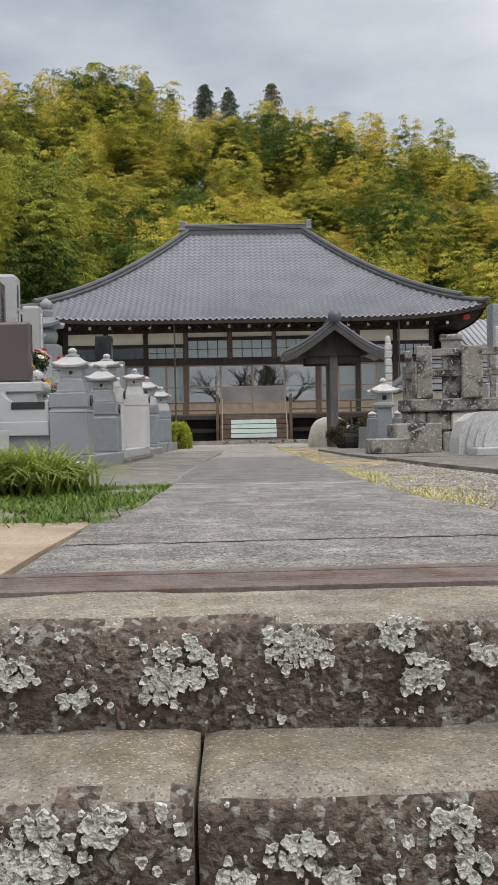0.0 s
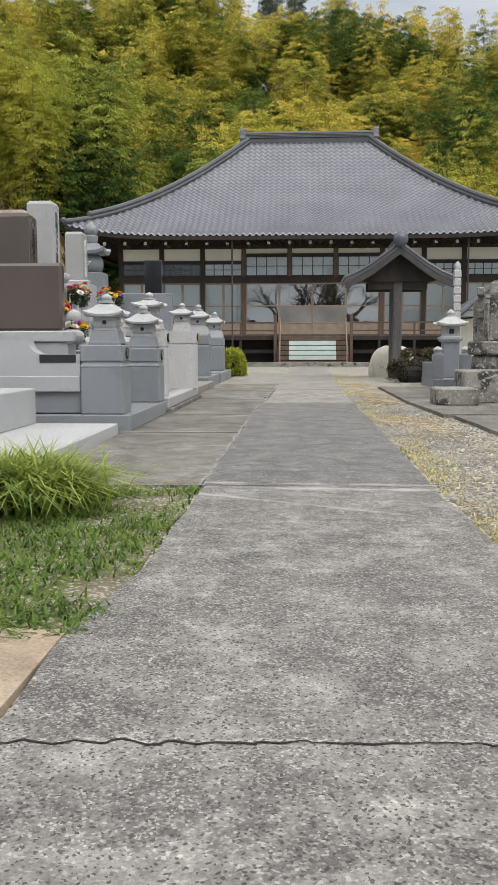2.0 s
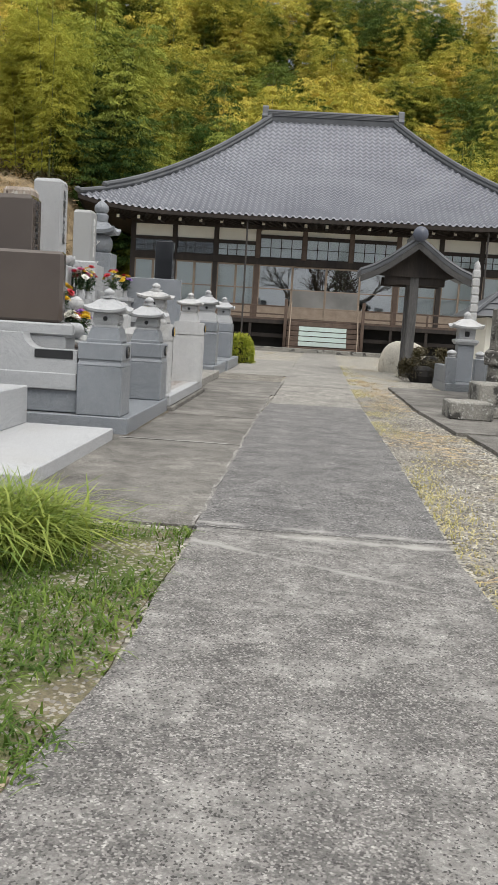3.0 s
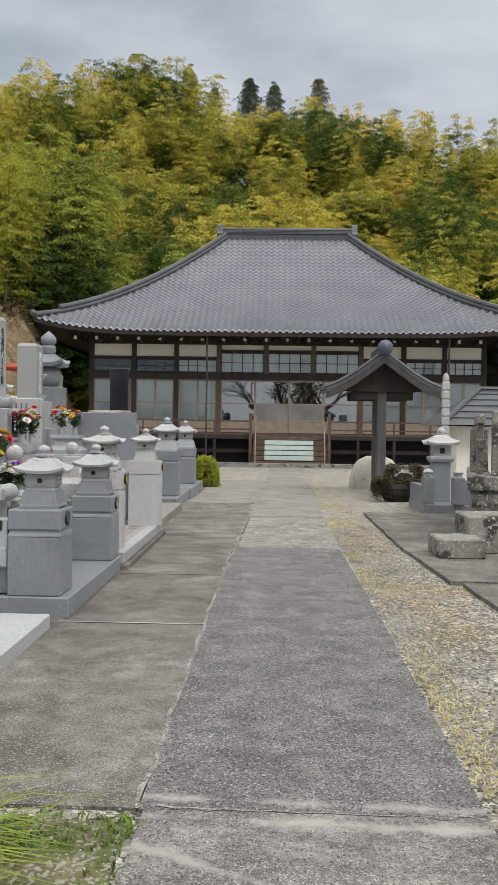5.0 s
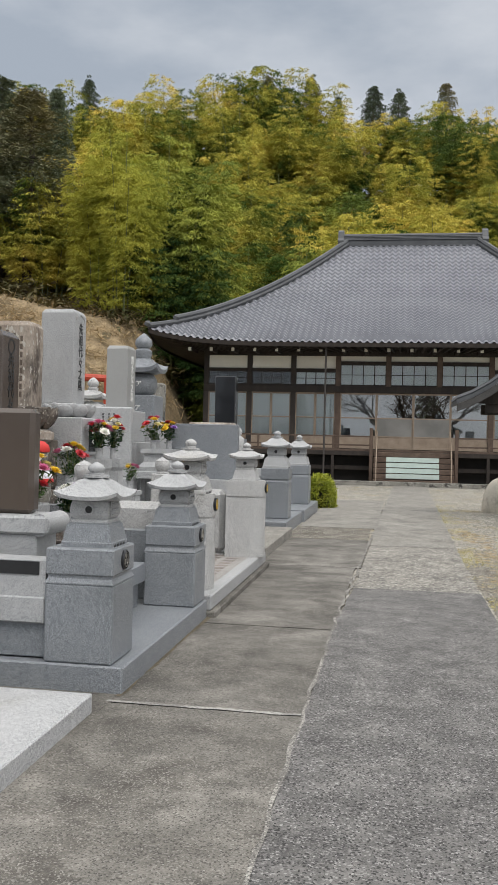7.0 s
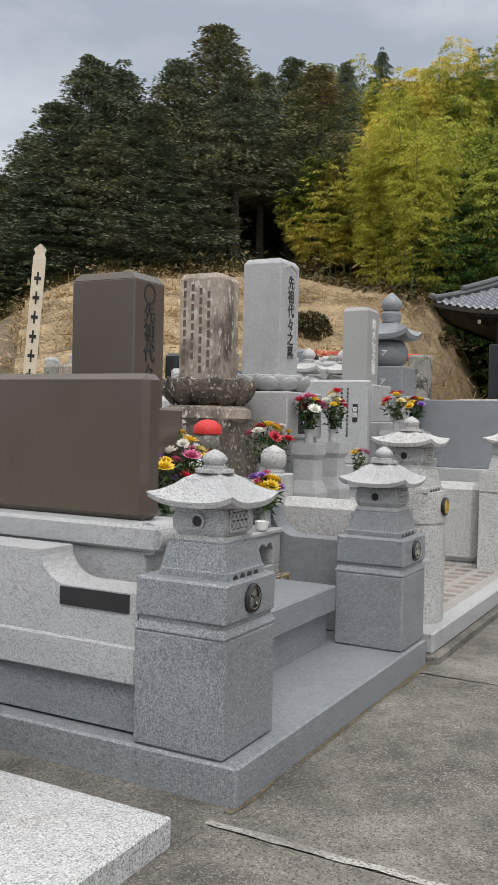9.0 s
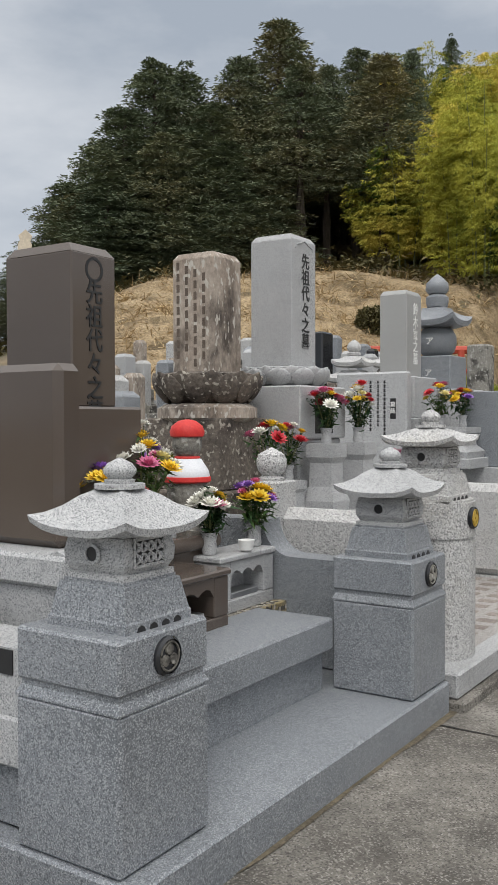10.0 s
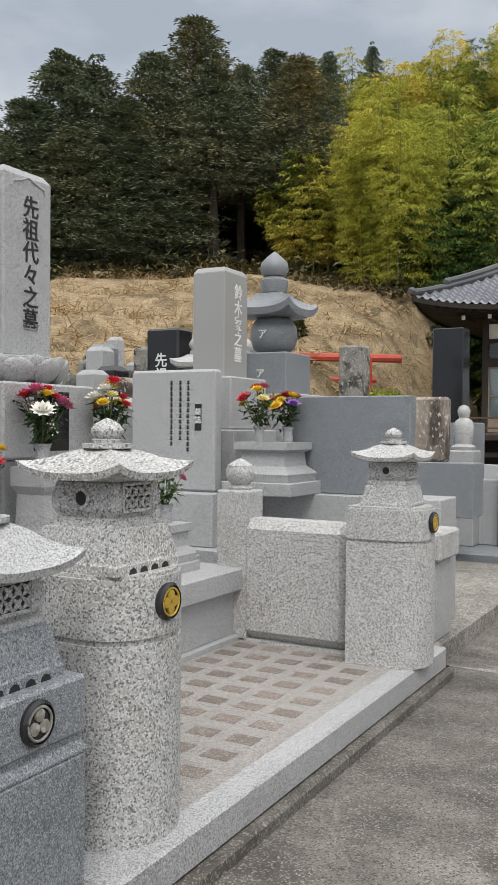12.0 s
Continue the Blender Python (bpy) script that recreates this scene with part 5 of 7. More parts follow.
def clipped_bush(name, loc, hx, hy, h, material, label, count, size, seed, category="hedge", round_top=0.35):
    g = np.random.default_rng(seed)
    t = thing(name, loc, label, category)
    u = g.normal(0, 1, (count, 3))
    u /= np.linalg.norm(u, axis=1)[:, None]
    p = np.sign(u) * np.abs(u) ** round_top
    p[:, 2] = np.abs(p[:, 2])
    p *= (0.82 + 0.2 * g.random(count))[:, None]
    pts = p * np.array([hx, hy, h])
    v, f = leaves(pts, size, g, droop=0.0, ratio=0.55, jitter=1.4)
    c = new("foliage", leaf_mesh("foliage", v, f, material))
    c.parent = t
    # near-black solid painted as the shade between the inner leaves
    part("twig_core", Shape().lathe([(0.45, 0), (0.66, 0.3), (0.6, 0.55), (0.25, 0.72)], 10, Matrix.Diagonal((hx, hy, h, 1))), DARK, t, "near-black core for the shade inside the bush")
    return t


clipped_bush("hedge", (2.82, 22.75, G - 0.03), 0.56, 0.4, 0.55, HEDGEM, "low clipped brownish hedge", 5000, 0.05, 3)
clipped_bush("hedge", (3.1, 23.6, G - 0.03), 0.45, 0.35, 0.84, HEDGEM, "taller clipped brownish hedge", 4000, 0.05, 4)
clipped_bush("round_bush", (-1.78, 26.9, G - 0.03), 0.40, 0.45, 0.85, BUSH, "bright green rounded bush at the end of the graves", 4200, 0.07, 5, "bush", 0.8)

# lantern in a small granite enclosure
le = thing("grave_enclosure", (3.35, 20.6, G), "small blue-grey granite enclosure", "grave")
part("plinth", Shape().box(-0.45, 0.45, -0.9, 0.9, -0.05, 0.16, 0.01), GRAN_B, le)
part("side_panel", Shape().box(-0.45, -0.3, -0.6, 0.8, 0.16, 0.5, 0.008), GRAN_B, le)
part("side_panel", Shape().box(0.3, 0.6, -0.75, -0.55, 0.16, 0.62, 0.008), GRAN_B, le)
for x, y in ((-0.34, -0.7), (0.2, -0.85)):
    part("corner_post", Shape().box(x - 0.11, x + 0.11, y - 0.11, y + 0.11, 0.16, 0.68, 0.008), GRAN_B, le)
    part("post_knob", Shape().lathe([(0.09, 0.68), (0.07, 0.7)] + bud(0.7, 0.10, 0.14), 12, Matrix.Translation((x, y, 0))), GRAN, le, "bud-shaped stone knob", True)
ln = thing("stone_lantern", (3.4, 20.75, G + 0.16), "tall pale granite lantern on a square pillar", "lantern", "stone grave lanterns")
part("pillar", Shape().box(-0.17, 0.17, -0.17, 0.17, 0.0, 0.78, 0.01), GRAN_B, ln)
part("lamp_base", Shape().square([(0.2, 0.78), (0.24, 0.84), (0.24, 0.88), (0.18, 0.9)]), GRAN, ln)
bx = part("light_box", Shape().square([(0.17, 0.9), (0.17, 1.12)]), GRAN, ln)
# solid box: a black patch gives the opening its shade
part("window_dark", Shape().box(-0.05, 0.05, -0.175, -0.165, 0.95, 1.06, 0.004), INK_SHADE, bx, "black patch for the shade in the lamp opening")
kr = kasa(0.33, 0.16, 0.05, 0.04, 0.25)
kr.v = [(x, y, z + 1.12) for x, y, z in kr.v]
part("lantern_roof", kr, GRAN_L, ln, "", True)
part("finial", Shape().lathe(bud(1.32, 0.08, 0.16), 12), GRAN_L, ln, "", True)

sw = thing("stone_tower", (3.95, 23.2, G), "slender pale stone tower of stacked tiers", "tower")
part("shaft", Shape().box(-0.09, 0.09, -0.09, 0.09, -0.05, 1.5, 0.01), GRAN_L, sw)
for k in range(6):
    z = 1.5 + 0.2 * k
    part("tier", Shape().square([(0.07, z), (0.085, z + 0.02), (0.08, z + 0.16), (0.065, z + 0.18), (0.065, z + 0.2)]), GRAN_L, sw)
part("tip", Shape().lathe([(0.07, 2.7), (0.08, 2.76), (0.05, 2.85), (0.005, 2.9)], 10), GRAN_L, sw, "", True)
bg = thing("gravestone", (5.2, 17.2, G), "tall blue-grey granite gravestone behind the stone fence", "gravestone", "gravestones")
part("plinth", Shape().box(-0.5, 0.5, -0.5, 0.5, -0.05, 1.25, 0.015), GRAN, bg)
part("stone", Shape().box(-0.3, 0.3, -0.2, 0.2, 1.25, 2.78, 0.015), GRAN_B, bg)
part("front_slab", Shape().box(-0.31, 0.4, -0.42, -0.24, 1.25, 2.33, 0.02), GRAN_W, bg, "pale front slab")

# old stone fence on a retaining wall
fe = thing("stone_fence", (2.86, 15.5, G), "old weathered stone fence on a rubble retaining wall", "fence", rz=-12)
g = np.random.default_rng(5)
for face in (0, 1):
    length = 3.8 if face == 0 else 3.6
    z = 0.0
    for row, hgt in enumerate((0.36, 0.34)):
        p = 0.0
        while p < length - 0.05:
            w = min(g.uniform(0.4, 0.75), length - p)
            sh = Shape().box(0.008, w - 0.008, 0.0, 0.25, z + 0.006, z + hgt - 0.006, 0.035)
            sh.v = [(x, y + 0.02 * noise.noise(Vector((x * 6 + p, z2 * 6, row))), z2) for x, y, z2 in sh.v]
            m = Matrix.Translation((p, 0.0, 0)) if face == 0 else Matrix.Rotation(radians(90), 4, "Z") @ Matrix.Translation((p, -0.25, 0))
            sh.v = [tuple(m @ Vector(q)) for q in sh.v]
            part("wall_stone", sh, GREYSTONE if (row + int(p * 3)) % 3 else BOULDER, fe)
            p += w
        z += hgt
part("wall_fill", Shape().box(0.2, 3.8, 0.2, 3.6, 0, 0.7, 0), GREYSTONE, fe)
part("cap_stone", Shape().box(-0.06, 3.8, -0.06, 0.3, 0.70, 0.92, 0.025), GREYSTONE, fe, "dark weathered coping stone")
part("cap_stone", Shape().box(-0.06, 0.3, 0.305, 3.6, 0.70, 0.92, 0.025), GREYSTONE, fe, "dark weathered coping stone")
for x, y, h, w in ((0.40, 0.12, 1.84, 0.27), (0.86, 0.24, 2.02, 0.33), (1.2, 0.0, 1.82, 0.34), (2.3, 0.12, 1.84, 0.3), (3.4, 0.12, 1.84, 0.3), (0.12, 1.35, 1.6, 0.26), (0.12, 2.5, 1.6, 0.26), (0.12, 3.5, 1.6, 0.26)):
    sh = Shape().box(x - w / 2, x + w / 2, y - 0.13, y + 0.13, 0.92, h, 0.02)
    if h > 1.94:
        sh.box(x - w / 2 - 0.03, x + w / 2 + 0.03, y - 0.16, y + 0.16, h - 0.1, h + 0.02, 0.03)
    part("fence_post", sh, GREYSTONE, fe)
for z in (1.3, 1.66):
    part("fence_rail", Shape().box(0.3, 3.7, 0.06, 0.18, z, z + 0.13, 0.012), GREYSTONE, fe)
    part("fence_rail", Shape().box(0.06, 0.18, 0.3, 3.6, z, z + 0.13, 0.012), GREYSTONE, fe)
for k in range(8):
    part("baluster", Shape().box(1.5 + 0.28 * k, 1.6 + 0.28 * k, 0.07, 0.17, 0.92, 1.66, 0.01), GREYSTONE, fe)
for y in (0.75, 1.0, 1.75, 2.05, 2.85, 3.15):
    part("baluster", Shape().box(0.07, 0.17, y - 0.06, y + 0.06, 0.92, 1.66, 0.01), GREYSTONE, fe)
sb = thing("stone_block", (2.28, 13.75, G + 0.02), "low dark weathered stone block step", "stone")
part("stone", Shape().box(-0.27, 0.3, -0.35, 0.35, 0.0, 0.24, 0.02), GREYSTONE, sb)
sb = thing("stone_block", (2.86, 14.25, G + 0.02), "dark stained stone block before the fence", "stone")
part("stone", Shape().box(-0.4, 0.33, -0.35, 0.45, 0.0, 0.47, 0.02), GREYSTONE, sb)
rs = thing("carved_stone", (3.68, 12.6, G + 0.02), "pale granite stone carved in stepped arches", "stone")
for k in range(4):
    w, h = 0.62 - 0.1 * k, 0.6 - 0.07 * k
    arch = [(-w, 0.0), (-w * 0.98, h * 0.4), (-w * 0.85, h * 0.78), (-w * 0.62, h * 0.96), (-w * 0.4, h), (w * 0.5, h), (w, h * 0.9), (w, 0.0)]
    part("arch_step", Shape().prism(arch, -0.25 - 0.06 * k, 0.3 - 0.01 * k, "y"), GRAN_W if k % 2 else GRAN_L, rs)
part("plinth", Shape().box(-0.5, 2.2, -0.75, -0.25, -0.02, 0.1, 0.01), GRAN_W, rs)
# hut and annex
ht = thing("hut", (7.6, 31.8, G), "small hut with cream walls and a grey roof", "building")
part("wall", Shape().box(-1.95, 2.2, -1.6, 1.6, -0.1, 1.75, 0.01), PLASTER, ht)
part("roof", Shape().add([(-2.5, -2.2, 1.78), (2.8, -2.2, 1.78), (2.8, 2.2, 1.78), (-2.5, 2.2, 1.78), (-0.9, 0, 2.95), (1.2, 0, 2.95)], [(0, 1, 5, 4), (1, 2, 5), (2, 3, 4, 5), (3, 0, 4), (3, 2, 1, 0)]), TILE_D, ht)
for k in range(5):
    a = 0.18 + 0.17 * k
    part("roof_batten", Shape().tube([(-2.5 + 1.6 * a, -2.2 + 2.2 * a, 1.80 + 1.17 * a), (2.8 - 1.6 * a, -2.2 + 2.2 * a, 1.80 + 1.17 * a)], 0.025, 5), TILE_D, ht)
part("hip_ridge", Shape().tube([(-2.5, -2.2, 1.82), (-0.9, 0, 2.98), (1.2, 0, 2.98)], 0.08, 6), TILE_D, ht)
an = thing("annex", (14.5, 47, G), "white-walled annex with a grey tiled roof", "building")
part("wall", Shape().box(-3.2, 5, -1.5, 5, -0.1, 4.7, 0.01), WHITE, an)
part("wall_band", Shape().box(-3.25, 5.05, -1.56, -1.5, 2.4, 2.6, 0.01), WOOD_D, an)
rf = Shape()
rf.prism([(-2.4, 4.55), (1.7, 6.3), (6.0, 4.55), (6.0, 4.7), (1.7, 6.48), (-2.4, 4.72)], -3.9, 5.6, "x")
part("roof", rf, TILE, an)
for k in range(32):
    x = -3.85 + 0.3 * k
    part("round_tile", Shape().tube([(x, -2.4, 4.74), (x, 1.7, 6.5)], 0.05, 5), TILE, an)


# ---- writing ----
def letters(text, size, material, parent, m, name="inscription", label="", line=0.98, depth=0.002):
    """Upright columns of characters, laid on a face by the pose m."""
    cu = bpy.data.curves.new("writing", "FONT")
    cu.body, cu.size, cu.align_x, cu.align_y, cu.space_line, cu.extrude, cu.offset = text, size, "CENTER", "CENTER", line, depth, size * 0.012
    ob = bpy.data.objects.new("writing", cu)
    scene.collection.objects.link(ob)
    me = bpy.data.meshes.new_from_object(ob.evaluated_get(bpy.context.evaluated_depsgraph_get()))
    bpy.data.objects.remove(ob)
    me.materials.clear()
    me.materials.append(material)
    out = new(name, me)
    out.parent = parent
    out.matrix_local = m
    return tagged(out, label) if label else out


def east(x, y, z):
    return pose(x, y, z, 90, 0, 90)


def south(x, y, z):
    return pose(x, y, z, 90, 0, 0)


def column(s):
    return "\n".join(s)


WHITE_INK = surf("white_carving", (0.70, 0.70, 0.68), (0.8, 0.8, 0.78), 8, 0.8, 0.0, 60, 0.1)
tombs = {ob["label"]: ob for ob in scene.objects if ob.name.startswith("gravestone")}
tw = [ob for k, ob in tombs.items() if k.startswith("tall pale")][0]
tb = [ob for k, ob in tombs.items() if k.startswith("polished brown")][0]
ts = [ob for k, ob in tombs.items() if k.startswith("grey granite")][0]
to = [ob for k, ob in tombs.items() if k.startswith("old weathered")][0]
letters(column("先祖代々之墓"), 0.125, INK_SHADE, tw, east(0.187, 0.02, 1.79), label="black carved characters")
part("face_frame", Shape().tube([(0.186, -0.13, 2.19), (0.186, -0.12, 2.22), (0.186, -0.06, 2.235), (0.186, 0, 2.26), (0.186, 0.06, 2.235), (0.186, 0.12, 2.22), (0.186, 0.13, 2.19)], 0.006, 5), GRAN, tw, "carved arch line")
letters(column("先祖代々之墓"), 0.115, INK_SHADE, tb, east(0.222, 0.0, 1.30), label="dark carved characters")
part("carved_crest", Shape().lathe([(0.06, 0), (0.06, 0.003), (0.045, 0.003), (0.045, 0.0)], 20, pose(0.219, 0, 1.695, 0, 90, 0)), INK_SHADE, tb, "round carved crest")
letters(column("鈴木家之墓"), 0.13, WHITE_INK, ts, east(0.152, 0.03, 1.76), label="white carved characters")
letters("鈴\n木", 0.10, WHITE_INK, tw, east(0.364, 0.0, 0.95), label="white character on a dark field")
part("name_field", Shape().box(0.357, 0.3615, -0.14, 0.14, 0.78, 1.10, 0.004), GRAN_K, tw, "dark name field")
# worn columns on the old stone
for k in range(4):
    bars = Shape()
    for i in range(9 - (k % 2)):
        z = 2.0 - 0.078 * i - 0.03 * k
        bars.box(-0.13 + 0.075 * k - 0.013, -0.13 + 0.075 * k + 0.013, -0.1725, -0.169, z - 0.055, z, 0.001)
    part("worn_column", bars, surf("worn_groove", (0.09, 0.07, 0.055), (0.13, 0.10, 0.08), 9, 0.95, 0.0, 60, 0.3), to, "worn column of writing")["kind"] = "stuff"
part("lower_scroll", Shape().lathe([(0.30, 0.86), (0.36, 0.90), (0.36, 0.97), (0.30, 1.0)], 20), OLDSTONE, to, "", True)
# the epitaph: a dark title field and small columns
part("title_field", Shape().box(0.21, 0.27, -0.064, -0.0605, 0.86, 1.06, 0.003), INK_SHADE, bo, "dark title field")
letters("墓\n誌", 0.06, WHITE_INK, bo, south(0.24, -0.066, 0.965), label="title in pale characters")
for k, x in enumerate((0.15, 0.08, 0.0)):
    n = (13, 11, 12)[k]
    rows = Shape()
    for i in range(n):
        z = 1.24 - 0.042 * i
        rows.box(x - 0.013, x + 0.013, -0.0625, -0.0605, z - 0.032, z - 0.022, 0).box(x - 0.004, x + 0.004, -0.0625, -0.0605, z - 0.034, z - 0.004, 0).box(x - 0.012, x + 0.012, -0.0625, -0.0605, z - 0.014, z - 0.007, 0)
    part("small_column", rows, INK_SHADE, bo, "column of small carved characters")

# five-ring pagoda
pg = thing("stone_pagoda", (-3.69, 17.45, G + 0.46), "grey granite five-ring pagoda", "pagoda")
part("plinth", Shape().box(-0.4, 0.4, -0.4, 0.4, 0.0, 1.35, 0.01), GRAN, pg)
part("cube", Shape().box(-0.25, 0.25, -0.25, 0.25, 1.35, 1.72, 0.012), GRAN_B, pg)
part("globe", Shape().lathe([(0.13, 1.72), (0.19, 1.77), (0.215, 1.86), (0.21, 1.95), (0.17, 2.02), (0.13, 2.05)], 20), GRAN_B, pg, "", True)
kp = kasa(0.30, 0.15, 0.07, 0.06, 0.42)
kp.v = [(x, y, z + 2.05) for x, y, z in kp.v]
part("pagoda_roof", kp, GRAN_B, pg, "", True)
part("bowl", Shape().lathe([(0.11, 2.27), (0.125, 2.33), (0.125, 2.38), (0.08, 2.42)], 16), GRAN_B, pg, "", True)
part("jewel", Shape().lathe([(0.1, 2.42), (0.13, 2.47), (0.12, 2.54), (0.06, 2.60), (0.01, 2.64)], 16), GRAN_B, pg, "", True)
for z in (1.53, 1.88):
    letters("ア", 0.09, WHITE_INK, pg, south(0.0, -0.256 if z < 1.6 else -0.222, z), label="white carved sign")


# ---- offerings ----
def petal_ring(sh, m, r, n, tilt, w, length):
    for i in range(n):
        a = 2 * math.pi * i / n
        k = m @ Matrix.Rotation(a, 4, "Z") @ Matrix.Translation((r, 0, 0)) @ Matrix.Rotation(-radians(tilt), 4, "Y")
        sh.add([(0, 0, 0), (length * 0.55, -w, 0.003), (length, 0, 0.008), (length * 0.55, w, 0.003)], [(0, 1, 2, 3)], k)


def bloom_mesh(color, r):
    sh = Shape()
    for n, tilt, k in ((11, 8, 1.0), (10, 30, 0.85), (8, 52, 0.7), (5, 72, 0.5)):
        petal_ring(sh, Matrix.Identity(4), r * 0.06, n, tilt, r * 0.24, r * k)
    sh.lathe([(r * 0.25, -0.004), (r * 0.28, 0.008), (r * 0.12, 0.02)], 7)
    return mesh_of("bloom", sh, color)


def petal_mat(name, a, b):
    return surf(name, a, b, 40, 0.6, 0.0, 120, 0.12, rand=0.12)


COL = {"w": petal_mat("white_petals", (0.75, 0.74, 0.68), (0.82, 0.81, 0.74)), "y": petal_mat("yellow_petals", (0.72, 0.46, 0.03), (0.80, 0.60, 0.05)),
       "r": petal_mat("red_petals", (0.55, 0.03, 0.04), (0.66, 0.06, 0.08)), "p": petal_mat("pink_petals", (0.55, 0.10, 0.24), (0.68, 0.24, 0.36)),
       "v": petal_mat("purple_petals", (0.26, 0.12, 0.45), (0.38, 0.20, 0.55)), "c": petal_mat("cream_petals", (0.70, 0.62, 0.28), (0.78, 0.70, 0.38))}
BLOOMS = {k: [bloom_mesh(m, 0.064), bloom_mesh(m, 0.044)] for k, m in COL.items()}
NAMES = {"w": "white", "y": "yellow", "r": "red", "p": "pink", "v": "purple", "c": "cream"}
LEAF_D = leafy("flower_leaves", (0.012, 0.035, 0.012), (0.03, 0.07, 0.02), (0.07, 0.12, 0.03), trans=0.1, scale=20)


def bouquet(loc, colors, label, seed, h=0.34, spread=0.13, vase=GRAN):
    """Cut flowers in a grave vase: stems with leaves and blooms of several sizes."""
    g = np.random.default_rng(seed)
    t = thing("flower_vase", loc, label, "flowers", "grave flowers")
    part("vase", Shape().lathe([(0.035, 0), (0.04, 0.02), (0.034, 0.07), (0.045, 0.11), (0.05, 0.115), (0.04, 0.108)], 12), vase, t, "", True)
    stems, pts = Shape(), []
    for i, c in enumerate(colors):
        a, k = 2.4 * i + g.uniform(-0.4, 0.4), math.sqrt((i + 0.5) / len(colors))
        tip = Vector((math.cos(a) * spread * k * g.uniform(0.8, 1.15), math.sin(a) * spread * k * g.uniform(0.8, 1.15), 0.10 + h * (1.0 - 0.42 * k) * g.uniform(0.85, 1.12)))
        stems.tube([(0, 0, 0.09), tuple(tip * 0.5 + Vector((0, 0, 0.05))), tuple(tip)], 0.0035, 4)
        o = new("bloom", BLOOMS[c][int(g.random() < 0.45)])
        o.parent = t
        lean = Vector((tip.x, tip.y, 0.10 + 0.4 * g.random())).normalized()
        o.matrix_local = Matrix.Translation(tip) @ lean.to_track_quat("Z", "Y").to_matrix().to_4x4() @ Matrix.Rotation(g.uniform(0, 6), 4, "Z")
        tagged(o, NAMES[c] + " bloom")
        n = 26
        q = np.array([0, 0, 0.10]) + (np.array(tip) - np.array([0, 0, 0.10])) * g.uniform(0.15, 0.97, n)[:, None] + g.normal(0, 0.022, (n, 3))
        pts.append(q)
    part("stem", stems, CULM, t)
    v, f = leaves(np.concatenate(pts), 0.055, g, droop=0.1, ratio=0.4)
    o = new("leaf", leaf_mesh("leaf", v, f, LEAF_D))
    o.parent = t
    tagged(o, "dark green leaves", kind="stuff")
    return t


def incense_stone(loc, hx, hy, h, stone, label, rz=0.0):
    """A block with an arched recess that holds an incense tray."""
    t = thing("incense_stone", loc, label, "grave altar", "", "", rz)
    a = hy * 0.62
    part("sill", Shape().box(-hx, hx, -hy, hy, 0, h * 0.25, 0.006), stone, t)
    for y0, y1 in ((-hy, -a), (a, hy)):
        part("cheek", Shape().box(-hx, hx, y0, y1, h * 0.25, h * 0.98, 0.006), stone, t)
    head = [(-a, h), (-a, h * 0.62)] + [(-a + 2 * a * k / 12, h * (0.70 + 0.10 * abs(math.sin(math.pi * 3 * k / 12)))) for k in range(1, 12)] + [(a, h * 0.62), (a, h)]
    part("arched_head", Shape().prism(head, -hx + 0.002, hx - 0.002, "x"), stone, t)
    part("back", Shape().box(-hx, -hx * 0.2, -a, a, h * 0.25, h * 0.8, 0), stone, t)
    part("top_slab", Shape().box(-hx - 0.012, hx + 0.012, -hy - 0.012, hy + 0.012, h * 0.98, h * 1.1, 0.008), stone, t)
    part("incense_tray", Shape().box(-hx * 0.1, hx * 0.85, -a * 0.8, a * 0.8, h * 0.25, h * 0.36, 0.004), METAL, t, "metal incense tray")
    return t


FA = G + 0.5
incense_stone((-2.62, 11.83, FA), 0.11, 0.25, 0.27, GRAN, "granite incense stone with an arched recess")
incense_stone((-2.55, 11.12, FA), 0.20, 0.30, 0.26, GRAN_D, "polished brown incense altar with an arched recess")
al = thing("stone_altar", (-2.72, 11.3, FA), "polished brown stone altar block", "grave altar")
part("block", Shape().box(-0.3, 0.05, 0.1, 0.42, 0.0, 0.40, 0.01), GRAN_D, al)
part("rolled_edge", Shape().lathe([(0.04, -0.2), (0.04, 0.2)], 12, pose(0.05, 0.26, 0.36, 90, 0, 0)), GRAN_D, al, "", True)
bouquet((-2.93, 11.45, FA + 0.40), "wypwcyvpwyvwypwcw", "mixed white, yellow and pink flowers in a grave vase", 1, 0.45, 0.18)
bouquet((-2.75, 11.28, FA + 0.40), "yywcypywyc", "yellow lilies and white flowers in a grave vase", 2, 0.45, 0.16)
bouquet((-2.72, 10.98, FA + 0.33), "yvypwyvyr", "yellow and purple flowers beside the polished brown slab", 12, 0.40, 0.16)
bouquet((-2.62, 11.64, FA + 0.30), "wwwywpywwwwy", "white chrysanthemums with a few yellow blooms", 3, 0.24, 0.10)
bouquet((-2.6, 12.03, FA + 0.30), "ypvyvywpvyyp", "purple and yellow flowers in a grave vase", 4, 0.26, 0.11)
bouquet((-3.24, 13.46, 2.22), "wprywr", "red and white flowers in a stone vase", 5, 0.36, 0.13)
bouquet((-3.1, 12.95, 2.22), "yrwypr", "red, yellow and white flowers in a stone vase", 6, 0.36, 0.14)
bouquet((-3.07, 13.72, 2.48), "rwprpywrprwp", "pink and red flowers with white lilies", 7, 0.34, 0.13)
bouquet((-3.1, 14.30, 2.48), "rywrycywrryw", "red and yellow flowers in a stone vase", 8, 0.36, 0.14)
bouquet((-3.16, 16.2, 2.58), "pryprcyrpy", "pink carnations and yellow flowers", 9, 0.32, 0.16)
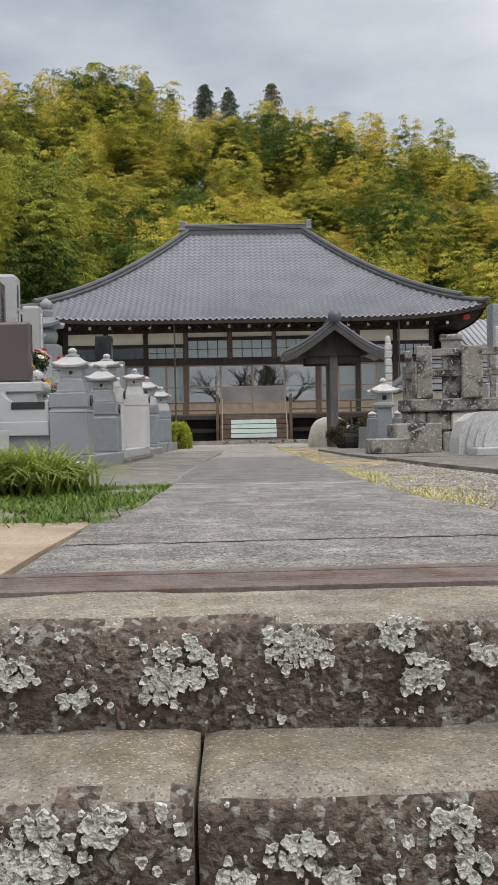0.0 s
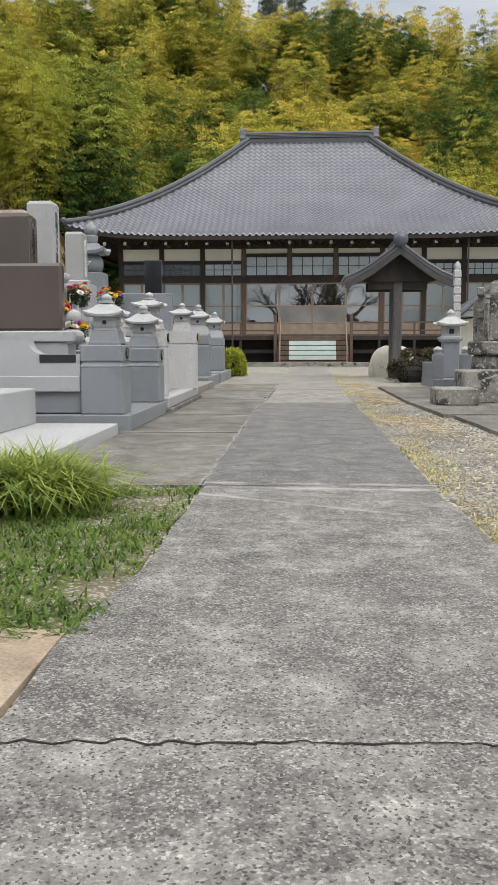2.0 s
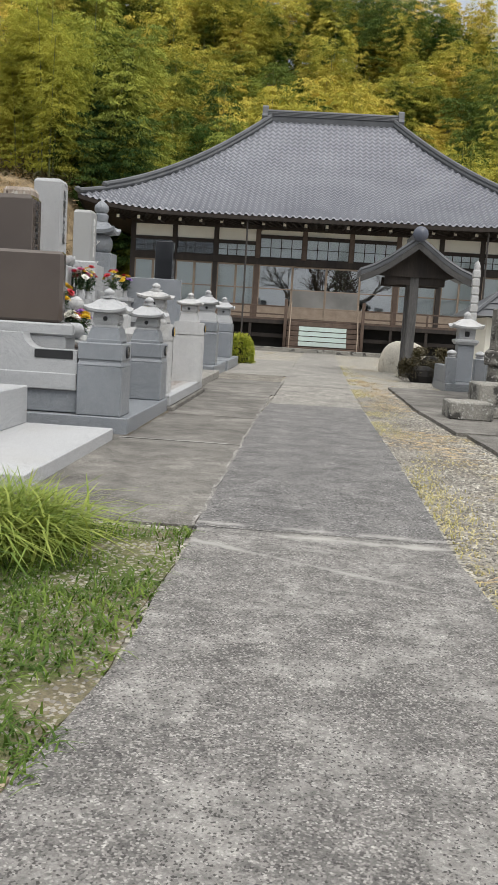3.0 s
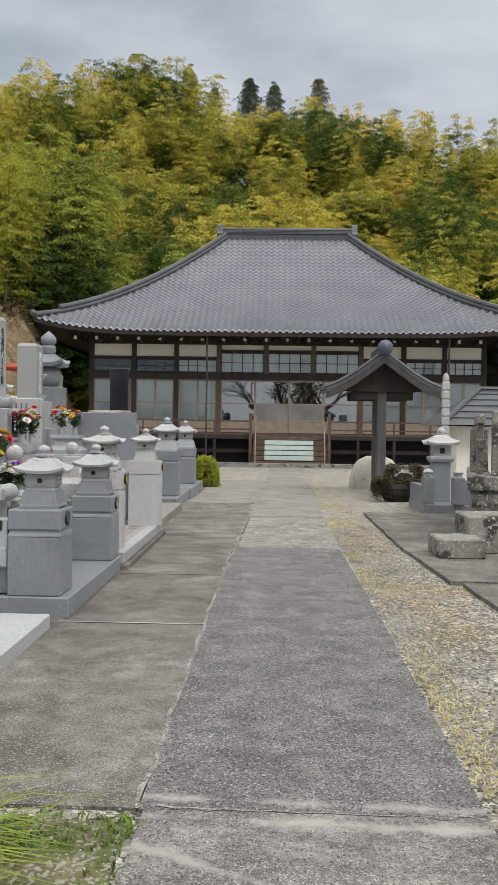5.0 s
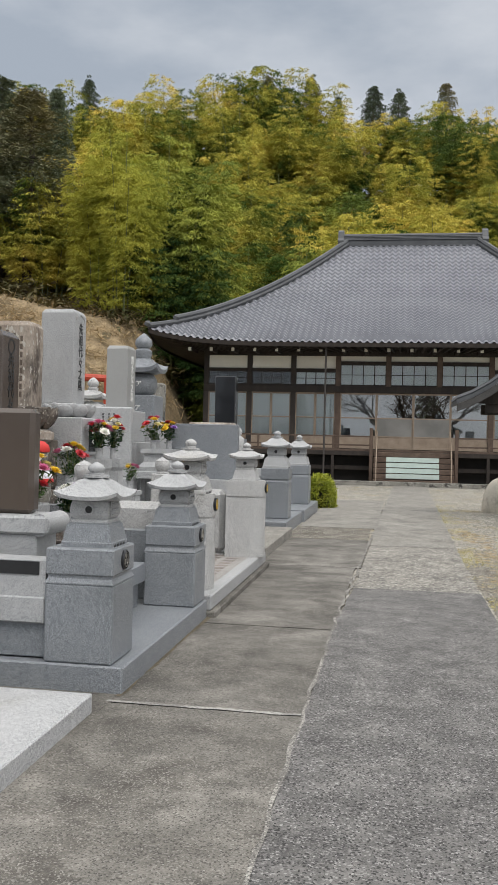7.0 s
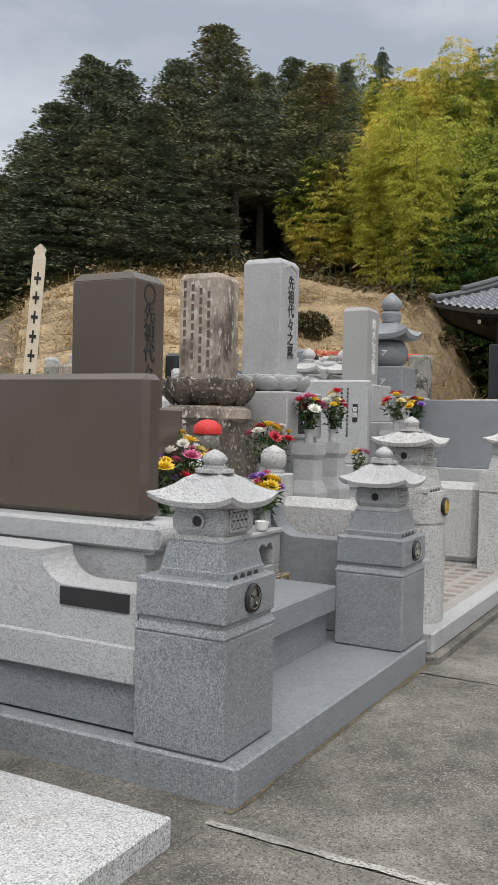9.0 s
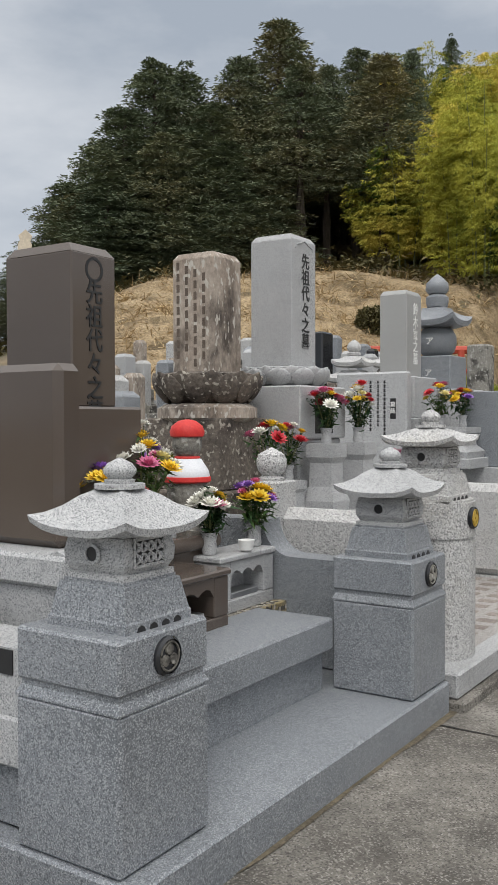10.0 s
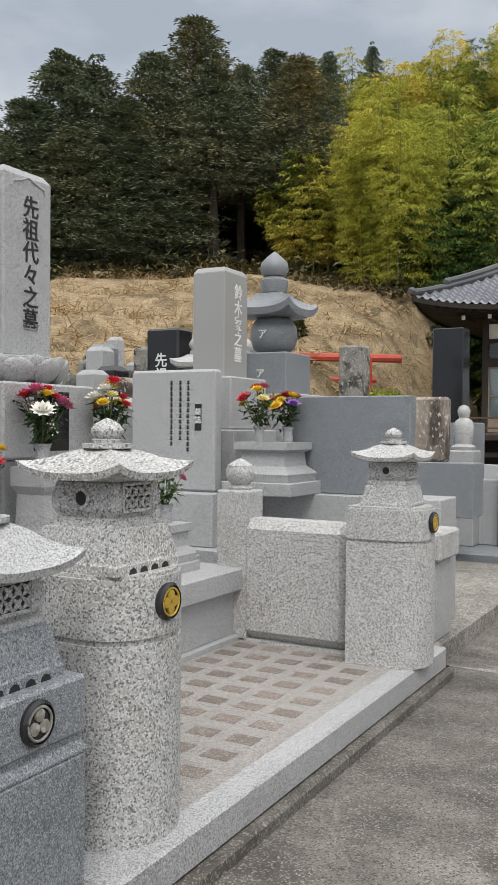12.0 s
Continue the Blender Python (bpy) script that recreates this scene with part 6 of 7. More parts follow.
bouquet((-2.98, 16.32, 2.58), "yrypyvry", "yellow and red flowers in a glass vase", 10, 0.30, 0.15)
bouquet((-3.05, 14.8, 2.10), "pcyp", "small bunch with pink and yellow blooms", 11, 0.26, 0.10)
# stone stands under the vases
for i, (x, y, z0, z1, w) in enumerate(((-3.24, 13.46, 1.79, 2.22, 0.10), (-3.1, 12.95, 1.79, 2.22, 0.10), (-3.07, 13.72, 1.79, 2.48, 0.11), (-3.1, 14.30, 1.79, 2.48, 0.11), (-3.05, 14.8, 1.79, 2.10, 0.12), (-3.07, 16.26, 2.19, 2.58, 0.22))):
    st = thing("vase_stand", (x, y, z0), "stepped granite stand for a grave vase", "stand", "vase stands")
    h = z1 - z0
    part("base", Shape().box(-w * 1.3, w * 1.3, -w * 1.3, w * 1.3, 0, h * 0.25, 0.006), GRAN, st)
    part("body", Shape().square([(w * 1.1, h * 0.25), (w * 1.15, h * 0.4), (w * 0.85, h * 0.55), (w * 0.8, h * 0.8), (w, h * 0.86), (w, h)]), GRAN, st)
cup = thing("offering_cup", (-2.52, 11.83, FA + 0.30), "small white porcelain offering cup", "cup")
part("bowl", Shape().lathe([(0.02, 0), (0.035, 0.01), (0.045, 0.06), (0.04, 0.058), (0.03, 0.012)], 14), WHITE, cup, "", True)

# small guardian figure with a red cap and bib: one plain mesh
fig = Shape()
cloth = []
fig.lathe([(0.12, 0.0), (0.14, 0.02), (0.13, 0.07), (0.10, 0.10), (0.11, 0.13), (0.115, 0.3), (0.11, 0.40), (0.075, 0.47), (0.045, 0.485), (0.07, 0.51), (0.085, 0.55), (0.082, 0.61), (0.05, 0.66), (0.005, 0.68)], 18)
n_stone = len(fig.f)
fig.lathe([(0.125, 0.36), (0.13, 0.37), (0.122, 0.41), (0.08, 0.475), (0.06, 0.482)], 18)
n_bib = len(fig.f)
fig.lathe([(0.13, 0.345), (0.136, 0.352), (0.133, 0.375), (0.125, 0.38)], 18)
fig.lathe([(0.066, 0.476), (0.074, 0.482), (0.07, 0.492)], 18)
fig.lathe([(0.088, 0.60), (0.096, 0.606), (0.099, 0.63), (0.088, 0.662), (0.05, 0.692), (0.01, 0.70)], 18)
jz = part("guardian_statue", fig, [GREYSTONE, petal_mat("white_cloth", (0.72, 0.74, 0.78), (0.80, 0.81, 0.84)), petal_mat("red_cloth", (0.55, 0.02, 0.02), (0.65, 0.04, 0.03))], None, "", True)
for i, p in enumerate(jz.data.polygons):
    p.material_index = 0 if i < n_stone else 1 if i < n_bib else 2
jz.matrix_basis = pose(-3.02, 11.98, FA + 0.29, 0, 0, 20)
tagged(jz, "small grey stone guardian statue in a red cap and bib", "statue")
jb = thing("carved_pedestal", (-3.02, 11.98, FA), "carved stone base under the small statue", "stone")
part("base", Shape().lathe([(0.16, 0), (0.17, 0.1), (0.13, 0.16), (0.12, 0.18), (0.16, 0.22), (0.17, 0.27), (0.14, 0.29)], 16), GREYSTONE, jb, "", True)

# rows further along the path
for y0, y1, x, hgt, m, lab in ((15.68, 19.6, -1.66, 0.13, CONC, "low concrete grave plinth"), (19.7, 22.3, -1.78, 0.2, GRAN_B, "blue-grey granite grave plinth"), (22.4, 25.6, -1.74, 0.22, GRAN_B, "blue-grey granite grave plinth")):
    t = thing("grave_plinth", (0, 0, 0), lab, "grave", "grave plinths")
    part("plinth", Shape().box(-4.6, x, y0, y1, G - 0.08, G + hgt, 0.01), m, t)
    part("rear_wall", Shape().box(-4.6, -2.75, y0 + 0.1, y1 - 0.1, G + hgt, G + hgt + 0.5, 0.01), GRAN, t)
lp = thing("grave_gatepost", (-1.87, 16.1, G + 0.13), "low granite gatepost with a cap", "gatepost", "grave gateposts")
part("shaft", Shape().box(-0.17, 0.17, -0.18, 0.18, 0, 0.52, 0.01), GRAN, lp)
part("cap_block", Shape().box(-0.21, 0.21, -0.22, 0.22, 0.525, 0.72, 0.02), GRAN_L, lp)
for x, y, z0, w, h1, h2, st in ((-2.08, 20.6, 0.2, 0.5, 0.66, 0.2, GRAN_B), (-2.08, 24.4, 0.22, 0.5, 0.62, 0.2, GRAN_B)):
    gatepost((x, y, G + z0), w, 0.5, h1, h2, st, "blue-grey granite gatepost carrying a stone lantern", None)
    lantern((x, y, G + z0 + h1 + h2 + 0.03), GRAN, "grey granite lantern on a gatepost", 1.25, 0.18)
    part("screen", Shape().box(-4.2, -0.3, 0.0, 0.2, 0, 0.75, 0.01), GRAN, thing("grave_wall", (x, y - 0.1, G + z0), "grey granite wall between graves", "wall", "grave walls"))
bk = thing("gravestone", (-3.12, 21.1, G + 0.7), "polished black gravestone on a granite plinth", "gravestone", "gravestones")
part("stone", Shape().box(-0.19, 0.19, -0.15, 0.15, 0.9, 2.05, 0.01), GRAN_K, bk)
part("plinth", Shape().box(-0.35, 0.35, -0.3, 0.3, 0.0, 0.9, 0.01), GRAN_B, bk)
gs2 = thing("gravestone", (-3.0, 19.2, G + 0.63), "broad brown weathered old gravestone on a granite plinth", "gravestone", "gravestones")
part("stone", Shape().box(-0.4, 0.40, 0, 0.14, 0.55, 1.22, 0.03), OLDSTONE, gs2)
part("plinth", Shape().box(-0.56, 0.7, -0.1, 0.28, 0.0, 0.55, 0.008), GRAN_B, gs2)
ps = thing("statue_stand", (-2.76, 20.4, G + 0.2), "plain granite stand under a small statue", "stand")
part("block", Shape().box(-0.16, 0.16, -0.16, 0.16, 0.0, 1.08, 0.012), GRAN, ps)
sm = part("stone_statue", Shape().lathe([(0.13, 0.0), (0.14, 0.04), (0.09, 0.07), (0.10, 0.12), (0.115, 0.25), (0.10, 0.33), (0.05, 0.37), (0.065, 0.40), (0.075, 0.45), (0.05, 0.50), (0.005, 0.52)], 16), GRAN_L, None, "", True)
sm.matrix_basis = pose(-2.76, 20.4, G + 1.28)
tagged(sm, "small pale stone statue standing on a granite block", "statue")
# older stones in the back rows: each one a thing of its own
g = np.random.default_rng(12)
for i in range(90):
    bear, dist = radians(g.uniform(24, 47)), g.uniform(9.0, 22.0)
    x, y = -dist * math.sin(bear), 9.0 + dist * math.cos(bear)
    if x > -5.0 or x < -13.5:
        continue
    h, w = g.uniform(0.6, 1.15), g.uniform(0.22, 0.34)
    mt = [GRAN, GREYSTONE, GRAN_K, GRAN_B, OLDSTONE, GRAN_L][int(g.integers(0, 6))]
    names = {GRAN: "grey granite gravestone in the back rows", GREYSTONE: "weathered grey gravestone in the back rows", GRAN_K: "black polished gravestone in the back rows", GRAN_B: "blue-grey granite gravestone in the back rows", OLDSTONE: "old brown gravestone in the back rows", GRAN_L: "pale granite gravestone in the back rows"}
    t = thing("gravestone", (x, y, G + 0.13 * max(0.0, dist - 8.0)), names[mt], "gravestone", "gravestones in the back rows", "", g.uniform(-4, 4))
    b = g.uniform(0.35, 0.75)
    part("plinth", Shape().box(-w * 1.5, w * 1.5, -w * 1.5, w * 1.5, -2.4, b * 0.5, 0.012).box(-w * 1.0, w * 1.0, -w, w, b * 0.5, b, 0.012), GRAN if mt in (GRAN_K, GRAN_L) else GREYSTONE, t)
    part("stone", Shape().box(-w / 2, w / 2, -w / 2, w / 2, b, b + h, 0.012).square([(0.49, b + h - 0.004), (0.3, b + h + 0.06)], None, w, w), mt, t)
st = thing("stone_pillar", (-4.7, 21.8, G), "short weathered stone pillar", "pillar")
part("pillar", Shape().box(-0.15, 0.19, -0.17, 0.17, -0.1, 2.66, 0.03), GREYSTONE, st)
blk = thing("gravestone", (-7.5, 21.4, G), "dark gravestone with white characters", "gravestone", "gravestones in the back rows")
part("stone", Shape().box(-0.27, 0.3, -0.2, 0.2, 0.8, 2.97, 0.03), GRAN_K, blk)
part("plinth", Shape().box(-0.6, 0.6, -0.4, 0.4, -0.1, 0.8, 0.01), GRAN, blk)
letters(column("先祖代々之墓"), 0.22, WHITE_INK, blk, south(0.0, -0.203, 1.95), label="white carved characters")
for px, py, s in ((-5.6, 19.2, 1.0), (-5.2, 19.6, 1.05)):
    p2 = thing("stone_pagoda", (px, py, G), "small granite pagoda in the back rows", "pagoda")
    part("plinth", Shape().box(-0.3, 0.3, -0.3, 0.3, -0.1, 1.6, 0.01), GRAN, p2)
    part("globe", Shape().lathe([(0.14, 1.6), (0.2, 1.75), (0.2, 1.9), (0.13, 2.0)], 14), GRAN, p2, "", True)
    ks = kasa(0.33, 0.12, 0.06, 0.05, 0.4)
    ks.v = [(x, y, z + 2.0) for x, y, z in ks.v]
    part("pagoda_roof", ks, GRAN_L, p2, "", True)
    kt = kasa(0.24, 0.10, 0.05, 0.05, 0.4)
    kt.v = [(x, y, z + 2.22) for x, y, z in kt.v]
    part("pagoda_roof", kt, GRAN_L, p2, "", True)
    part("jewel", Shape().lathe(bud(2.38, 0.10, 0.22), 12), GRAN_L, p2, "", True)
fr = thing("red_rail", (-13.9, 42.0, 4.0), "red painted wooden rail by the hill path", "railing")
part("top_rail", Shape().tube([(-2.0, -1.4, 1.45), (2.2, 1.8, 1.45)], 0.16, 8), RED, fr, "", True)
part("lower_rail", Shape().tube([(-1.0, -0.6, 0.6), (1.4, 1.2, 0.6)], 0.1, 8), RED, fr, "", True)
for k in (-1.0, 1.2):
    part("rail_post", Shape().tube([(k, k * 0.76, -3.0), (k, k * 0.76, 1.45)], 0.14, 8), RED, fr, "", True)
# wooden memorial boards
for i, (x, y, h, lean) in enumerate(((-5.5, 12.8, 3.0, 4.0), (-5.62, 12.6, 1.75, 1.0), (-5.38, 12.7, 1.75, -1.0), (-5.22, 12.72, 1.72, 0.5), (-5.08, 12.75, 1.7, -0.5))):
    t = thing("memorial_board", (x, y, G), "tall pale wooden memorial board with ink writing", "board", "memorial boards")
    t.matrix_basis = pose(x, y, G, 0, lean, 30)
    part("board", Shape().prism([(-0.055, 0), (0.055, 0), (0.055, h - 0.12), (0.04, h - 0.09), (0.055, h - 0.05), (0.0, h), (-0.055, h - 0.05), (-0.04, h - 0.09), (-0.055, h - 0.12)], -0.008, 0.008, "y"), surf("pale_board_wood", (0.55, 0.47, 0.36), (0.64, 0.56, 0.44), 5, 0.8, 0.1, 60, 0.15), t)
    sh = Shape()
    for k in range(int(h / 0.19)):
        sh.box(-0.03, 0.03, -0.0115, -0.0085, h - 0.32 - 0.17 * k, h - 0.29 - 0.17 * k, 0).box(-0.008, 0.008, -0.0115, -0.0085, h - 0.36 - 0.17 * k, h - 0.25 - 0.17 * k, 0)
    part("ink_writing", sh, INK_SHADE, t, "column of ink strokes")


# ---- woods on the hill ----
rng = np.random.default_rng(7)


def bamboo_plume(h, r, material, n_leaf, seed, domes=8, size=0.27, slim=1.0):
    """A clump of bamboo: each culm ends in a nodding plume of tufts, widest below its middle, dark inside and under it."""
    g = np.random.default_rng(seed)
    culms, pts, dirs = [], [], []
    per = 30
    for c in range(domes):
        a = 2 * np.pi * c / max(1, domes - 1) + g.uniform(-0.4, 0.4)
        off = np.array([np.cos(a), np.sin(a), 0]) * r * (g.uniform(0.40, 0.85) if c else 0.0)
        top = h * (1.0 if c == 0 else g.uniform(0.45, 0.98))
        rad, deep = r * g.uniform(0.32, 0.46) * slim, min(top * 0.86, h * g.uniform(0.40, 0.56))
        nod = np.array([np.cos(a), np.sin(a), 0]) * rad * g.uniform(0.2, 0.6)
        line = [off * (0.35 + 0.65 * s ** 2) + np.array([0, 0, top * s]) for s in np.linspace(0, 0.97, 8)]
        if c < 5:
            culms.append(mesh_of("culm", Shape().tube([tuple(p) for p in line], [0.065 * (1 - 0.8 * k / 7) for k in range(8)], 5), CULM))
        tiers = 9
        for k in range(n_leaf // (domes * per)):
            f = g.uniform(0, 1) ** 0.75                      # 0 at the tip, 1 at the skirt
            f = (0.78 * f + 0.22 * (np.floor(f * tiers) + g.uniform(0.25, 0.75)) / tiers)
            ang = g.uniform(0, 2 * np.pi)
            prof = math.sqrt(1 - (1 - min(1.0, 0.06 + f * 1.9)) ** 2) * (1.0 if f < 0.6 else 1.0 - 0.9 * (f - 0.6))
            lobe = 1 + 0.16 * math.sin(3 * ang + 7 * f + c) + 0.10 * math.sin(5 * ang - 11 * f + 2 * c)
            rr = rad * prof * lobe * g.uniform(0.78, 1.05)
            u = np.array([math.cos(ang), math.sin(ang), 0.0])
            p = off * (0.35 + 0.65 * (1 - 0.5 * f) ** 2) + u * rr + nod * (1 - f) ** 2 + np.array([0, 0, top - deep * f - 0.16 * rr])
            along = g.uniform(-0.42, 0.34, per)
            side = g.normal(0, 0.17, per)
            w = np.array([-u[1], u[0], 0.0])
            q = p + along[:, None] * u + side[:, None] * w + np.array([0, 0, 1.0]) * (g.normal(0, 0.05, per) - 0.55 * np.maximum(along, -0.1) ** 2 - 0.5 * side ** 2 - 0.12 * along)[:, None]
            pts.append(q)
            dirs.append(np.array([0, 0, -0.62]) + u * 0.75 + w * (side * 2.2)[:, None])
    v, f = spray_leaves(np.concatenate(pts), np.concatenate(dirs), size, g, 0.30, 0.42)
    return leaf_mesh("crown", v, f, material), culms


def cedar_tree(h, r, seed, n_leaf=34000, bare=0.14):
    """A cedar: straight trunk, whorls of drooping boughs that end in rounded tufts, a pointed uneven crown."""
    g = np.random.default_rng(seed)
    trunk = Shape().tube([(0, 0, -1.5), (0.1, 0, h * 0.3), (0.05, 0.1, h * 0.7), (0, 0, h * 0.98)], [0.30, 0.25, 0.15, 0.03], 7)
    pts, dirs = [], []
    nb = 150
    for b in range(nb):
        s = bare + (0.985 - bare) * ((b + g.random()) / nb) ** 0.92
        ang = 2.4 * b + g.uniform(-0.5, 0.5)
        reach = r * (1.01 - s) ** 0.66 * g.uniform(0.60, 1.10) * (0.6 + 0.4 * smooth01(bare, bare + 0.14, s))
        root = np.array([0, 0, h * s + 0.3])
        u = np.array([np.cos(ang), np.sin(ang), 0.0])
        tip = u * reach + np.array([0, 0, h * s - 0.22 * reach + g.normal(0, 0.2)])
        if b % 3 == 0:
            trunk.tube([tuple(root), tuple(root + (tip - root) * 0.8)], [0.05, 0.015], 4)
        m = int(n_leaf / nb * (0.45 + 0.95 * min(1.0, reach / r * 1.3)))
        lumps = 3 + int(4 * min(1.0, reach / r * 1.3))
        k = g.integers(0, lumps, m)
        along = 0.35 + 0.62 * (np.arange(lumps) + 0.5) / lumps
        mid = root + (tip - root) * along[:, None] + g.normal(0, 0.16 * reach, lumps)[:, None] * np.array([-u[1], u[0], 0.0])
        size = (0.26 + 0.30 * min(1.0, reach / r * 1.2)) * g.uniform(0.75, 1.2, lumps)
        q = g.normal(0, 1, (m, 3))
        q[:, 2] = np.abs(q[:, 2]) * 0.9 - 0.25
        q /= np.linalg.norm(q, axis=1)[:, None]
        pts.append(mid[k] + q * size[k][:, None] * (g.uniform(0.5, 1.0, m) ** 0.5)[:, None] * np.array([1, 1, 0.7]))
        dirs.append(q * 0.9 + u * 0.35 + np.array([0, 0, -0.25]))
    v, f = spray_leaves(np.concatenate(pts), np.concatenate(dirs), 0.17, g, 0.5, 0.3)
    return leaf_mesh("crown", v, f, CEDAR), [mesh_of("trunk", trunk, BARK)]


def plant(name, model, loc, s, rz, label, category, group, stem="trunk"):
    t = thing(name, loc, label, category, group, "", rz)
    t.scale = s if isinstance(s, tuple) else (s, s, s)
    crown, stems = model
    for nm, me in [("crown", crown)] + [(stem, m) for m in stems]:
        o = new(nm, me)
        o.parent = t
    return t


plumes = [bamboo_plume(11, 3.6, BAMBOO, 38000, 11, 8, 0.23), bamboo_plume(10, 3.8, BAMBOO, 38000, 12, 9, 0.23), bamboo_plume(12, 3.4, BAMBOO, 38000, 13, 8, 0.23)]
greens = [bamboo_plume(12, 3.4, BAMBOO_G, 38000, 21, 8, 0.24), bamboo_plume(11, 3.6, BAMBOO_G, 38000, 22, 8, 0.24)]
yellow = [bamboo_plume(12, 3.0, BAMBOO_Y, 44000, 31, 11, 0.2)]
wispy = [bamboo_plume(13, 2.0, BAMBOO, 8000, 35, 3, 0.2, 0.55)]
cedars = [cedar_tree(17, 4.6, 41), cedar_tree(19, 5.0, 42), cedar_tree(15, 4.4, 43)]
bare_cedars = [cedar_tree(17, 4.4, 51, 24000, 0.38), cedar_tree(19, 4.6, 52, 24000, 0.42), cedar_tree(15, 4.2, 53, 24000, 0.40)]
BX, BY = 0.0, 5.0  # the bearings below are taken from here, in degrees west of north


def at_bearing(bearing, dist):
    x, y = BX - dist * math.sin(radians(bearing)), BY + dist * math.cos(radians(bearing))
    return x, y, ground_z(x, y)


k = 0
for j, dist in enumerate((55, 58.5, 62, 66, 70.5, 75.5, 81, 87)):
    step = math.degrees(4.3 / dist)
    for a in np.arange(-17.5, 24.2, step):
        b, d = a + rng.uniform(-0.35, 0.35) * step + 0.5 * step * (j % 2), dist + rng.uniform(-1.4, 1.4)
        x, y, z = at_bearing(b, d)
        if b > 24.5 or (x > -13 and y < 58.5) or (b > 16 and dist < 56):
            continue
        gold = noise.noise(Vector((x * 0.09, y * 0.09, 4)))
        src = greens if (rng.random() < (0.45 if dist < 63 else 0.12)) else plumes
        s = rng.uniform(0.8, 1.15) * (1.0 + 0.13 * smooth01(4, 9, b) * (1 - smooth01(15, 19, b)) * smooth01(68, 80, dist))
        plant("bamboo", src[k % len(src)], (x, y, z - 0.4), (s * 1.05, s * 1.05, s * rng.uniform(0.85, 1.1)), rng.uniform(0, 360), "feathery yellow-green bamboo clump on the hill" if src is plumes else "dark green bamboo clump on the hill", "bamboo", "bamboo on the hill", "culm")
        k += 1
for b, d, s in ((17.6, 52, 0.95), (19.2, 54, 0.8)):
    x, y, z = at_bearing(b, d)
    plant("bamboo", yellow[0], (x, y, z - 0.3), s, 30 * b, "bright yellow bamboo clump at the edge of the wood", "bamboo", "bamboo on the hill", "culm")
for b, d, s in ((13.6, 53.5, 1.1), (11.4, 55.5, 1.1)):
    x, y, z = at_bearing(b, d)
    plant("bamboo", greens[0], (x, y, z - 0.3), s, 30 * b, "dark green layered bamboo beside the hall", "bamboo", "bamboo on the hill", "culm")
# cedars: the dark wood to the west, and single tops on the skyline
tall = [(44.6, 14.2, 0.72), (42.9, 18.2, 0.8), (41.0, 21.0, 0.86), (39.3, 23.4, 0.9), (37.6, 26.4, 0.92), (35.9, 26.0, 0.95), (34.0, 23.6, 0.9), (32.4, 26.6, 0.85), (29.9, 29.1, 1.05), (28.5, 26.2, 0.8),
        (27.0, 26.0, 0.62), (25.3, 26.9, 0.8), (23.6, 26.4, 0.8), (22.0, 26.6, 0.45), (46.2, 9.4, 0.6)]
low = [(43.8, 14.0), (41.9, 17.5), (40.2, 19.0), (38.4, 21.0), (36.7, 21.5), (34.9, 20.0), (33.2, 21.0), (31.4, 20.0), (39.2, 15.0), (36.0, 16.0), (42.6, 12.0), (34.2, 14.5)]
behind = [(33.6 - 1.25 * i, 18.5 + 3.0 * ((i * 5) % 4) / 3) for i in range(10)]
cedar_rows = [(b, 71, top, 0.8) for b, top in behind] + [(b, 62 + 3 * ((7 * i) % 3 - 1), top, w) for i, (b, top, w) in enumerate(tall)] + [(b, 57 + 2 * (i % 2), top, 0.8) for i, (b, top) in enumerate(low)]
for i, (b, d, top, w) in enumerate(cedar_rows):
    x, y, z = at_bearing(b, d)
    top = G + 1.6 + (top - G - 1.6) * d / 62.0
    plant("cedar_tree", (bare_cedars if b < 33 else cedars)[i % 3], (x, y, z - 0.4), (1.75 * w, 1.75 * w, max(0.25, (top - z + 0.4) / ((17, 19, 15)[i % 3] * 1.01))), 47 * i, "tall dark green cedar on the hillside", "tree", "cedars on the hill")
for i, (b, d, s, top) in enumerate(((5.8, 93, 0.72, 40.5), (4.1, 94, 0.5, 38.8), (1.8, 93, 0.74, 39.4), (0.2, 93, 0.7, 38.9), (-2.7, 92, 0.66, 39.2), (8.6, 93, 0.6, 40.5), (20.0, 88, 0.6, 37.2))):
    x, y, z = at_bearing(b, d)
    hgt = (17, 19, 15)[i % 3] * s * 1.02
    plant("cedar_tree", cedars[i % 3], (x, y, max(z - 3, top + 0.9 - hgt)), (1.1 * s, 1.1 * s, s), 47 * i, "dark conifer standing out above the bamboo", "tree", "cedars on the hill")
for i, (b, d) in enumerate(((-5.2, 90), (-7.6, 91), (-9.4, 90), (-11.6, 91), (-14.0, 90), (-3.6, 91))):
    x, y, z = at_bearing(b, d)
    plant("bamboo", wispy[0], (x, y, z - 3.5), (1.0, 1.0, 1.1), 50 * i, "thin wispy bamboo tip against the sky", "bamboo", "bamboo on the hill", "culm")
# undergrowth between the trunks and along the bank
scrub = leafy("scrub_leaves", (0.035, 0.035, 0.015), (0.075, 0.07, 0.028), (0.14, 0.11, 0.045), trans=0.1, scale=0.3)
g = np.random.default_rng(77)
pts = []
for i in range(420):
    b, d = g.uniform(9, 52), g.uniform(49.5, 74)
    x, y, z = at_bearing(b, d)
    if x > -12.5:
        continue
    r = g.uniform(0.5, 1.5)
    q = g.normal(0, 1, (60, 3)) * np.array([r, r, r * 0.5]) * 0.5 + np.array([x, y, z + r * 0.35])
    pts.append(q)
v, f = leaves(np.concatenate(pts), 0.42, g, droop=0.1, ratio=0.45)
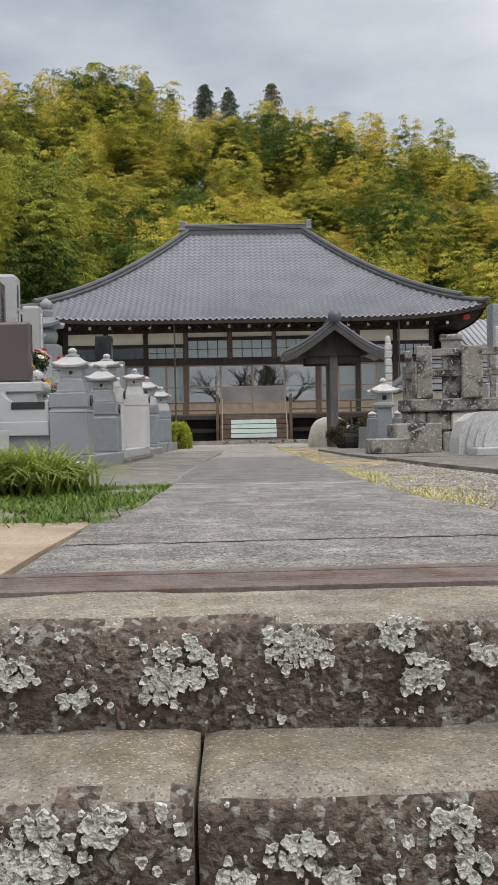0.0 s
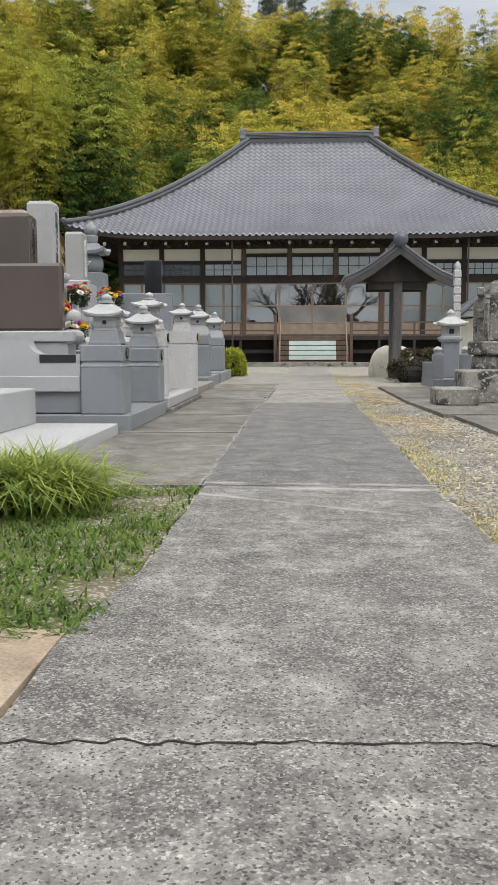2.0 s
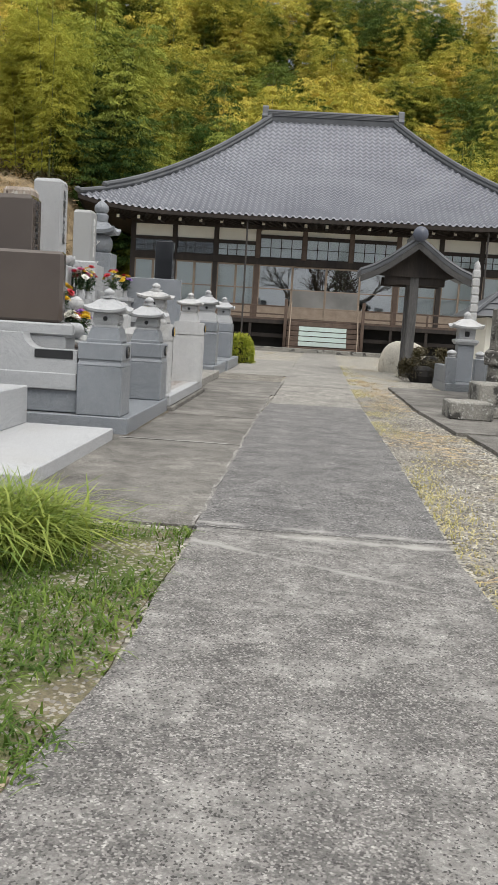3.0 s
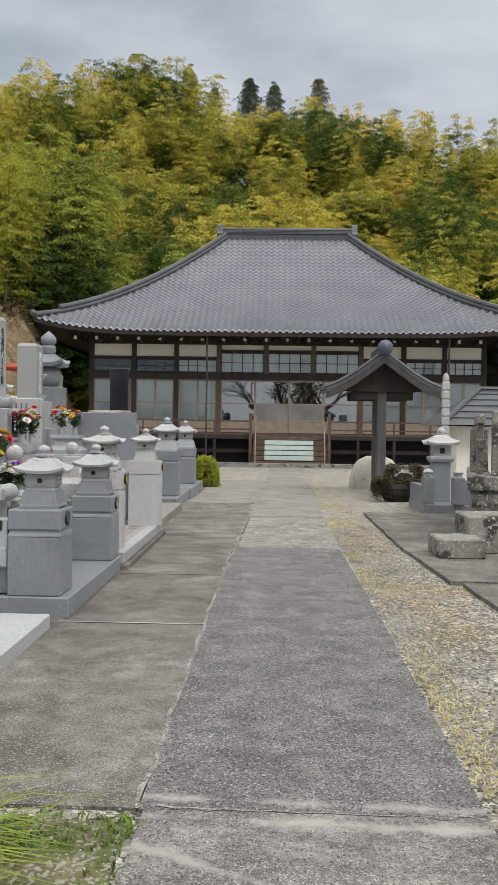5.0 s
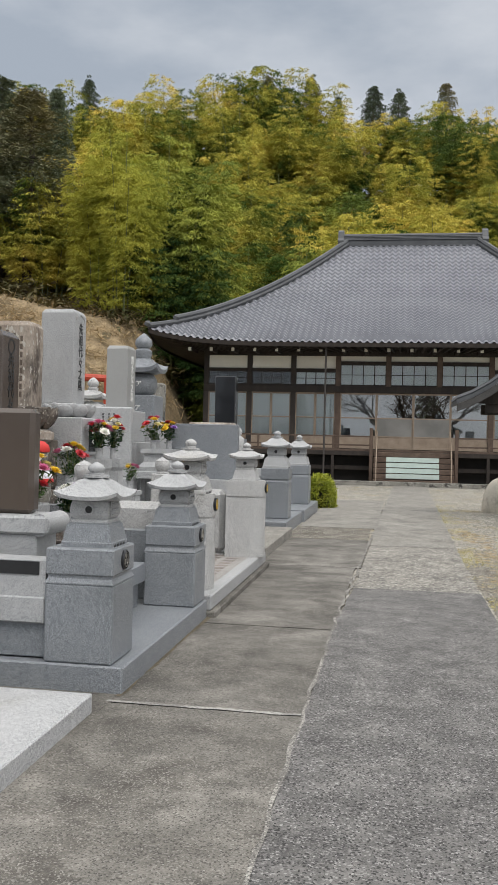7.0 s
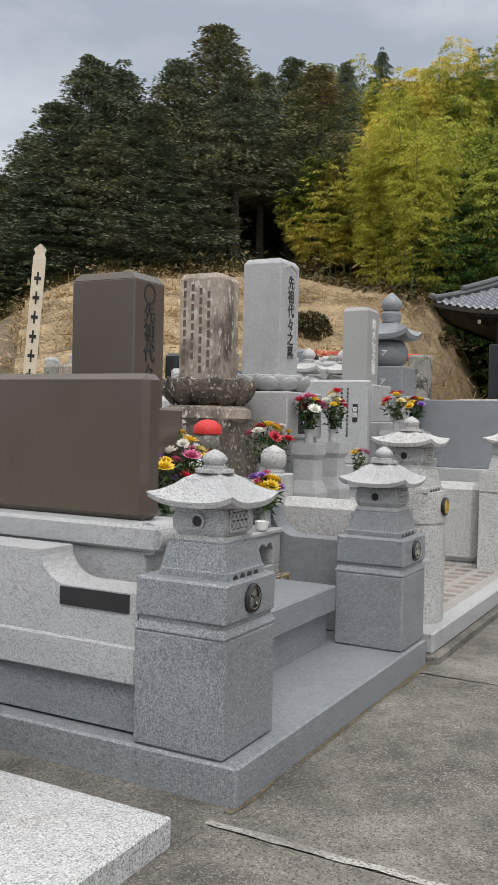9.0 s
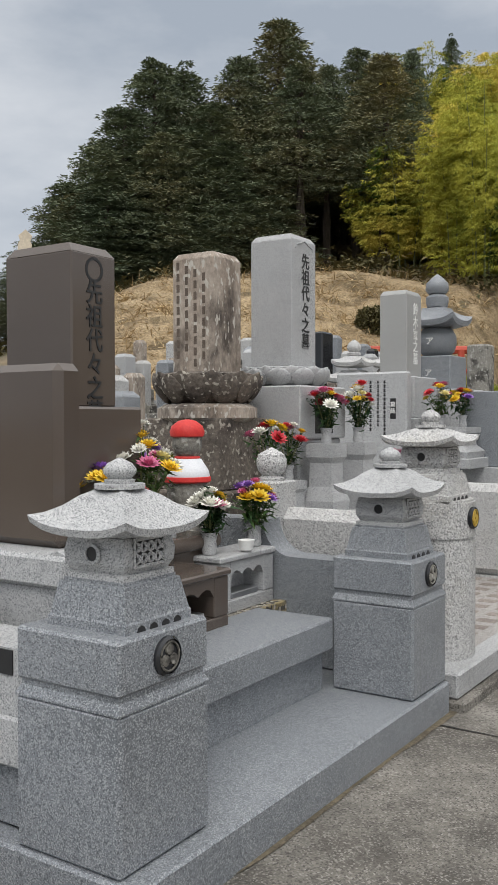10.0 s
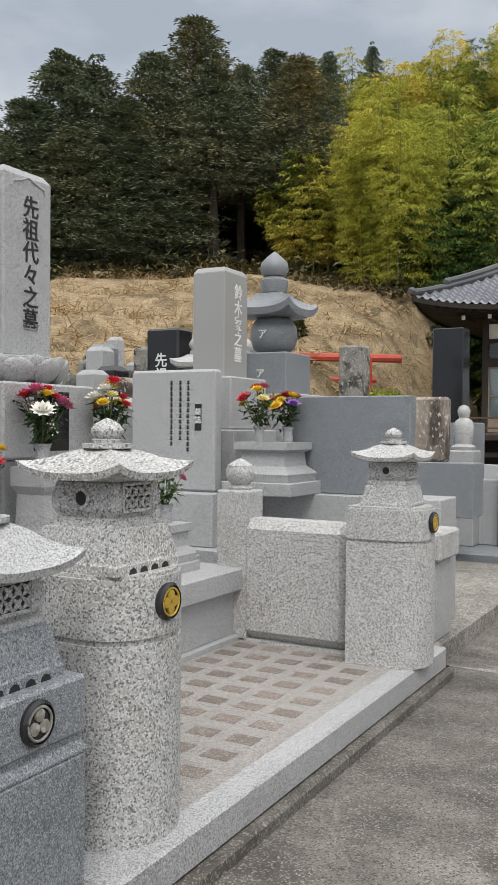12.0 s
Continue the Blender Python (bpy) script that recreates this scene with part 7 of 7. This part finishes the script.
o = new("undergrowth", leaf_mesh("undergrowth", v, f, scrub))
tagged(o, "brown and green undergrowth below the trees", "undergrowth", "", "stuff")
# dry straw slope above the graves
ss = Shape()
bs, ds = np.arange(10, 42, 1.0), np.arange(25, 53, 1.0)
for d in ds:
    for b in bs:
        x, y, z = at_bearing(b, d)
        terrace = 0.35 * (math.sin(d * 1.5 + 0.12 * b) > 0.3)
        ss.v.append((x, y, z + (0.05 + terrace * smooth01(30, 36, d) if x < -11.0 else -0.12)))
nb = len(bs)
ss.f = [(j * nb + i, j * nb + i + 1, (j + 1) * nb + i + 1, (j + 1) * nb + i) for j in range(len(ds) - 1) for i in range(nb - 1)]
structure("straw_slope", ss, STRAWM, "terraced slope covered with dry pale straw", "slope", True)
pts = []
for i in range(1600):
    b, d = g.uniform(13, 41.5), g.uniform(31, 52)
    x, y, z = at_bearing(b, d)
    if x < -11.5:
        pts.append(np.array([x, y, z + 0.2]) + g.normal(0, 0.25, (12, 3)) * np.array([1, 1, 0.4]))
v, f = leaves(np.concatenate(pts), 0.55, g, droop=0.1, ratio=0.08)
tagged(new("dry_grass", leaf_mesh("dry_grass", v, f, STRAWL)), "tufts of dry pale grass", "grass", "", "stuff")
for x, y, r, h, m in ((-10.35, 38.3, 1.25, 2.6, BUSH), (-12.0, 42.5, 1.3, 2.2, BUSH), (-16.5, 43.0, 0.9, 1.3, HEDGEM)):
    q = clipped_bush("shrub", (x, y, ground_z(x, y) - 0.1), r, r, h, m, "dense green shrub at the foot of the bank", 5200, 0.16, int(h * 100), "shrub", 0.7)

# ---- grass and weeds beside the path ----
GB = GRASSM


def blades(pts, length, g, width=0.012, lean=0.6):
    """Arching grass blades of three segments."""
    vs, fs = [], []
    for p in pts:
        a = g.uniform(0, 2 * np.pi)
        L, k = length * g.uniform(0.6, 1.15), lean * g.uniform(0.4, 1.3)
        d, s = np.array([math.cos(a), math.sin(a), 0.0]), np.array([-math.sin(a), math.cos(a), 0.0]) * width
        base = len(vs)
        for i in range(4):
            t = i / 3
            c = np.array(p) + d * L * k * t ** 1.7 + np.array([0, 0, L * (t - 0.58 * min(k, 1.3) * t ** 2.4)])
            w = s * (1 - 0.95 * t ** 1.5)
            vs += [c - w, c + w]
        fs += [(base + 2 * i, base + 2 * i + 1, base + 2 * i + 3, base + 2 * i + 2) for i in range(3)]
    return np.array(vs), fs


g = np.random.default_rng(91)
for i, (x, y, rx, ry, n) in enumerate(((-1.40, 5.62, 0.44, 0.36, 2000), (-2.15, 5.65, 0.55, 0.4, 1400), (-1.8, 5.40, 0.45, 0.32, 1300))):
    t = thing("grass_clump", (x, y, G - 0.02), "lush green clump of strap-leaved grass", "grass")
    u = g.normal(0, 0.55, (n, 2))
    v, f = blades([(a * rx * 0.7, b * ry * 0.7, 0.0) for a, b in u], 0.47, g, 0.010, 1.2)
    o = new("blade", leaf_mesh("blade", v, f, GB))
    o.parent = t
    tagged(o, "arching green blades", kind="stuff")
slab("grass_bed", wavy([(-4.5, 3.35), (-0.62, 3.36), (-0.50, 4.3), (-0.50, 6.2), (-4.5, 6.4)], 0.06, 0.3, 21), G - 0.06, G - 0.012, surf("grassy_soil", (0.14, 0.12, 0.07), (0.24, 0.20, 0.13), 3, 0.95, 0.8, 60, 0.45, [((0.36, 0.33, 0.27), 0.6)], 40, stain=(0.10, 0.12, 0.03), stain_scale=2.2, stain_at=0.5, bump_dist=0.02), "thin soil with low weeds beside the path", "soil")
pts = []
while len(pts) < 9000:
    x, y = g.uniform(-2.6, -0.48), g.uniform(3.35, 6.25)
    edge = noise.noise(Vector((x * 2.2, y * 2.2, 2))) + 0.25 - 0.9 * max(0, x + 0.75)
    if edge > g.uniform(-0.1, 0.25):
        pts.append((x, y, G - 0.02))
v, f = blades(pts, 0.085, g, 0.005, 1.2)
tagged(new("low_grass", leaf_mesh("low_grass", v, f, GB)), "low green weeds and grass beside the path", "grass", "", "stuff")
# moss, dry grass and stones along the east edge of the path
pts = []
while len(pts) < 5200:
    y = 3.0 + 26 * g.random() ** 1.4
    x = 0.93 + abs(g.normal(0, 0.24)) + (0.12 if y < 4 else 0)
    if noise.noise(Vector((x * 1.6, y * 0.9, 7))) > g.uniform(-0.25, 0.3):
        pts.append((x, y, G - 0.02))
v, f = blades(pts, 0.04, g, 0.004, 1.2)
tagged(new("moss_edge", leaf_mesh("moss_edge", v, f, MOSSM)), "yellow-green moss and weeds along the path edge", "moss", "", "stuff")
pts = []
while len(pts) < 1500:
    x, y = g.normal(1.35, 0.22), g.uniform(5.5, 24)
    if noise.noise(Vector((x * 0.9, y * 0.5, 17))) > 0.12:
        pts.append((x, y, G - 0.005))
v, f = leaves(pts, 0.16, g, droop=0.0, ratio=0.035, jitter=0.12)
tagged(new("dry_straw", leaf_mesh("dry_straw", v, f, STRAWL)), "loose dry straw on the gravel", "straw", "", "stuff")


def pebbles(name, spots, size, material, label, seed):
    g = np.random.default_rng(seed)
    cube = np.array([(-1, 0, 0), (1, 0, 0), (0, -1, 0), (0, 1, 0), (0, 0, -1), (0, 0, 1)], float)
    tri = np.array([(0, 2, 5), (2, 1, 5), (1, 3, 5), (3, 0, 5), (2, 0, 4), (1, 2, 4), (3, 1, 4), (0, 3, 4)])
    n = len(spots)
    s = size * g.uniform(0.4, 1.3, n)
    a = g.uniform(0, np.pi, n)
    v = cube[None] * np.stack([s, s * g.uniform(0.6, 1, n), s * g.uniform(0.4, 0.7, n)], 1)[:, None, :]
    c, d = np.cos(a)[:, None], np.sin(a)[:, None]
    v = np.stack([v[..., 0] * c - v[..., 1] * d, v[..., 0] * d + v[..., 1] * c, v[..., 2]], -1) + np.array(spots)[:, None, :]
    f = (tri[None] + 6 * np.arange(n)[:, None, None]).reshape(-1, 3)
    tagged(new(name, leaf_mesh(name, v.reshape(-1, 3), f, material)), label, "gravel", "", "stuff")


PEB = leafy("pebble_stone", (0.15, 0.138, 0.118), (0.30, 0.278, 0.24), (0.52, 0.49, 0.43), trans=0, scale=3)
pebbles("gravel", [(0.95 + abs(g.normal(0, 0.5)), g.uniform(2.4, 17), G - 0.018) for _ in range(15000)], 0.014, PEB, "loose grey gravel beside the path", 5)
pebbles("gravel", [(g.uniform(-3.2, -2.47), g.uniform(10.3, 12.1), G + 0.503) for _ in range(1500)], 0.012, PEB, "pale gravel inside the grave enclosure", 6)
pebbles("gravel", [(g.uniform(-1.9, -0.5), g.uniform(3.3, 6.4), G - 0.012) for _ in range(2200)], 0.012, PEB, "grit among the weeds", 8)
pebbles("gravel", [(g.uniform(-1.75, -0.4), g.uniform(19.2, 21.6), G - 0.015) for _ in range(3500)], 0.018, PEB, "pale gravel strip across the pavement", 9)

# ---- wood behind the walker, which closes the place to the south ----
bare = Shape()
g = np.random.default_rng(3)


def limb(p, d, L, r, depth):
    q = p + d * L
    bare.tube([tuple(p), tuple((p + q) / 2 + Vector((g.normal(0, 0.06), g.normal(0, 0.06), 0)) * L), tuple(q)], [r, r * 0.8, r * 0.6], 5)
    if depth:
        for _ in range(3):
            e = (d + Vector((g.normal(0, 0.55), g.normal(0, 0.55), g.normal(0.1, 0.35)))).normalized()
            limb(p + d * L * g.uniform(0.6, 1.0), e, L * g.uniform(0.6, 0.85), r * 0.55, depth - 1)


limb(Vector((0, 0, 0)), Vector((0, 0, 1)), 3.2, 0.35, 5)
bare_me = mesh_of("trunk", bare, BARK)
for x, y in ((0.4, -14), (4.6, -16)):
    t = thing("bare_tree", (x, y, -0.2), "leafless tree with spreading branches", "tree", "trees below the steps", "", 60 * x)
    t.scale = (1.5, 1.5, 1.25)
    o = new("trunk", bare_me)
    o.parent = t
for i in range(8):
    a = -60 + 16 * i
    x, y = 75 * math.sin(radians(a)), -70 * math.cos(radians(a))
    plant("cedar_tree", cedars[i % 3], (x, y, -0.5), 0.7 + 0.3 * (i % 3) / 2, 31 * i, "dark cedar beyond the lower ground", "tree", "trees below the steps")
